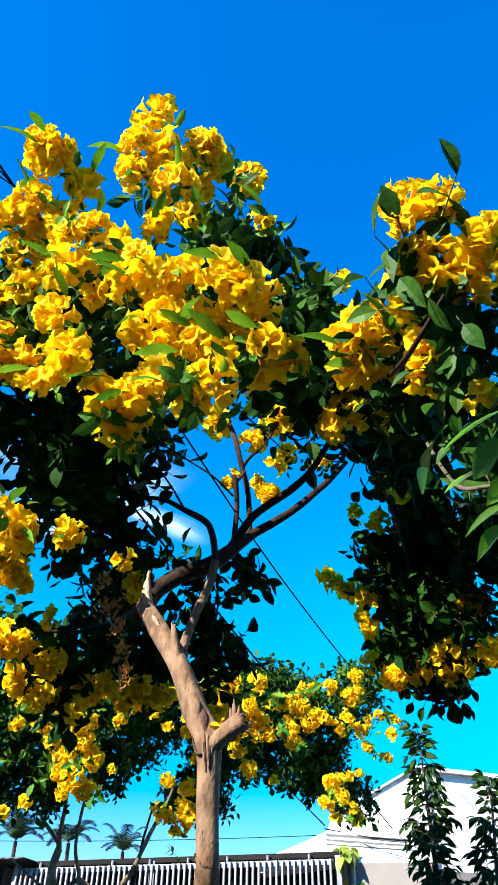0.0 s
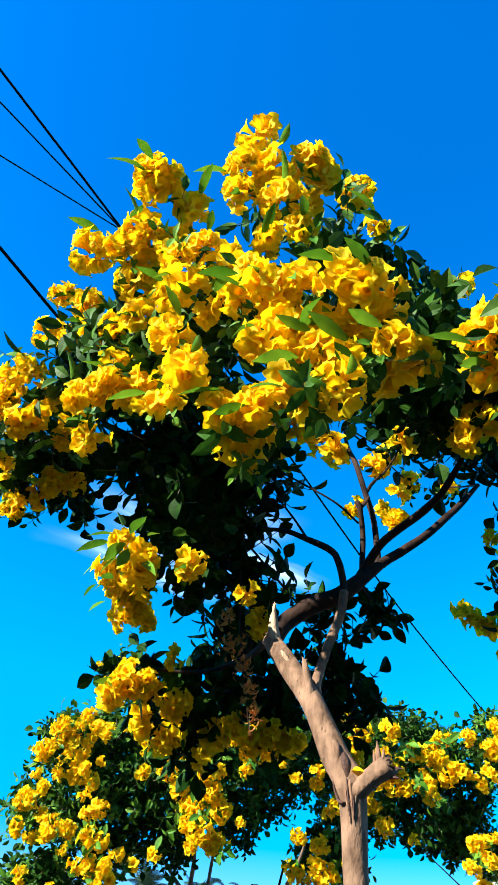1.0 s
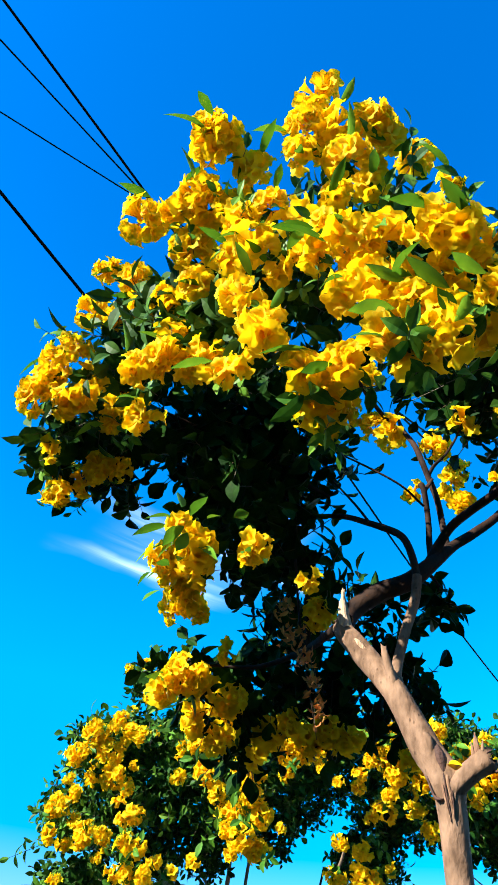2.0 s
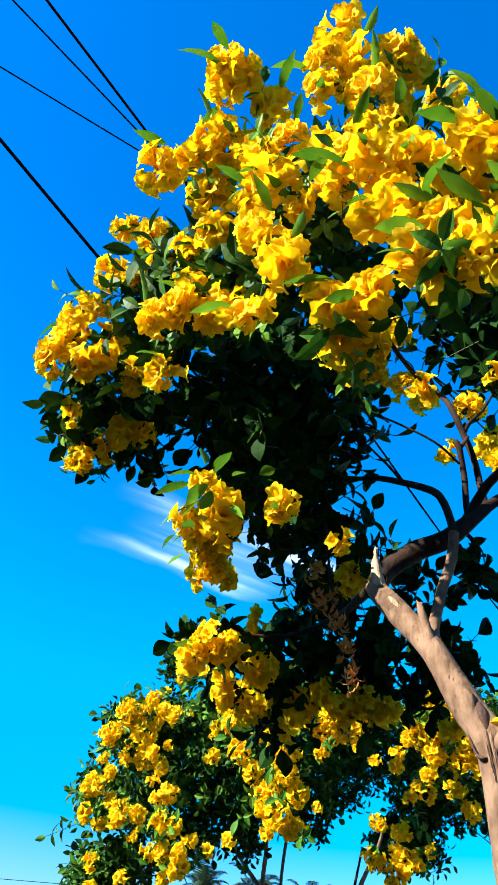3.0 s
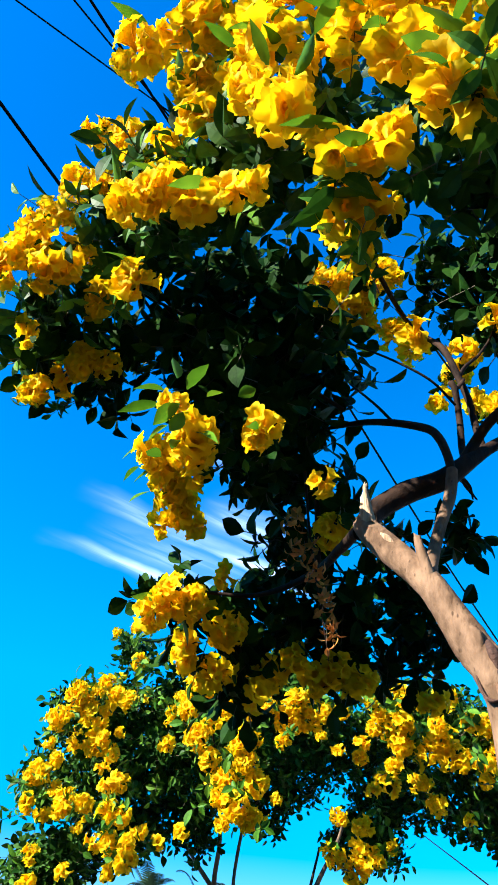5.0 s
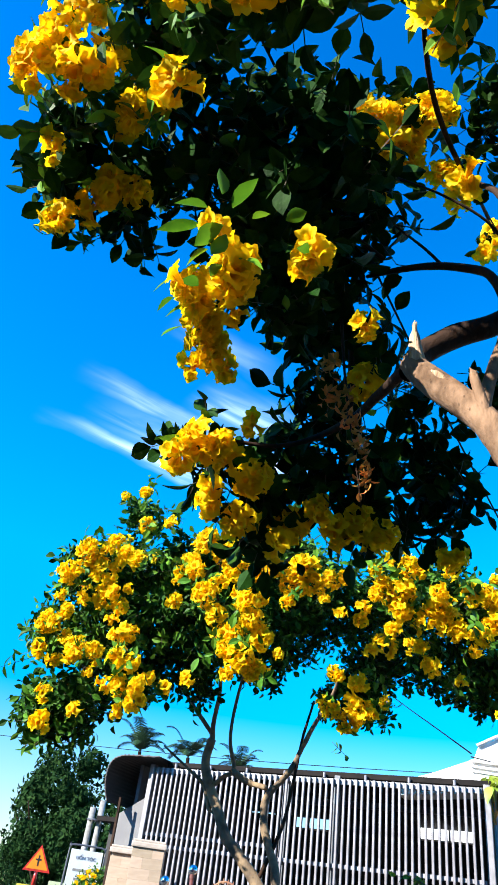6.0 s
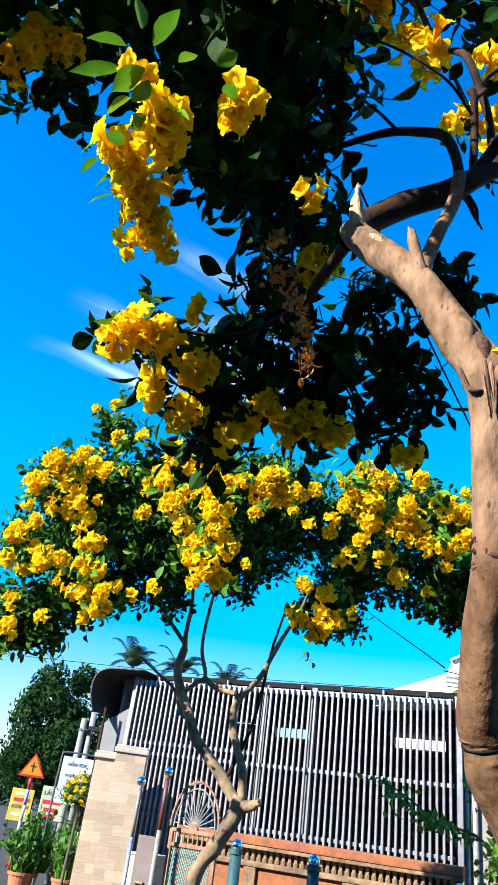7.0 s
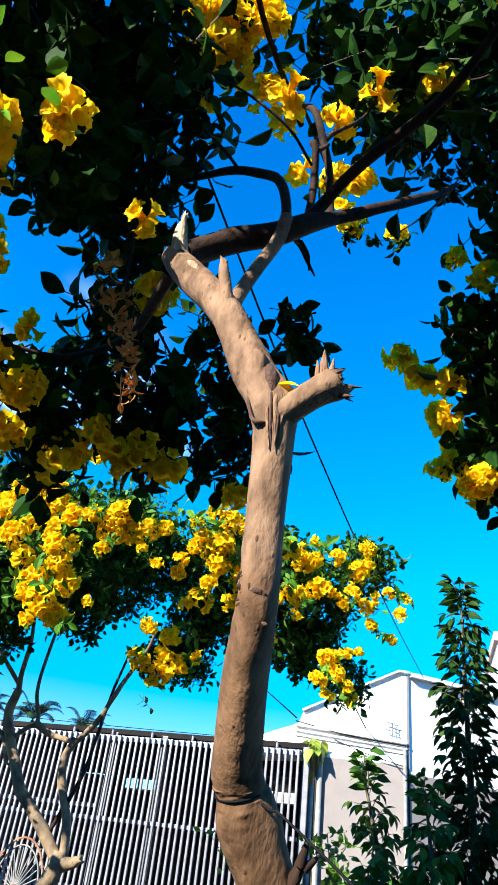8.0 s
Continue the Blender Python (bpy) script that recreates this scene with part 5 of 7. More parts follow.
yl = thing("yellowing_creeper", "limp yellow-green creeper leaves over the gate corner", "creeper", (-1.40, 7.93, 2.75))
limb("stem", [(-1.37, 7.95, 1.6, 0.006), (-1.37, 7.95, 2.3, 0.005), (-1.38, 7.93, 2.86, 0.004)], "twig", yl, steps=5, seg=7)
for k in range(13):
    v, f = leaf_shape(rnd.uniform(0.10, 0.17), rnd.uniform(0.07, 0.11), rnd.uniform(0.4, 0.9), 0.35)
    m = Matrix.Translation((-1.38 + rnd.uniform(-0.07, 0.07), 7.90 + rnd.uniform(-0.05, 0.02), 2.88 + rnd.uniform(-0.08, 0.04))) @ pose(0, 0, 0, rnd.uniform(-30, 30), rnd.uniform(-5, 55), k * 137.5)
    under(new("leaf", mesh_from("leaf", place(v, m), f, ["creeper_leaf"], smooth=True)), yl)
for k in range(9):
    v, f = leaf_shape(0.10, 0.05, 0.8, 0.4)
    m = Matrix.Translation((-1.44 + rnd.uniform(-0.03, 0.03), 7.93, 2.72 - 0.016 * k)) @ pose(0, 0, 0, 0, 60, k * 100)
    under(new("withered_leaf", mesh_from("withered_leaf", place(v, m), f, ["leaf_dry"])), yl, "withered brown leaf")



# ---------------------------------------------------------------- the flowering tree in front
tree = thing("trumpet_tree", "small tree crowded with bright yellow trumpet flowers, limbs lopped", "tree", (-0.45, 1.95, 0), group="yellow flowering trees")
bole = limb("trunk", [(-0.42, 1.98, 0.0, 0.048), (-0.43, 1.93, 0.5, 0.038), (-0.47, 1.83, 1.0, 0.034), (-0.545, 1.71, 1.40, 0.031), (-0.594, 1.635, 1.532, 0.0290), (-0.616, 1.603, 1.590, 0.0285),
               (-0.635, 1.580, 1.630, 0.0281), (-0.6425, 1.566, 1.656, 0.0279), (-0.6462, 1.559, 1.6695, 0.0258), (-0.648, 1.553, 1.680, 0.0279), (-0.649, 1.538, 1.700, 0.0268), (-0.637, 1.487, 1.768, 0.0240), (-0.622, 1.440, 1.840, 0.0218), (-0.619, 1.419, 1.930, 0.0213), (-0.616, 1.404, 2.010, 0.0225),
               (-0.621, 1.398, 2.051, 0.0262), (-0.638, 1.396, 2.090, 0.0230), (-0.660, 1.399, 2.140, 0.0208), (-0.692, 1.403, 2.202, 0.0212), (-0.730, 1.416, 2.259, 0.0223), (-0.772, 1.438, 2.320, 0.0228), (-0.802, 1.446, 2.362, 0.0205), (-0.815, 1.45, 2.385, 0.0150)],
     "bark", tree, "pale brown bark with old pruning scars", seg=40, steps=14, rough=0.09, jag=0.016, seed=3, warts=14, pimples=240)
snag = limb("stub", [(-0.618, 1.396, 2.026, 0.019), (-0.592, 1.390, 2.044, 0.0170), (-0.568, 1.388, 2.059, 0.0165), (-0.552, 1.388, 2.069, 0.0190), (-0.545, 1.388, 2.074, 0.0185)], "bark", tree, "broken-off limb with a torn end", seg=26, steps=7, jag=0.016, rough=0.22, seed=4)
shard = random.Random(77)
out_ = Vector((0.83, -0.05, 0.52)).normalized()
for k in range(24):
    turn_ = shard.uniform(0, 6.28)
    rim = Vector((math.cos(turn_) * -0.52, -math.sin(turn_), math.cos(turn_) * 0.83)) * shard.uniform(0.004, 0.0165)
    a = Vector((-0.553, 1.387, 2.068)) + rim
    b = a + (out_ + rim * 34 + Vector((shard.uniform(-1, 1), shard.uniform(-1, 1), shard.uniform(-1, 1))) * 0.45).normalized() * shard.uniform(0.010, 0.024)
    r = shard.uniform(0.0018, 0.0042)
    limb("splinter", [(*a, r), (*((a + b) / 2), r * 0.75), (*b, r * 0.15)], shard.choice(("scar", "scar", "splinter", "bark_dark")), snag, "torn red-brown wood", seg=6, steps=3, rough=0.6, seed=30 + k)
for k, (a, b, r) in enumerate((((-0.560, 1.379, 2.074), (-0.560, 1.375, 2.112), 0.0062), ((-0.567, 1.380, 2.072), (-0.568, 1.376, 2.098), 0.0045), ((-0.553, 1.380, 2.076), (-0.549, 1.376, 2.100), 0.0042), ((-0.546, 1.388, 2.070), (-0.518, 1.388, 2.066), 0.0032))):
    limb("splinter", [(*a, r), (*[(p + q) / 2 for p, q in zip(a, b)], r * 0.72), (*b, r * 0.12)], "splinter" if k < 3 else "scar", snag, "torn red-brown wood", seg=7, steps=4, rough=0.6, seed=60 + k)
v, f = leaf_shape(0.026, 0.016, 0.3, 0.4)
under(new("petal", mesh_from("petal", place(v, Matrix.Translation((-0.612, 1.378, 2.066)) @ pose(0, 0, 0, 40, -5, -10)), f, ["petal"], smooth=True)), tree, "fallen yellow petal caught in the fork")
limb("stub", [(-0.692, 1.396, 2.205, 0.0100), (-0.699, 1.391, 2.245, 0.0085), (-0.707, 1.388, 2.288, 0.0075)], "bark", tree, "short snapped twig end", seg=12, steps=4, jag=0.008, seed=5)
limb("stub", [(-0.796, 1.437, 2.365, 0.012), (-0.800, 1.434, 2.400, 0.0095), (-0.800, 1.432, 2.450, 0.004)], "splinter_pale", tree, "pale splintered spike", seg=9, steps=4, jag=0.010, rough=0.5, seed=6)
# torn wood at the fork: a lip, a dark hollow, pale strands running down and cracks between them
FORK = [
    ("bark", [(-0.648, 1.386, 2.128, 0.003), (-0.637, 1.379, 2.107, 0.0078), (-0.634, 1.378, 2.085, 0.0052), (-0.637, 1.380, 2.060, 0.002)], "rolled lip of bark"),
    ("scar", [(-0.627, 1.384, 2.102, 0.003), (-0.621, 1.377, 2.080, 0.0085), (-0.617, 1.376, 2.062, 0.0060), (-0.614, 1.378, 2.046, 0.002)], "dark torn hollow"),
    ("splinter", [(-0.613, 1.378, 2.064, 0.0015), (-0.6125, 1.3735, 2.045, 0.0042), (-0.611, 1.3755, 2.02, 0.0034), (-0.609, 1.382, 1.988, 0.0008)], "pale torn strand of wood"),
    ("splinter", [(-0.604, 1.381, 2.052, 0.0015), (-0.603, 1.378, 2.035, 0.0032), (-0.605, 1.380, 2.015, 0.0024), (-0.607, 1.386, 1.998, 0.0008)], "pale torn strand of wood"),
    ("splinter", [(-0.623, 1.376, 2.056, 0.0010), (-0.621, 1.3735, 2.036, 0.0030), (-0.618, 1.376, 2.010, 0.0022), (-0.615, 1.383, 1.984, 0.0008)], "pale torn strand of wood"),
    ("scar", [(-0.6165, 1.3728, 2.052, 0.0010), (-0.615, 1.3735, 2.020, 0.0013), (-0.6125, 1.3805, 1.985, 0.0006)], "crack"),
    ("scar", [(-0.608, 1.3760, 2.047, 0.0010), (-0.607, 1.3785, 2.015, 0.0013), (-0.6085, 1.3835, 1.990, 0.0006)], "crack"),
    ("scar", [(-0.640, 1.3825, 2.082, 0.0008), (-0.645, 1.3840, 2.060, 0.0016), (-0.640, 1.3795, 2.032, 0.0014), (-0.631, 1.3790, 2.012, 0.0007)], "crack"),
    ("scar", [(-0.641, 1.3850, 2.028, 0.0010), (-0.634, 1.3790, 2.018, 0.0026), (-0.627, 1.3775, 2.014, 0.0024), (-0.621, 1.3790, 2.016, 0.0008)], "old knot"),
]
for k, (mt, pts, lab) in enumerate(FORK):
    limb("torn_wood", [(x, y + (0.0025 if mt == "splinter" else 0.0), z, r * (0.72 if mt == "splinter" else 1.0)) for x, y, z, r in pts], mt, bole, lab, seg=9, steps=5, rough=0.55, seed=170 + k)
limb("scar", [(-0.634, 1.4255, 1.840, 0.001), (-0.626, 1.4215, 1.838, 0.0042), (-0.616, 1.4205, 1.835, 0.0046), (-0.606, 1.4265, 1.831, 0.001)], "scar", bole, "dark pruning scar", seg=10, steps=5, rough=0.8, seed=8)
limb("scar", [(-0.629, 1.4175, 1.852, 0.0008), (-0.627, 1.4165, 1.845, 0.0026), (-0.626, 1.4195, 1.836, 0.0026), (-0.624, 1.4240, 1.826, 0.0008)], "scar", bole, "dark pruning scar", seg=8, steps=4, rough=0.8, seed=19)
limb("scar", [(-0.772, 1.421, 2.330, 0.003), (-0.760, 1.413, 2.314, 0.0052), (-0.748, 1.410, 2.296, 0.003)], "splinter_pale", bole, "torn pale bark flap", seg=8, steps=4, rough=0.7, seed=9)
limb("stub", [(-0.604, 1.598, 1.586, 0.011), (-0.590, 1.588, 1.597, 0.0082), (-0.582, 1.581, 1.609, 0.0056)], "bark_dark", tree, "short dead stub with a forked torn end", seg=14, steps=5, jag=0.010, rough=0.3, seed=10)
for k, (a, b) in enumerate((((-0.582, 1.577, 1.610), (-0.573, 1.570, 1.634)), ((-0.578, 1.580, 1.608), (-0.562, 1.578, 1.622)))):
    limb("splinter", [(*a, 0.0056), (*[(p + q) / 2 for p, q in zip(a, b)], 0.0042), (*b, 0.0010)], "bark_dark", tree, "", seg=8, steps=3, rough=0.4, seed=40 + k)
knot = random.Random(91)
for k in range(22):
    turn_, z_ = knot.uniform(-1.3, 0.9), 1.842 + knot.gauss(0, 0.012)
    r_ = knot.uniform(0.0016, 0.0038)
    c_ = Vector((-0.6215 + 0.0214 * math.sin(turn_), 1.4405 - 0.0214 * math.cos(turn_) - (z_ - 1.84) * 0.25, z_))
    w_ = Vector((math.cos(turn_), math.sin(turn_), knot.uniform(-0.6, 0.6))) * r_ * knot.uniform(1.6, 3.6)
    limb("scar", [(*(c_ - w_), r_ * 0.3), (*c_, r_), (*(c_ + w_), r_ * 0.3)], knot.choice(("scar", "scar", "bark", "bark_dark")), bole, "small dark bark scar", seg=7, steps=4, rough=0.9, seed=200 + k)
for k, (px_, py_, pz_, r_) in enumerate(((-0.624, 1.5740, 1.594, 0.0034), (-0.614, 1.5760, 1.596, 0.0032), (-0.606, 1.5795, 1.594, 0.0030), (-0.619, 1.5795, 1.586, 0.0032), (-0.610, 1.5815, 1.585, 0.0030))):
    limb("scar", [(px_ - r_ * 1.6, py_ + r_ * 0.6, pz_, r_ * 0.3), (px_, py_, pz_ + r_ * 0.5, r_), (px_ + r_ * 2, py_ + r_ * 0.6, pz_ - r_ * 0.3, r_ * 0.3)], "scar", bole, "small dark bark scar", seg=7, steps=4, rough=0.9, seed=230 + k)

# boughs under the crown use bark_dark, their shade put into the colour
BOUGHS = [
    # the pale shoot from the trunk, past the joint and over to the left as a dark elbow
    ("bark", [(-0.690, 1.418, 2.225, 0.0125), (-0.698, 1.436, 2.262, 0.0130), (-0.682, 1.464, 2.355, 0.0128), (-0.660, 1.480, 2.430, 0.0128), (-0.652, 1.486, 2.492, 0.0125)]),
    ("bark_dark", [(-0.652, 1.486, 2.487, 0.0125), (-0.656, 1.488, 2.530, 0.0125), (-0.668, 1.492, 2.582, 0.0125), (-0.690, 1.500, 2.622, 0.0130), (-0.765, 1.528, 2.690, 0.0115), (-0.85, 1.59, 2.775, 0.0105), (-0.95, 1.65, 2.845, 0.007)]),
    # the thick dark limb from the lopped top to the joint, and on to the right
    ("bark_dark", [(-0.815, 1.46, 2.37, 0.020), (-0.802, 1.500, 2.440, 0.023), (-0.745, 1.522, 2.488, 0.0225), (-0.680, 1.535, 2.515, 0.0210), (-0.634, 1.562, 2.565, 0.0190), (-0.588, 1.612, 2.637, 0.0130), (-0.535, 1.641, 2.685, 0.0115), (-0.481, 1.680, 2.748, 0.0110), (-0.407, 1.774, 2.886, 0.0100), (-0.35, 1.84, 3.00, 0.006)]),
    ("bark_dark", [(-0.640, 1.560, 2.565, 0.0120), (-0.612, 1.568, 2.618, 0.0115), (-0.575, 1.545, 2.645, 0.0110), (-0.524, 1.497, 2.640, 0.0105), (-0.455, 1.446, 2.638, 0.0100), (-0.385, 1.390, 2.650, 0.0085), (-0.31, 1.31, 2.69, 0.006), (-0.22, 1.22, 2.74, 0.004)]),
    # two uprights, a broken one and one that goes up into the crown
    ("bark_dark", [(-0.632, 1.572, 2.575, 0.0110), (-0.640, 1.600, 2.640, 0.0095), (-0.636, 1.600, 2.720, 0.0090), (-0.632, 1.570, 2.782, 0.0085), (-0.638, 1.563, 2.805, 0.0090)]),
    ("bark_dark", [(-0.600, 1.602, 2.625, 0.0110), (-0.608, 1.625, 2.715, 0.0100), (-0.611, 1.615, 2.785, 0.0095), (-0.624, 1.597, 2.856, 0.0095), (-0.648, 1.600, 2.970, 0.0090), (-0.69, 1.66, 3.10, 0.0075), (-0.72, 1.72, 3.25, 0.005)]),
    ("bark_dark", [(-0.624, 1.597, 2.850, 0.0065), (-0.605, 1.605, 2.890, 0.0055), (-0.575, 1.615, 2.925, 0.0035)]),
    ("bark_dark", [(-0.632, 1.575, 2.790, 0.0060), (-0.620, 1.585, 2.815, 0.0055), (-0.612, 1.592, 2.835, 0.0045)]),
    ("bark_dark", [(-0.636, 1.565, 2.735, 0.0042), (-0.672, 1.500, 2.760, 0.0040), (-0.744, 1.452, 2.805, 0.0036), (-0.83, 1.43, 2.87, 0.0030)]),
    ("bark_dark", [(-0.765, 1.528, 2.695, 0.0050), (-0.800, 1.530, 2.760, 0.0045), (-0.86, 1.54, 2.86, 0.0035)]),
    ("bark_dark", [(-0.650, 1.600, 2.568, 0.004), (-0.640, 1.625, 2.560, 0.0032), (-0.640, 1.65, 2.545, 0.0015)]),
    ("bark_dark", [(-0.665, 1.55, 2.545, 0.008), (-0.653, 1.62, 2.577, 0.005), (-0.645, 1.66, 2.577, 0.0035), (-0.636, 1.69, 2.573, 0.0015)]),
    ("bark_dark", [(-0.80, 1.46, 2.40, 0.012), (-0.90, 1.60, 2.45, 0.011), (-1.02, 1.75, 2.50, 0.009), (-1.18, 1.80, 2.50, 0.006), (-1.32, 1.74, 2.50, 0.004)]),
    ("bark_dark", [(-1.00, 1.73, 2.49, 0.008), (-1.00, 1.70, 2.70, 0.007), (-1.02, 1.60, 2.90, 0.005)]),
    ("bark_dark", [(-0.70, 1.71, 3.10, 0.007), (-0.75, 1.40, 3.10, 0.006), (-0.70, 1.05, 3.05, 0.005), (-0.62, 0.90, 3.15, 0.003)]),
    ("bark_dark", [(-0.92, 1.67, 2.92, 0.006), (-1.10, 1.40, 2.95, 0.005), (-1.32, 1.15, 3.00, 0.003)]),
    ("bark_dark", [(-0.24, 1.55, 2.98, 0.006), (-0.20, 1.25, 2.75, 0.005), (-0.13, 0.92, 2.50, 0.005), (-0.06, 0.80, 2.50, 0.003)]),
    ("twig", [(-0.26, 1.70, 2.90, 0.006), (-0.22, 2.00, 2.80, 0.005), (-0.20, 2.20, 2.60, 0.003)]),
    ("twig", [(-0.02, 0.92, 2.22, 0.0035), (-0.055, 0.925, 2.222, 0.0035), (-0.085, 0.96, 2.25, 0.0035), (-0.10, 1.06, 2.36, 0.0035), (-0.12, 1.20, 2.55, 0.004)]),
]
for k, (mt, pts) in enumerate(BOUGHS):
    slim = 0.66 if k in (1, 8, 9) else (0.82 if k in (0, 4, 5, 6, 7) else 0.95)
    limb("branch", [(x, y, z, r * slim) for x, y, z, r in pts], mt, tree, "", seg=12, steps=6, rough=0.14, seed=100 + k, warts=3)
axis_ = Vector((-0.15, -0.46, 0.875)).normalized()
side_ = Vector((1, 0, 0)) - axis_ * axis_.x
side_.normalize()
ring = [Vector((-0.6462, 1.559, 1.6695)) + (side_ * math.cos(6.28318 * i / 18) + axis_.cross(side_) * math.sin(6.28318 * i / 18)) * 0.0262 for i in range(19)]
wire("tie_wire", ring, 0.0013, "cable", bole, "black wire biting into the trunk", steps=3)
wire("guy_wire", [(-0.623, 1.549, 1.661), (-0.50, 1.50, 1.580), (0.30, 1.20, 0.98), (1.60, 0.75, 0.0)], 0.0015, "cable", label="taut black guy wire running down from the trunk", category="wire", steps=8)

HEART = (-0.85, 1.55, 2.70)
rnd = random.Random(21)
TOP = [
    (-0.80, 0.67, 3.06, 0.053), (-0.605, 0.75, 3.285, 0.044), (-0.645, 0.76, 3.19, 0.049), (-0.58, 0.79, 3.19, 0.043), (-0.51, 0.83, 3.25, 0.051),
    (-0.56, 0.82, 3.09, 0.057), (-0.50, 0.88, 3.22, 0.045), (-0.45, 1.01, 3.38, 0.050), (-0.38, 0.92, 3.02, 0.021), (-0.74, 0.74, 3.02, 0.041),
    (-0.65, 0.78, 3.10, 0.036), (-0.86, 0.74, 3.01, 0.046), (-0.92, 0.75, 3.01, 0.039), (-1.02, 0.76, 3.06, 0.058), (-0.53, 0.86, 3.02, 0.033),
    (-0.82, 0.78, 2.99, 0.042), (-0.76, 0.76, 2.90, 0.034), (-0.70, 0.76, 2.88, 0.033), (-0.66, 0.78, 2.84, 0.030), (-0.59, 0.78, 2.76, 0.035),
    (-0.59, 0.83, 2.97, 0.034), (-0.79, 0.64, 3.07, 0.035),
]
FACE = [
    (-0.92, 0.82, 2.97, 0.056), (-0.80, 0.79, 2.81, 0.028), (-0.73, 0.77, 2.78, 0.042), (-0.91, 0.86, 2.88, 0.042), (-0.65, 0.80, 2.75, 0.026),
    (-0.60, 0.77, 2.67, 0.024), (-0.53, 0.76, 2.66, 0.042), (-0.49, 0.77, 2.67, 0.028), (-0.42, 0.78, 2.65, 0.045), (-0.38, 0.79, 2.62, 0.044),
    (-0.35, 0.83, 2.62, 0.031), (-0.76, 0.79, 2.66, 0.040), (-0.55, 0.77, 2.54, 0.039), (-0.51, 0.80, 2.58, 0.040), (-0.47, 0.83, 2.61, 0.032),
    (-0.50, 0.80, 2.50, 0.021), (-0.47, 0.81, 2.53, 0.016), (-0.43, 0.81, 2.49, 0.025), (-0.70, 0.78, 2.54, 0.041), (-0.35, 0.83, 2.52, 0.033),
    (-0.33, 0.92, 2.56, 0.040), (-0.41, 0.84, 2.59, 0.027), (-0.70, 0.81, 2.73, 0.023),
]
BROW = [
    (-0.65, 0.83, 2.47, 0.036), (-0.59, 0.84, 2.47, 0.035), (-0.67, 0.91, 2.48, 0.043), (-0.63, 0.92, 2.47, 0.028), (-0.68, 0.98, 2.50, 0.025),
    (-0.51, 0.79, 2.42, 0.028), (-0.44, 0.80, 2.41, 0.039), (-0.47, 0.80, 2.43, 0.020), (-0.49, 0.82, 2.43, 0.018), (-0.84, 0.90, 2.65, 0.027),
    (-0.95, 0.95, 2.77, 0.042), (-1.00, 0.91, 2.76, 0.042), (-1.05, 0.89, 2.73, 0.035), (-1.15, 1.06, 2.79, 0.040), (-1.01, 0.93, 2.87, 0.032),
]
LEFT = [
    (-1.27, 0.91, 3.25, 0.034), (-1.18, 0.93, 3.18, 0.042), (-1.36, 0.99, 3.21, 0.048), (-1.29, 1.01, 3.16, 0.039), (-1.14, 0.96, 3.05, 0.031),
    (-1.39, 0.98, 3.02, 0.067), (-1.45, 0.98, 2.90, 0.050), (-1.38, 1.03, 2.88, 0.036), (-1.34, 1.04, 2.92, 0.036), (-1.53, 1.23, 2.78, 0.038),
    (-1.42, 1.25, 2.83, 0.043), (-1.29, 1.12, 2.86, 0.043), (-1.46, 1.25, 2.80, 0.033), (-1.48, 1.12, 2.83, 0.022), (-1.43, 0.98, 2.96, 0.037),
    (-1.04, 0.92, 3.00, 0.027),
]
HANG = [
    (-1.09, 1.20, 2.54, 0.022), (-1.10, 1.28, 2.50, 0.039), (-1.23, 1.44, 2.56, 0.028), (-1.21, 1.34, 2.58, 0.035), (-1.09, 1.28, 2.54, 0.039),
    (-1.26, 1.53, 2.58, 0.037), (-1.23, 1.40, 2.56, 0.035), (-0.93, 1.25, 2.48, 0.030), (-0.95, 1.27, 2.47, 0.019), (-1.02, 1.53, 2.53, 0.021),
    (-1.26, 1.77, 2.55, 0.020), (-1.355, 1.69, 2.465, 0.056), (-1.39, 1.67, 2.43, 0.046), (-1.31, 1.71, 2.46, 0.038), (-1.28, 1.84, 2.44, 0.044),
    (-1.40, 1.86, 2.39, 0.040), (-1.34, 1.90, 2.37, 0.040), (-1.15, 2.10, 2.42, 0.050), (-1.09, 2.11, 2.45, 0.042), (-1.05, 2.19, 2.45, 0.047),
    (-1.18, 2.03, 2.42, 0.033), (-0.92, 1.52, 2.56, 0.021), (-0.90, 1.55, 2.54, 0.018),
]
SHADED = [
    (-1.33, 1.15, 2.93, 0.040), (-1.28, 1.16, 2.94, 0.032), (-1.41, 1.23, 2.82, 0.036), (-1.36, 1.26, 2.83, 0.030), (-1.50, 1.22, 2.75, 0.030),
    (-0.965, 1.70, 2.56, 0.044), (-0.856, 2.13, 2.34, 0.032), (-1.35, 2.10, 2.43, 0.050), (-1.25, 2.02, 2.40, 0.045),
    (-0.60, 1.62, 2.98, 0.034), (-0.585, 1.68, 2.84, 0.022), (-0.76, 1.62, 3.12, 0.045), (-0.70, 1.60, 3.06, 0.028), (-0.55, 1.63, 2.78, 0.030),
]
COLUMN = [
    (-1.203, 1.348, 2.526, 0.034), (-1.240, 1.466, 2.541, 0.034), (-1.293, 1.515, 2.521, 0.028), (-1.238, 1.545, 2.535, 0.030), (-1.208, 1.308, 2.536, 0.030),
    (-1.097, 1.329, 2.522, 0.026), (-1.136, 1.371, 2.524, 0.028), (-1.221, 1.418, 2.534, 0.030), (-1.108, 1.281, 2.508, 0.036), (-1.234, 1.494, 2.537, 0.028),
]
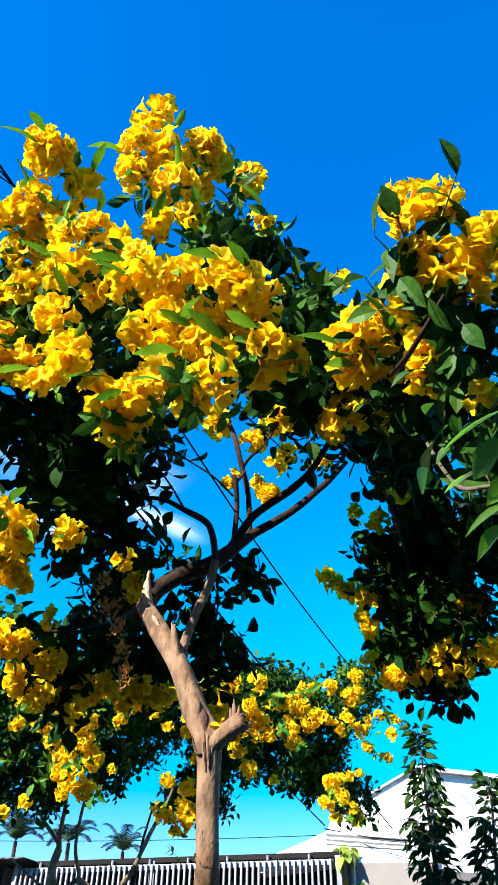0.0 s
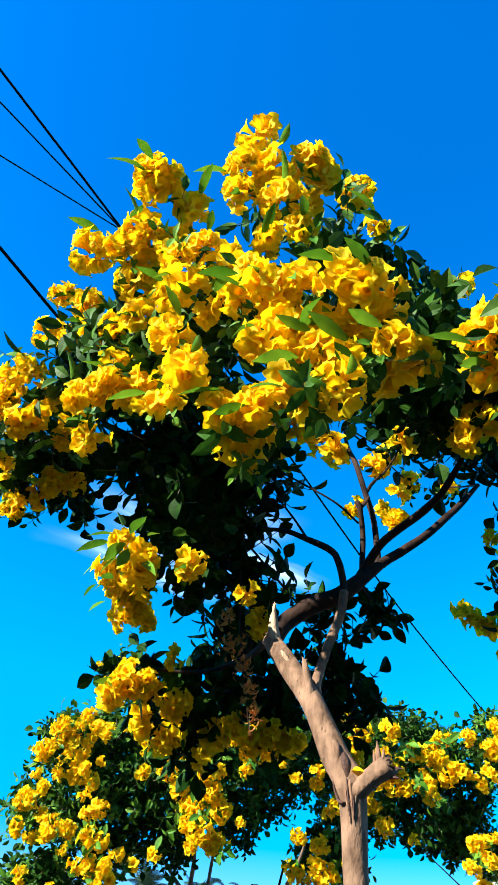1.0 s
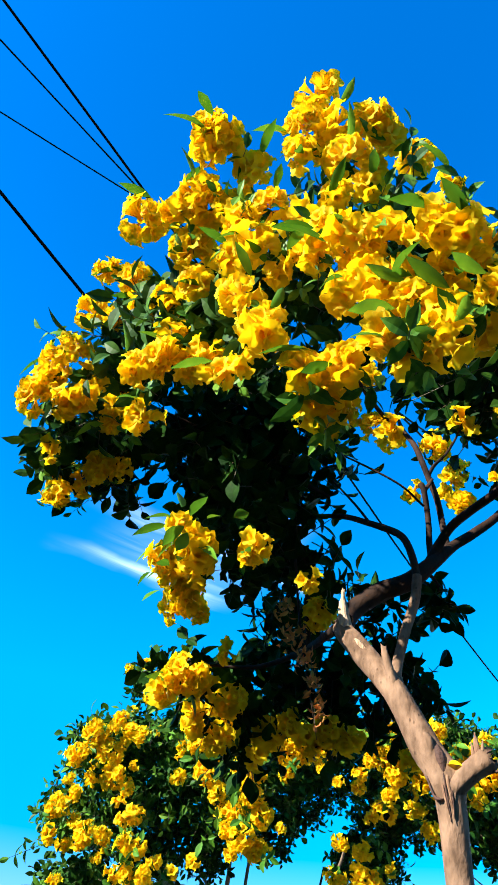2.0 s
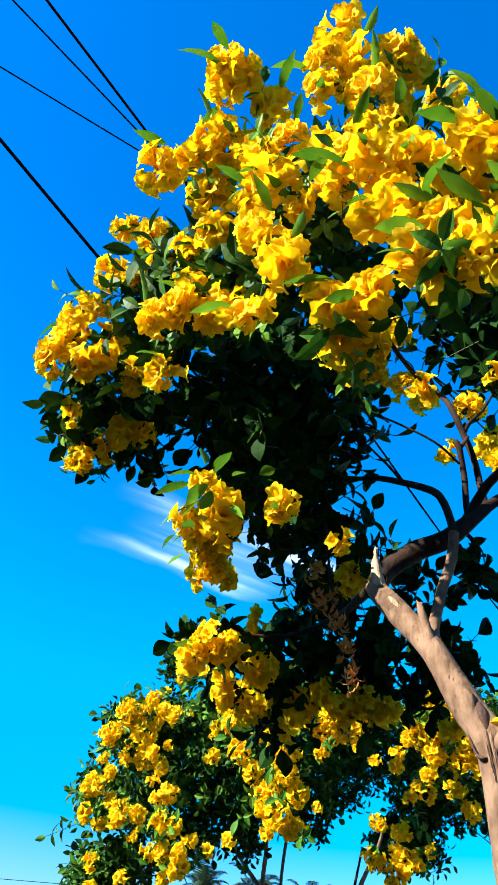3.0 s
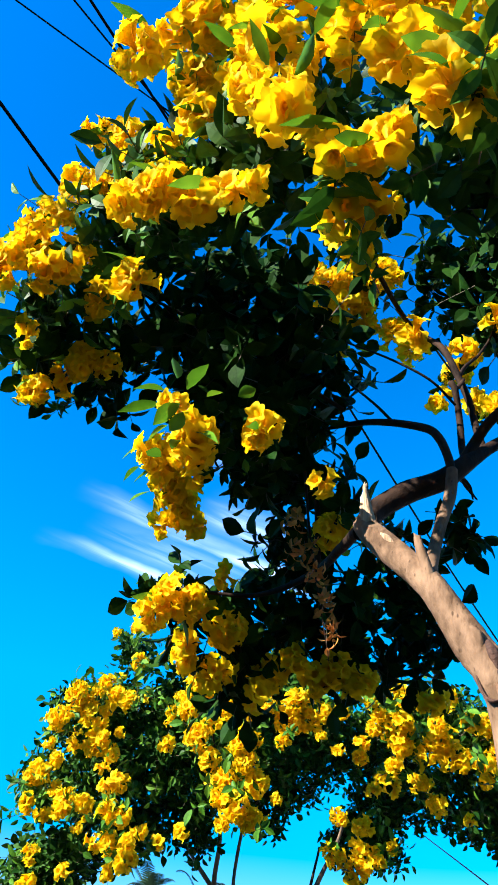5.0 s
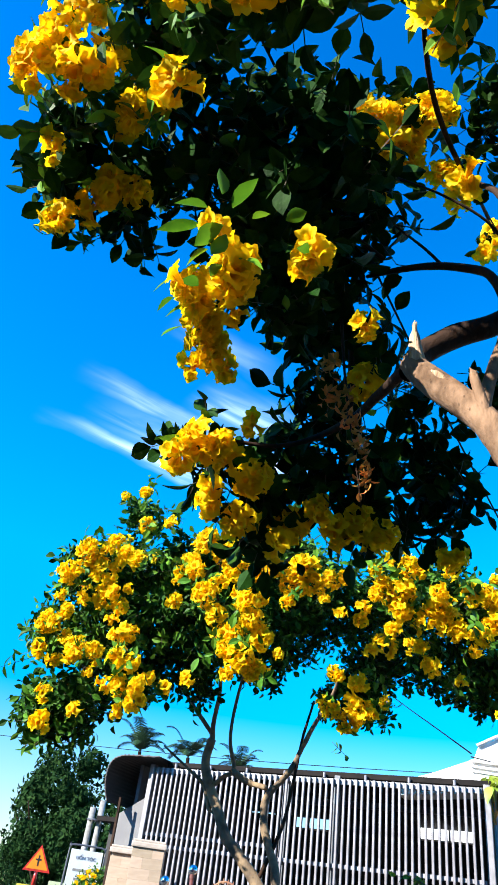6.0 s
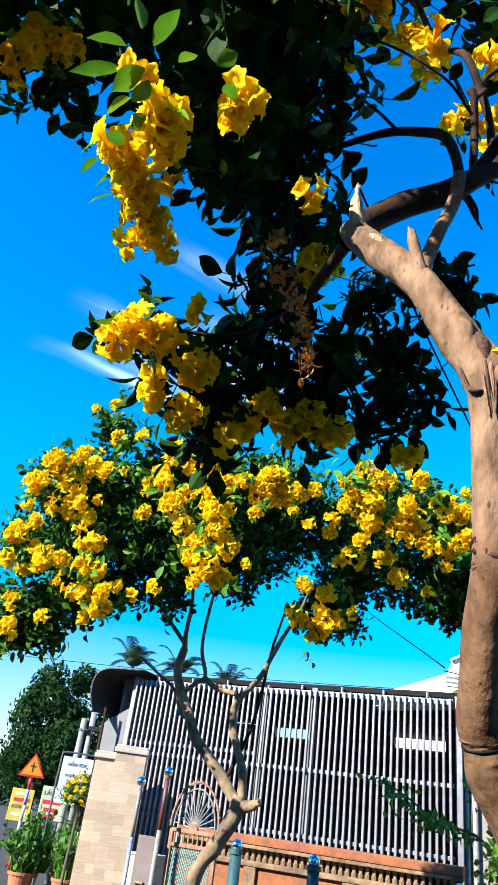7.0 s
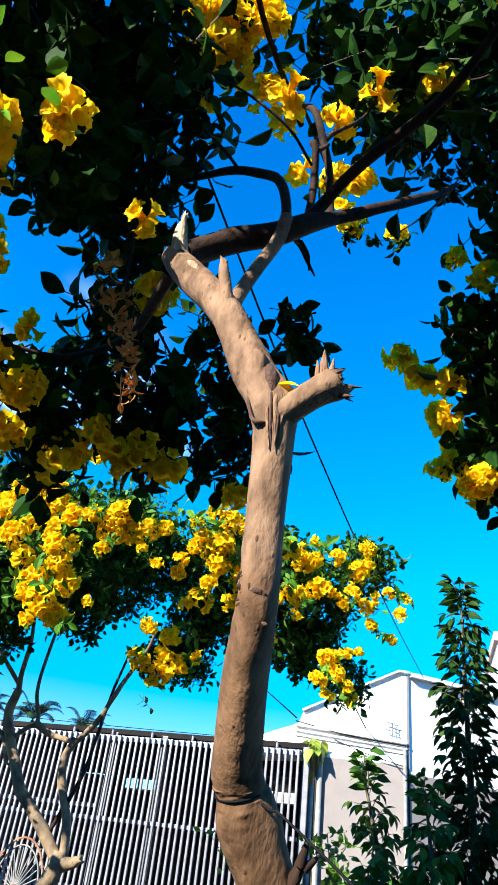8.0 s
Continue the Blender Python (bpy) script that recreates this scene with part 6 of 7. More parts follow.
RIM = [
    (-1.273, 1.705, 2.408, 0.034), (-1.329, 1.741, 2.369, 0.034), (-1.292, 1.861, 2.333, 0.044), (-1.242, 1.956, 2.310, 0.044),
    (-1.216, 1.767, 2.413, 0.026), (-1.138, 1.926, 2.400, 0.034), (-1.096, 2.023, 2.353, 0.036), (-1.030, 2.083, 2.374, 0.044),
]
UNDER = [
    (-0.67, 2.13, 3.47, 0.042), (-0.64, 2.26, 3.42, 0.043), (-0.49, 2.26, 3.35, 0.024), (-0.51, 1.60, 3.03, 0.025),
    (-0.38, 1.61, 3.04, 0.040),
]
OVER = [
    (-0.86, 1.56, 3.19, 0.053), (-0.77, 1.51, 3.23, 0.051), (-0.74, 1.70, 3.12, 0.030), (-0.92, 1.54, 3.19, 0.037), (-0.67, 1.67, 2.88, 0.022),
    (-0.84, 1.53, 3.27, 0.047), (-0.93, 1.46, 3.24, 0.033), (-1.38, 1.18, 3.04, 0.042), (-1.60, 1.29, 2.92, 0.036),
]
AMID = [
    (-0.81, 1.51, 3.20, 0.036), (-0.74, 1.51, 3.21, 0.034), (-0.83, 1.58, 3.15, 0.027), (-0.62, 2.03, 3.18, 0.024), (-0.91, 1.61, 3.11, 0.021),
    (-0.88, 1.47, 3.20, 0.036), (-0.87, 1.50, 3.14, 0.028),
]
RIGHT = [
    (-0.09, 0.73, 2.68, 0.037), (-0.04, 0.74, 2.67, 0.032), (-0.11, 0.73, 2.62, 0.018), (-0.09, 0.78, 2.59, 0.032), (-0.04, 0.79, 2.57, 0.041),
    (0.01, 0.76, 2.59, 0.031), (0.02, 0.81, 2.55, 0.036), (-0.12, 0.85, 2.60, 0.029), (-0.09, 0.90, 2.62, 0.015), (-0.19, 0.98, 2.68, 0.055),
    (-0.15, 0.99, 2.67, 0.038), (-0.24, 1.00, 2.66, 0.033), (-0.24, 1.03, 2.63, 0.039), (-0.09, 0.95, 2.57, 0.035), (-0.11, 0.99, 2.53, 0.022),
    (-0.19, 1.06, 2.61, 0.022), (-0.02, 0.85, 2.58, 0.038), (-0.02, 0.95, 2.42, 0.020), (-0.08, 1.01, 2.51, 0.015), (-0.18, 1.34, 2.74, 0.040),
    (-0.25, 1.13, 3.01, 0.020), (-0.29, 1.25, 2.69, 0.057), (-0.32, 1.25, 2.68, 0.026),
]
RIGHTLOW = [
    (-0.48, 2.15, 2.75, 0.034), (-0.38, 2.19, 2.70, 0.037), (-0.38, 2.23, 2.62, 0.037), (-0.38, 2.28, 2.50, 0.036), (-0.31, 2.25, 2.44, 0.062),
    (-0.13, 2.25, 2.47, 0.096), (-0.04, 2.18, 2.63, 0.062), (-0.01, 2.19, 2.47, 0.067), (-0.29, 1.99, 2.87, 0.045), (-0.21, 1.87, 2.87, 0.038),
    (-0.36, 1.97, 2.89, 0.027), (-0.36, 2.19, 2.70, 0.034), (-0.24, 2.25, 2.45, 0.052),
]
RIGHTRIM = [
    (-0.496, 2.236, 2.810, 0.026), (-0.459, 2.255, 2.788, 0.028), (-0.417, 2.263, 2.777, 0.028), (-0.374, 2.268, 2.768, 0.026), (-0.405, 2.325, 2.693, 0.024),
    (-0.383, 2.348, 2.659, 0.024), (-0.368, 2.377, 2.615, 0.024), (-0.399, 2.407, 2.568, 0.026), (-0.338, 2.400, 2.574, 0.030), (-0.329, 2.427, 2.528, 0.026),
    (-0.291, 2.433, 2.511, 0.028), (-0.306, 2.227, 2.811, 0.030),
]
T2LEFT = [
    (-2.58, 3.23, 3.37, 0.044), (-2.65, 3.41, 3.27, 0.061), (-2.60, 2.92, 2.88, 0.082), (-2.69, 2.94, 2.78, 0.077), (-2.56, 2.99, 2.82, 0.077),
    (-2.57, 3.08, 3.00, 0.054), (-2.48, 3.15, 2.94, 0.067), (-2.50, 3.03, 2.85, 0.046), (-2.57, 3.08, 2.72, 0.078), (-2.45, 3.07, 2.65, 0.045),
    (-2.89, 3.11, 2.62, 0.080), (-2.89, 3.11, 2.49, 0.058), (-2.77, 3.14, 2.56, 0.039), (-2.53, 3.05, 2.46, 0.049), (-2.67, 3.10, 2.49, 0.071),
    (-2.41, 3.10, 2.55, 0.055), (-2.35, 2.98, 2.40, 0.058), (-2.29, 3.00, 2.38, 0.051), (-2.31, 2.97, 2.29, 0.064), (-2.26, 3.06, 2.24, 0.051),
    (-2.70, 3.03, 2.15, 0.059), (-2.76, 3.08, 2.66, 0.047), (-2.19, 3.13, 2.33, 0.035), (-2.74, 3.05, 2.27, 0.037),
]
T2MID = [
    (-2.13, 3.17, 3.03, 0.079), (-2.05, 3.21, 2.98, 0.073), (-1.99, 3.25, 2.93, 0.104), (-1.85, 3.18, 2.85, 0.062), (-2.14, 3.14, 2.85, 0.064),
    (-2.23, 3.15, 2.86, 0.046), (-2.05, 3.08, 2.71, 0.073), (-2.00, 3.13, 2.63, 0.067), (-1.82, 3.04, 2.65, 0.069), (-1.80, 3.07, 2.59, 0.064),
    (-1.89, 3.09, 2.53, 0.058), (-1.78, 3.13, 2.53, 0.074), (-1.83, 3.06, 2.43, 0.078), (-1.79, 3.12, 2.39, 0.063), (-1.89, 3.06, 2.46, 0.050),
    (-1.78, 3.19, 2.86, 0.044), (-1.68, 3.25, 2.91, 0.075), (-1.71, 3.28, 2.83, 0.087), (-1.63, 3.29, 2.90, 0.062), (-1.57, 3.32, 2.87, 0.075),
    (-1.72, 3.25, 2.73, 0.044), (-2.01, 3.13, 2.79, 0.054), (-2.46, 3.34, 3.23, 0.041), (-1.74, 3.11, 3.24, 0.051),
]
T2RIGHT = [
    (-1.36, 3.35, 2.91, 0.044), (-1.26, 3.33, 2.95, 0.054), (-1.30, 3.42, 2.82, 0.061), (-1.24, 3.41, 2.83, 0.073), (-1.26, 3.45, 2.76, 0.068),
    (-1.17, 3.36, 2.90, 0.048), (-1.03, 3.30, 2.88, 0.069), (-1.16, 3.50, 2.74, 0.061), (-1.08, 3.54, 2.74, 0.085), (-1.11, 3.47, 2.78, 0.060),
    (-1.31, 3.50, 2.69, 0.049), (-1.37, 3.40, 2.82, 0.044), (-0.97, 3.44, 2.83, 0.059), (-0.95, 3.63, 2.70, 0.054), (-0.89, 3.57, 2.84, 0.053),
    (-1.18, 3.69, 2.59, 0.063), (-1.52, 3.73, 2.52, 0.057), (-1.66, 3.77, 2.40, 0.058), (-1.58, 3.82, 2.37, 0.084), (-1.48, 3.81, 2.40, 0.039),
    (-1.22, 3.64, 2.67, 0.038), (-1.38, 3.57, 2.66, 0.050), (-1.27, 3.40, 2.85, 0.037), (-1.49, 3.34, 2.88, 0.045),
]
T2FAR = [
    (-0.69, 4.38, 3.28, 0.069), (-0.74, 4.42, 3.17, 0.078), (-0.86, 4.39, 3.23, 0.069), (-1.03, 4.38, 3.20, 0.057), (-1.00, 4.45, 3.05, 0.078),
    (-0.92, 4.45, 3.06, 0.069), (-0.71, 4.50, 2.99, 0.068), (-0.68, 4.54, 2.90, 0.046), (-0.84, 4.48, 3.01, 0.056), (-0.58, 4.48, 3.06, 0.046),
    (-1.08, 4.38, 3.17, 0.047), (-0.86, 4.60, 2.65, 0.067), (-0.92, 4.57, 2.73, 0.055), (-1.11, 4.45, 3.01, 0.047), (-0.80, 4.62, 2.58, 0.045),
    (-0.95, 4.60, 2.61, 0.055),
]
MASS_UP = [
    (-0.66, 0.86, 3.38, 0.07), (-0.55, 0.94, 3.31, 0.09), (-0.82, 0.87, 3.28, 0.08), (-0.46, 1.05, 3.33, 0.06), (-0.95, 0.93, 3.21, 0.11),
    (-0.72, 0.94, 3.11, 0.12), (-0.53, 1.01, 3.05, 0.11), (-1.17, 0.95, 3.23, 0.10), (-1.28, 1.04, 3.15, 0.10), (-0.96, 1.01, 2.97, 0.11),
    (-0.71, 0.94, 2.87, 0.08), (-0.53, 0.99, 2.79, 0.09), (-0.39, 1.01, 2.79, 0.07), (-1.50, 1.09, 3.06, 0.09), (-1.28, 1.14, 3.02, 0.12),
    (-1.01, 1.15, 2.91, 0.11), (-0.51, 1.02, 2.84, 0.06), (-0.37, 1.15, 2.78, 0.06),
]
MASS_UNDER = [
    (-1.49, 1.24, 2.92, 0.10), (-1.35, 1.33, 2.97, 0.11), (-1.16, 1.39, 2.97, 0.13), (-0.98, 1.47, 3.00, 0.12), (-1.08, 1.58, 2.91, 0.13),
    (-0.95, 1.64, 3.00, 0.08), (-0.45, 1.60, 3.16, 0.07), (-0.50, 1.62, 3.14, 0.07), (-0.40, 1.69, 3.10, 0.11), (-1.45, 1.39, 2.91, 0.07),
    (-0.99, 1.39, 3.11, 0.09), (-0.82, 1.56, 3.30, 0.07), (-1.11, 1.40, 3.14, 0.13), (-0.35, 1.75, 3.31, 0.08), (-0.27, 1.68, 3.34, 0.08),
    (-0.28, 1.87, 3.23, 0.05),
]
MASS_FILL = [
    (-0.84, 0.99, 2.84, 0.08), (-0.90, 0.99, 2.92, 0.08), (-1.00, 1.01, 2.90, 0.07), (-1.10, 1.03, 2.95, 0.08), (-0.75, 0.96, 2.88, 0.08), (-1.22, 1.06, 3.00, 0.08), (-1.46, 1.14, 2.92, 0.055), (-1.36, 1.12, 2.92, 0.05),
]
MASS_NEAR = [
    (-1.11, 1.36, 2.80, 0.06), (-1.16, 1.48, 2.81, 0.06), (-1.12, 1.58, 2.80, 0.07), (-1.17, 1.62, 2.84, 0.05), (-1.03, 1.47, 2.80, 0.06), (-1.08, 1.48, 2.68, 0.05),
]
MASS_BACK = [
    (-0.59, 1.65, 3.37, 0.10), (-0.46, 1.67, 3.36, 0.10), (-0.30, 1.68, 3.35, 0.10), (-0.60, 1.75, 3.31, 0.08), (-0.46, 1.78, 3.30, 0.10),
    (-0.30, 1.80, 3.28, 0.10), (-0.44, 1.90, 3.24, 0.07), (-0.28, 1.94, 3.18, 0.09), (-0.22, 2.05, 3.08, 0.09),
]
MASS_HANG = [
    (-1.10, 1.38, 2.60, 0.07), (-1.05, 1.42, 2.61, 0.06), (-1.06, 1.40, 2.55, 0.05), (-1.11, 1.38, 2.70, 0.07), (-1.05, 1.73, 2.82, 0.10),
    (-1.08, 1.80, 2.68, 0.06), (-0.96, 1.73, 2.71, 0.06), (-1.37, 1.77, 2.51, 0.07), (-1.31, 1.87, 2.48, 0.10), (-1.18, 1.97, 2.54, 0.11),
    (-1.02, 2.02, 2.58, 0.10), (-0.90, 2.14, 2.66, 0.09), (-0.78, 2.06, 2.77, 0.07), (-1.30, 2.03, 2.41, 0.08), (-1.05, 2.11, 2.48, 0.08),
    (-0.85, 2.21, 2.55, 0.07), (-1.10, 1.90, 2.64, 0.09), (-0.94, 2.06, 2.79, 0.06), (-0.94, 2.20, 2.51, 0.07),
]
MASS_RIGHT = [
    (-0.09, 0.84, 2.60, 0.05), (-0.01, 0.89, 2.60, 0.07), (-0.12, 1.05, 2.68, 0.08), (-0.22, 1.18, 2.77, 0.07), (-0.08, 1.25, 2.69, 0.11),
    (-0.20, 1.55, 2.80, 0.08), (-0.01, 0.99, 2.53, 0.06), (-0.02, 1.09, 2.41, 0.06), (-0.13, 2.03, 2.91, 0.09), (-0.18, 2.17, 2.81, 0.11),
    (-0.13, 2.24, 2.67, 0.15), (-0.24, 2.27, 2.60, 0.08), (-0.18, 2.31, 2.50, 0.09), (-0.33, 2.12, 2.84, 0.05), (-0.27, 2.22, 2.72, 0.07),
    (-0.28, 2.28, 2.56, 0.05), (-0.33, 1.21, 2.79, 0.08), (-0.34, 1.15, 2.92, 0.08), (0.03, 2.04, 2.78, 0.12),
]
MASS_T2 = [
    (-2.74, 3.51, 3.39, 0.11), (-2.85, 3.31, 2.95, 0.16), (-2.75, 3.55, 3.06, 0.18), (-2.49, 3.70, 3.12, 0.20), (-2.20, 3.74, 3.12, 0.20),
    (-3.06, 3.46, 2.70, 0.16), (-2.77, 3.50, 2.71, 0.20), (-2.58, 3.67, 2.78, 0.21), (-2.30, 3.72, 2.79, 0.21), (-2.14, 3.97, 2.95, 0.20),
    (-1.94, 4.07, 3.19, 0.21), (-1.82, 4.37, 3.14, 0.20), (-1.56, 4.40, 3.25, 0.22), (-1.31, 4.46, 3.26, 0.21), (-1.11, 4.63, 3.19, 0.18),
    (-3.04, 3.47, 2.31, 0.14), (-2.83, 3.61, 2.45, 0.16), (-2.65, 3.71, 2.54, 0.13), (-2.42, 3.84, 2.58, 0.13), (-2.01, 4.26, 2.96, 0.16),
    (-1.57, 4.62, 2.98, 0.22), (-1.30, 4.80, 2.94, 0.20), (-1.90, 4.72, 2.70, 0.15), (-1.76, 4.71, 2.87, 0.17), (-0.76, 4.70, 3.28, 0.19),
]
MASS_T2B = [
    (-1.01, 4.96, 3.12, 0.18), (-1.04, 5.04, 2.86, 0.17), (-0.87, 5.10, 2.72, 0.12), (-1.17, 4.75, 3.29, 0.17), (-1.74, 4.81, 2.70, 0.09),
    (-2.20, 4.27, 3.29, 0.28), (-2.67, 4.08, 3.16, 0.27), (-2.19, 4.14, 2.78, 0.16), (-3.00, 3.77, 3.04, 0.20), (-1.16, 4.95, 2.88, 0.14),
    (-2.89, 3.35, 2.27, 0.11), (-2.82, 3.41, 2.22, 0.10), (-2.94, 3.32, 2.21, 0.09), (-2.81, 3.39, 2.34, 0.11),
]


def drawn_out(rows, by, origin=Vector((-0.57, 0.54, 1.6))):
    """The heads brought out of the dark of the leaves, towards the open side of the tree."""
    return [(*Vector((x, y, z)).lerp(origin, by), r) for x, y, z, r in rows]


for rows, more in ((TOP, 0.4), (FACE, 0.35), (BROW[:9], 0.3), (drawn_out(BROW[9:], 0.05), 0.7), (drawn_out(LEFT[:9] + LEFT[13:], 0.05), 0.7), ([(x, y, z, r * 0.8) for x, y, z, r in LEFT[9:13]], 0.5)):
    flowers(tree, [(x, y, z, r * 0.91) for x, y, z, r in rows], HEART, rnd)
    # lesser heads tucked in beside them
    extra = []
    for x, y, z, r in rows:
        if rnd.random() < more:
            c = Vector((x, y, z)) + (Vector((-0.75, 1.0, 2.80)) - Vector((x, y, z))).normalized() * r * rnd.uniform(0.6, 1.5) + Vector((rnd.uniform(-1, 1), 0.3, rnd.uniform(-1, 1))) * r * 0.8
            extra.append((*c, r * rnd.uniform(0.45, 0.75)))
    flowers(tree, extra, HEART, rnd)


for rows in (HANG[:9], [(x, y, z, r * 0.76) for x, y, z, r in COLUMN], [(x, y, z, r * 0.62) for x, y, z, r in RIM], drawn_out([(x, y, z, r * 0.82) for x, y, z, r in HANG[10:17]], 0.05), drawn_out([(x, y, z, r * 0.72) for x, y, z, r in HANG[17:21]], 0.07), drawn_out(HANG[21:22], 0.03), UNDER, OVER, AMID, SHADED):
    flowers(tree, rows, (-0.9, 1.7, 2.75), rnd, toward=(-0.1, -0.45, -0.05))
# hanging twigs that carry the few heads under the crown
for k, (x, y, z, r) in enumerate(UNDER):
    near = min([q for _, pts in BOUGHS for q in pts], key=lambda q: (Vector(q[:3]) - Vector((x, y, z))).length)
    limb("branch", [(*near[:3], 0.0035), (*((Vector(near[:3]) + Vector((x, y, z))) / 2 + Vector((0, 0.03, 0.02))), 0.003), (x, y, z, 0.002)], "bark_dark", tree, "", seg=7, steps=4, seed=300 + k)
flowers(tree, RIGHT, (-0.1, 1.4, 2.6), rnd)
flowers(tree, [(x, y, z, r * 0.7) for x, y, z, r in RIGHTLOW] + RIGHTRIM, (-0.2, 2.1, 2.7), rnd, toward=(-0.2, -0.4, -0.35))

# broad leaves that stand out among the flowers, sunlight put into their green
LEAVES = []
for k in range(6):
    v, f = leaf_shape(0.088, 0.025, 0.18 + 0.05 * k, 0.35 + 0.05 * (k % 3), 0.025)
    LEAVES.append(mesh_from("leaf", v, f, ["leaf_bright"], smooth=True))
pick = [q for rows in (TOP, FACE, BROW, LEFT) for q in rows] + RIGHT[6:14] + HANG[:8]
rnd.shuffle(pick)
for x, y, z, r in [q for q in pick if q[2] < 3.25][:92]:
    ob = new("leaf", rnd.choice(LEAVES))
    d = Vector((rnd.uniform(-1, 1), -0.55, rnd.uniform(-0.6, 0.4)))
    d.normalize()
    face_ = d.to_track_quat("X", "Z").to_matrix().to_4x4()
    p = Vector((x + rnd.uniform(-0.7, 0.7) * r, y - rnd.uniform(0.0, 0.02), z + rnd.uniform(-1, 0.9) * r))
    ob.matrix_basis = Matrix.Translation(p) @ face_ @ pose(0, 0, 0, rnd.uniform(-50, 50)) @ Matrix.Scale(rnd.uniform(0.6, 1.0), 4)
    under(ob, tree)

EDGE = [
    ((-0.022, 0.790, 2.248), (-0.116, 0.800, 2.213), 0.036), ((-0.030, 0.820, 2.222), (-0.083, 0.828, 2.172), 0.040), ((-0.040, 0.862, 2.148), (-0.104, 0.866, 2.118), 0.040),
    ((-0.045, 0.880, 2.128), (-0.095, 0.884, 2.088), 0.034), ((-0.130, 0.850, 2.215), (-0.150, 0.835, 2.165), 0.034), ((-0.060, 0.850, 2.200), (-0.118, 0.845, 2.175), 0.036),
    ((-0.020, 0.850, 2.180), (-0.070, 0.855, 2.150), 0.038), ((-0.025, 0.900, 2.105), (-0.075, 0.905, 2.050), 0.036),
    # round the hanging bunches
    ((-1.046, 1.142, 2.529), (-1.029, 1.102, 2.537), 0.030), ((-1.037, 1.166, 2.521), (-0.985, 1.135, 2.542), 0.032), ((-1.076, 1.153, 2.520), (-1.112, 1.110, 2.502), 0.030),
    ((-1.065, 1.191, 2.519), (-1.112, 1.184, 2.478), 0.034), ((-1.065, 1.205, 2.512), (-1.089, 1.213, 2.475), 0.030), ((-1.105, 1.221, 2.506), (-1.139, 1.211, 2.472), 0.034),
    ((-1.155, 1.288, 2.501), (-1.168, 1.254, 2.494), 0.026), ((-1.215, 1.304, 2.506), (-1.242, 1.295, 2.472), 0.020), ((-1.232, 1.374, 2.502), (-1.264, 1.353, 2.472), 0.030),
    ((-1.023, 1.210, 2.542), (-0.989, 1.205, 2.542), 0.024), ((-0.973, 1.235, 2.550), (-0.933, 1.228, 2.552), 0.026), ((-1.033, 1.394, 2.550), (-1.035, 1.410, 2.517), 0.018),
    ((-1.314, 1.639, 2.415), (-1.377, 1.574, 2.402), 0.026), ((-1.329, 1.661, 2.413), (-1.390, 1.598, 2.398), 0.022), ((-1.310, 1.686, 2.399), (-1.293, 1.720, 2.345), 0.022),
    ((-1.306, 1.647, 2.480), (-1.301, 1.612, 2.496), 0.022),
]
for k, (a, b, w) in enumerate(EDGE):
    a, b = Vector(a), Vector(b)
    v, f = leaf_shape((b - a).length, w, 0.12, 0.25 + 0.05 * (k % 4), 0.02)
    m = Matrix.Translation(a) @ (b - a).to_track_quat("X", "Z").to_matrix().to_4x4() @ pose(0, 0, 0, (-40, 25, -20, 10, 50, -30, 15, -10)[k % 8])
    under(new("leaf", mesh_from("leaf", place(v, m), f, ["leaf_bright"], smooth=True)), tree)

# leaves: loose twigs among the front flowers, the rest in one body
front = []
for rows in (TOP, FACE, BROW, LEFT):
    for x, y, z, r in rows:
        for deep_ in ((0.0,) if rnd.random() < 0.10 else ()) + (0.06,):
            d = (Vector((x, y, z)) - Vector(HEART)).normalized() + Vector((rnd.uniform(-1, 1), rnd.uniform(-1, 0.6), rnd.uniform(-1, 0.6))) * 0.9
            d.z = min(d.z, 0.0 if rnd.random() < 0.6 else 0.35)
            d.normalize()
            front.append((Vector((x, y, z)) + Vector((rnd.uniform(-1, 1) * r * 1.2, deep_, rnd.uniform(-1.2, 0.4) * r * 1.1)), d, rnd.uniform(0, 360), rnd.uniform(0.42, 0.62)))
HEADS = [(Vector(q[:3]), q[3]) for rows in (TOP, FACE, BROW, LEFT) for q in rows]


def tucked(p):
    """False where a twig would stand clear above the flower heads."""
    h, r = min(HEADS, key=lambda h: (h[0] - p).length)
    return not (p.z > h.z + 0.015 and (h - p).length > r * 0.7)


front = [q for q in front if tucked(q[0])]
rnd.shuffle(front)
# no twig stands clear of the outermost head
front = [q for q in front if (q[0] - Vector((-0.85, 0.65, 3.03))).length > 0.09]
# front twigs take the sunlit leaf copy
single_sprigs(front[:150], tree, rnd, LIT_MESHES)
hang = [(p, o_, a, s * 0.72) for p, o_, a, s in leaf_spots([(x + 0.03, y + 0.04, z, r * 0.6) for x, y, z, r in MASS_HANG[:4]], (-1.0, 1.6, 2.7), rnd, density=40)]
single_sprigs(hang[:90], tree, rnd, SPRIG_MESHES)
spots = front[150:] + hang[90:]
spots += [q for q in leaf_spots([(x, y + 0.13, z - 0.05, r * 0.85) for x, y, z, r in MASS_UP], HEART, rnd, density=50, drop=0.9, shell=0.1) if tucked(q[0])]
spots = [(p, Vector((o_.x, o_.y, min(o_.z, 0.05))), a, s) for p, o_, a, s in spots]
spots += [(p, o_, a, s * 0.6) for p, o_, a, s in leaf_spots([(x, y + 0.02, z, r) for x, y, z, r in UNDER], HEART, rnd, density=40, drop=0.3)]
spots += leaf_spots(MASS_FILL, HEART, rnd, density=46, drop=0.5, shell=0.1)
spots += leaf_spots(MASS_UNDER + MASS_BACK, HEART, rnd, density=31, drop=0.5, shell=0.1)
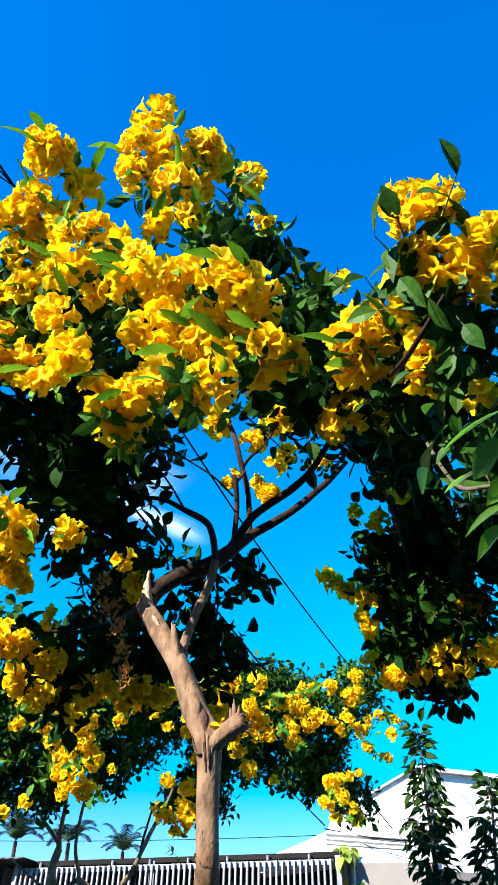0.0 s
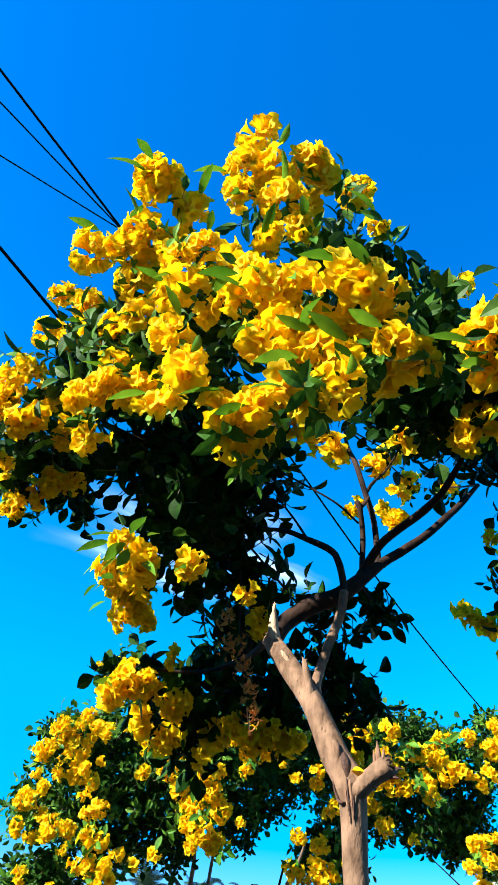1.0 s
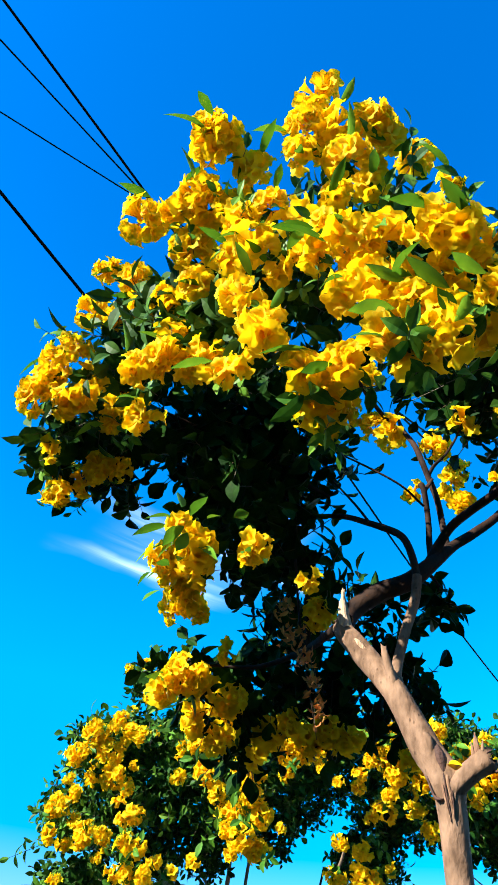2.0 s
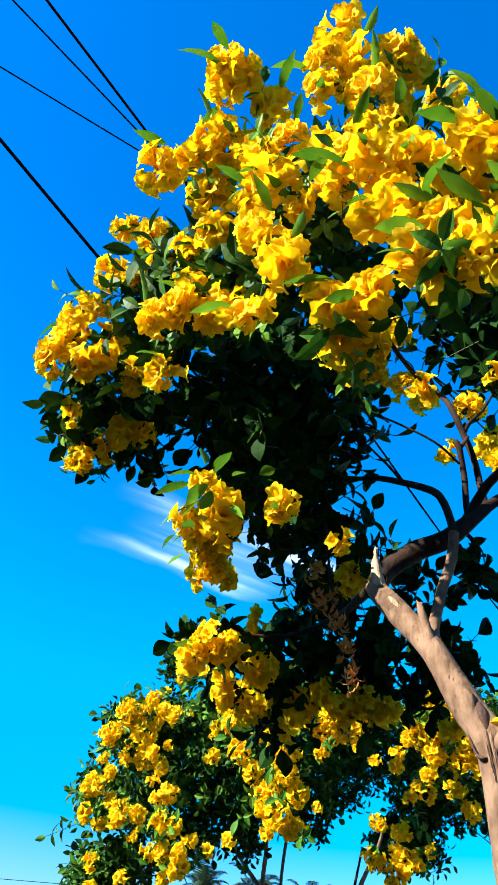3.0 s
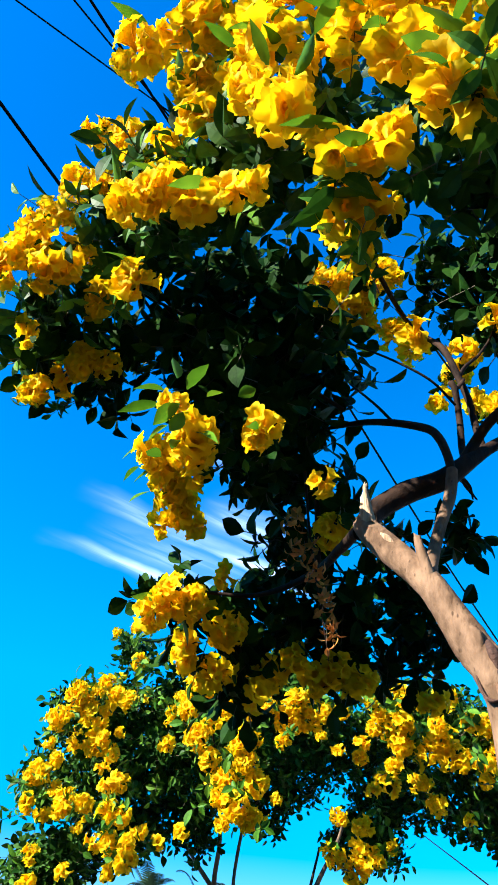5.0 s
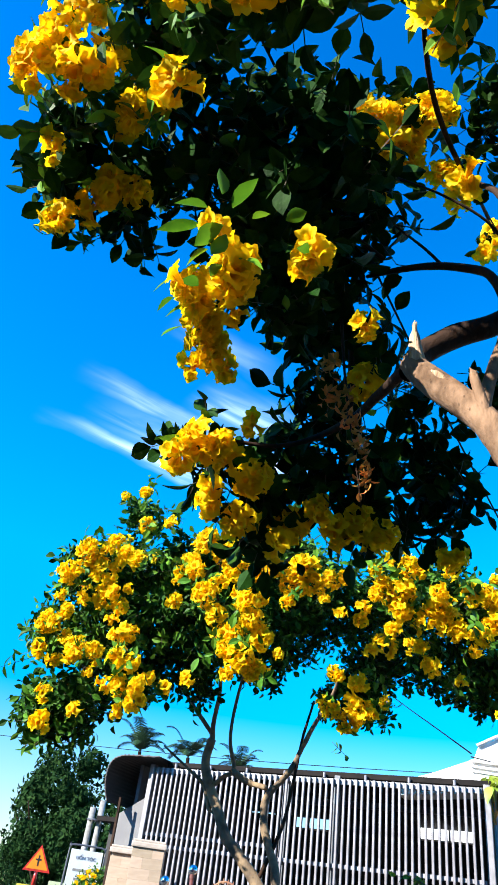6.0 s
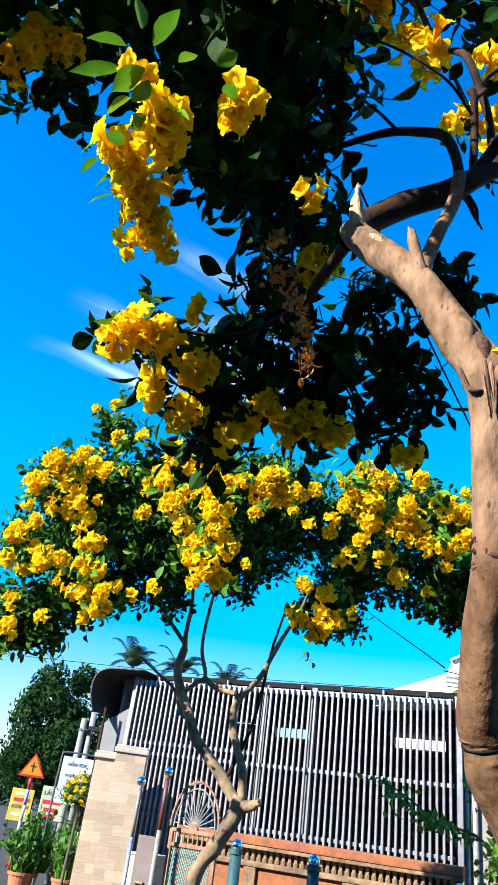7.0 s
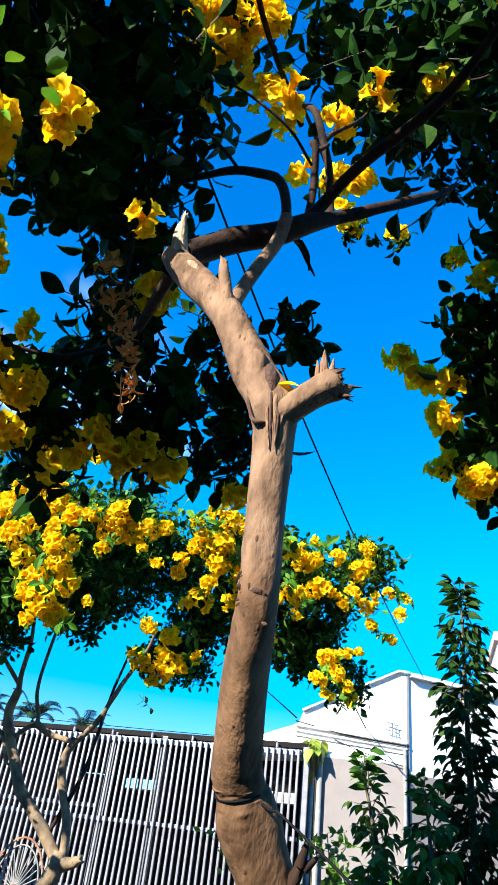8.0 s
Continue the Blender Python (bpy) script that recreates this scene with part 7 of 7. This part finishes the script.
spots += leaf_spots(MASS_NEAR, (-0.95, 1.8, 2.7), rnd, density=42, drop=0.6, shell=0.1)
spots += leaf_spots(MASS_HANG[4:], (-0.95, 1.8, 2.7), rnd, density=36, drop=0.6, shell=0.1)
spots += leaf_spots([(x, y, z, r * 0.8) for x, y, z, r in MASS_RIGHT[:3]] + MASS_RIGHT[3:8], (-0.1, 1.5, 2.6), rnd, density=46, drop=0.5, shell=0.1)
spots += [(p, o_, a, s * 0.85) for p, o_, a, s in leaf_spots(MASS_RIGHT[8:], (-0.2, 2.1, 2.7), rnd, density=95, drop=0.5, shell=0.1)]
# outer leaves get the half-lit green, inner ones the shaded copy
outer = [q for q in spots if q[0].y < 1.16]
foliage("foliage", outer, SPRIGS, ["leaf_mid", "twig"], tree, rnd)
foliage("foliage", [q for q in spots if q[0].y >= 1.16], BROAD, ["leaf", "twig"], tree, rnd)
DRY = [(-1.00, 1.60, 2.545, 0.022), (-0.99, 1.62, 2.49, 0.024), (-0.97, 1.64, 2.43, 0.016), (-0.955, 1.65, 2.37, 0.014), (-0.95, 1.66, 2.32, 0.014)]
foliage("withered_leaves", [(p, o_ * 0.6 - Vector((0, 0, 1)), a, s * 0.42) for p, o_, a, s in leaf_spots(DRY, HEART, rnd, density=130)], CURLED, ["leaf_dry", "twig"], tree, rnd, "withered brown leaves hanging from a dead twig")
limb("dead_twig", [(-1.0, 1.63, 2.70, 0.004), (-0.98, 1.63, 2.50, 0.0025), (-0.95, 1.67, 2.24, 0.0005)], "bark_dark", tree, "", seg=6, steps=4)

# ---------------------------------------------------------------- the second tree
tree2 = thing("trumpet_tree", "second yellow trumpet-flower tree with a forked mottled trunk", "tree", (-2.30, 4.25, 0), group="yellow flowering trees")
limb("trunk", [(-2.33, 4.25, 0, 0.052), (-2.30, 4.22, 0.7, 0.040), (-2.20, 4.15, 1.268, 0.034), (-2.11, 4.15, 1.434, 0.033), (-2.03, 4.15, 1.58, 0.036), (-2.015, 4.15, 1.66, 0.031)], "bark2", tree2, "mottled grey-brown bark", seg=16, steps=6, rough=0.25, seed=50, warts=8)
limb("stub", [(-2.01, 4.15, 1.61, 0.034), (-1.95, 4.14, 1.622, 0.025), (-1.905, 4.13, 1.64, 0.021)], "bark2", tree2, "sawn stub", seg=14, steps=4, jag=0.015, seed=51)
for k, (r0, r1, pts) in enumerate((
    (0.045, 0.034, [(-2.04, 4.15, 1.64), (-2.15, 4.15, 1.76), (-2.278, 4.15, 1.875), (-2.34, 4.15, 1.98), (-2.41, 4.15, 2.10), (-2.46, 4.15, 2.22), (-2.44, 4.15, 2.34)]),
    (0.030, 0.014, [(-2.44, 4.15, 2.34), (-2.42, 4.1, 2.42), (-2.36, 4.0, 2.56), (-2.30, 3.8, 2.8)]),
    (0.024, 0.012, [(-2.44, 4.15, 2.36), (-2.52, 4.1, 2.46), (-2.60, 4.05, 2.56), (-2.70, 3.8, 2.75)]),
    (0.026, 0.014, [(-2.42, 4.15, 2.10), (-2.34, 4.15, 2.16), (-2.29, 4.15, 2.20), (-2.32, 4.12, 2.34), (-2.30, 4.1, 2.54), (-2.15, 3.9, 2.8)]),
    (0.020, 0.010, [(-2.33, 4.15, 1.965), (-2.365, 4.14, 1.985), (-2.40, 4.13, 2.0)]),
    (0.022, 0.010, [(-2.40, 4.15, 2.00), (-2.46, 4.15, 2.12), (-2.56, 4.14, 2.19), (-2.71, 4.12, 2.29)]),
    (0.034, 0.028, [(-2.00, 4.15, 1.64), (-2.02, 4.15, 1.78), (-2.085, 4.15, 1.93), (-2.10, 4.15, 2.05), (-2.06, 4.15, 2.13)]),
    (0.030, 0.014, [(-2.08, 4.15, 2.10), (-1.98, 4.15, 2.21), (-1.92, 4.15, 2.33), (-1.86, 4.13, 2.43), (-1.77, 4.10, 2.56), (-1.72, 4.05, 2.64)]),
    (0.034, 0.024, [(-2.30, 4.15, 2.19), (-2.20, 4.15, 2.14), (-2.10, 4.15, 2.12)]),
    (0.020, 0.012, [(-2.10, 4.15, 1.72), (-2.00, 4.15, 1.95), (-1.96, 4.15, 2.15), (-1.93, 4.15, 2.35), (-1.88, 4.15, 2.55)]),
    (0.014, 0.006, [(-2.30, 3.8, 2.8), (-2.2, 3.5, 2.9), (-2.1, 3.3, 2.95)]),
    (0.014, 0.006, [(-2.70, 3.8, 2.75), (-2.75, 3.5, 2.7), (-2.8, 3.3, 2.6)]),
)):
    n = len(pts)
    limb("branch", [(*p, (0.64 if k in (0, 6) else 0.50) * (r0 + (r1 - r0) * i / (n - 1))) for i, p in enumerate(pts)], "bark2" if k < 9 else "bark_dark", tree2, "", seg=11, steps=6, rough=0.2, seed=60 + k, warts=4)
HEART2 = (-1.85, 3.65, 2.6)
rnd = random.Random(22)
for rows in (T2LEFT, T2MID, T2RIGHT, T2FAR):
    flowers(tree2, [(x, y, z, r * 0.68) for x, y, z, r in rows], HEART2, rnd, toward=(-0.1, -0.5, 0.2))
    # many lesser heads scattered about them
    flowers(tree2, [(x + rnd.gauss(0, 0.10), y + rnd.uniform(-0.02, 0.12), z + rnd.gauss(0, 0.09), rnd.uniform(0.018, 0.034)) for x, y, z, r in rows for _ in range(rnd.choice((1, 1, 2)))], HEART2, rnd, toward=(-0.1, -0.5, 0.2))
front = []
for rows in (T2LEFT, T2MID, T2RIGHT, T2FAR):
    for x, y, z, r in rows:
        for _ in range(2):
            d = (Vector((x, y, z)) - Vector(HEART2)).normalized() + Vector((rnd.uniform(-1, 1), rnd.uniform(-1, 0.5), rnd.uniform(-1, 1))) * 0.9
            front.append((Vector((x, y, z)) + Vector((rnd.uniform(-1, 1), rnd.uniform(0.2, 1), rnd.uniform(-1, 1))) * r * 1.2, d, rnd.uniform(0, 360), rnd.uniform(0.5, 0.78)))
# front twigs painted in the sunlit leaf copy here too
single_sprigs(front, tree2, rnd, LIT_MESHES)
spots = [(p, o_, a, s * 0.74) for p, o_, a, s in leaf_spots(MASS_T2, HEART2, rnd, density=58, drop=0.3, shell=0.25) + leaf_spots(MASS_T2B, HEART2, rnd, density=60, drop=0.4)]
rnd.shuffle(spots)
# sunlit, half-lit and shaded leaf copies, mixed at random
foliage("foliage", spots[: len(spots) * 2 // 5], SPRIGS, ["leaf_sun", "twig"], tree2, rnd)
foliage("foliage", spots[len(spots) * 2 // 5 : len(spots) * 7 // 10], BROAD, ["leaf_mid", "twig"], tree2, rnd)
foliage("foliage", spots[len(spots) * 7 // 10 :], BROAD, ["leaf", "twig"], tree2, rnd)
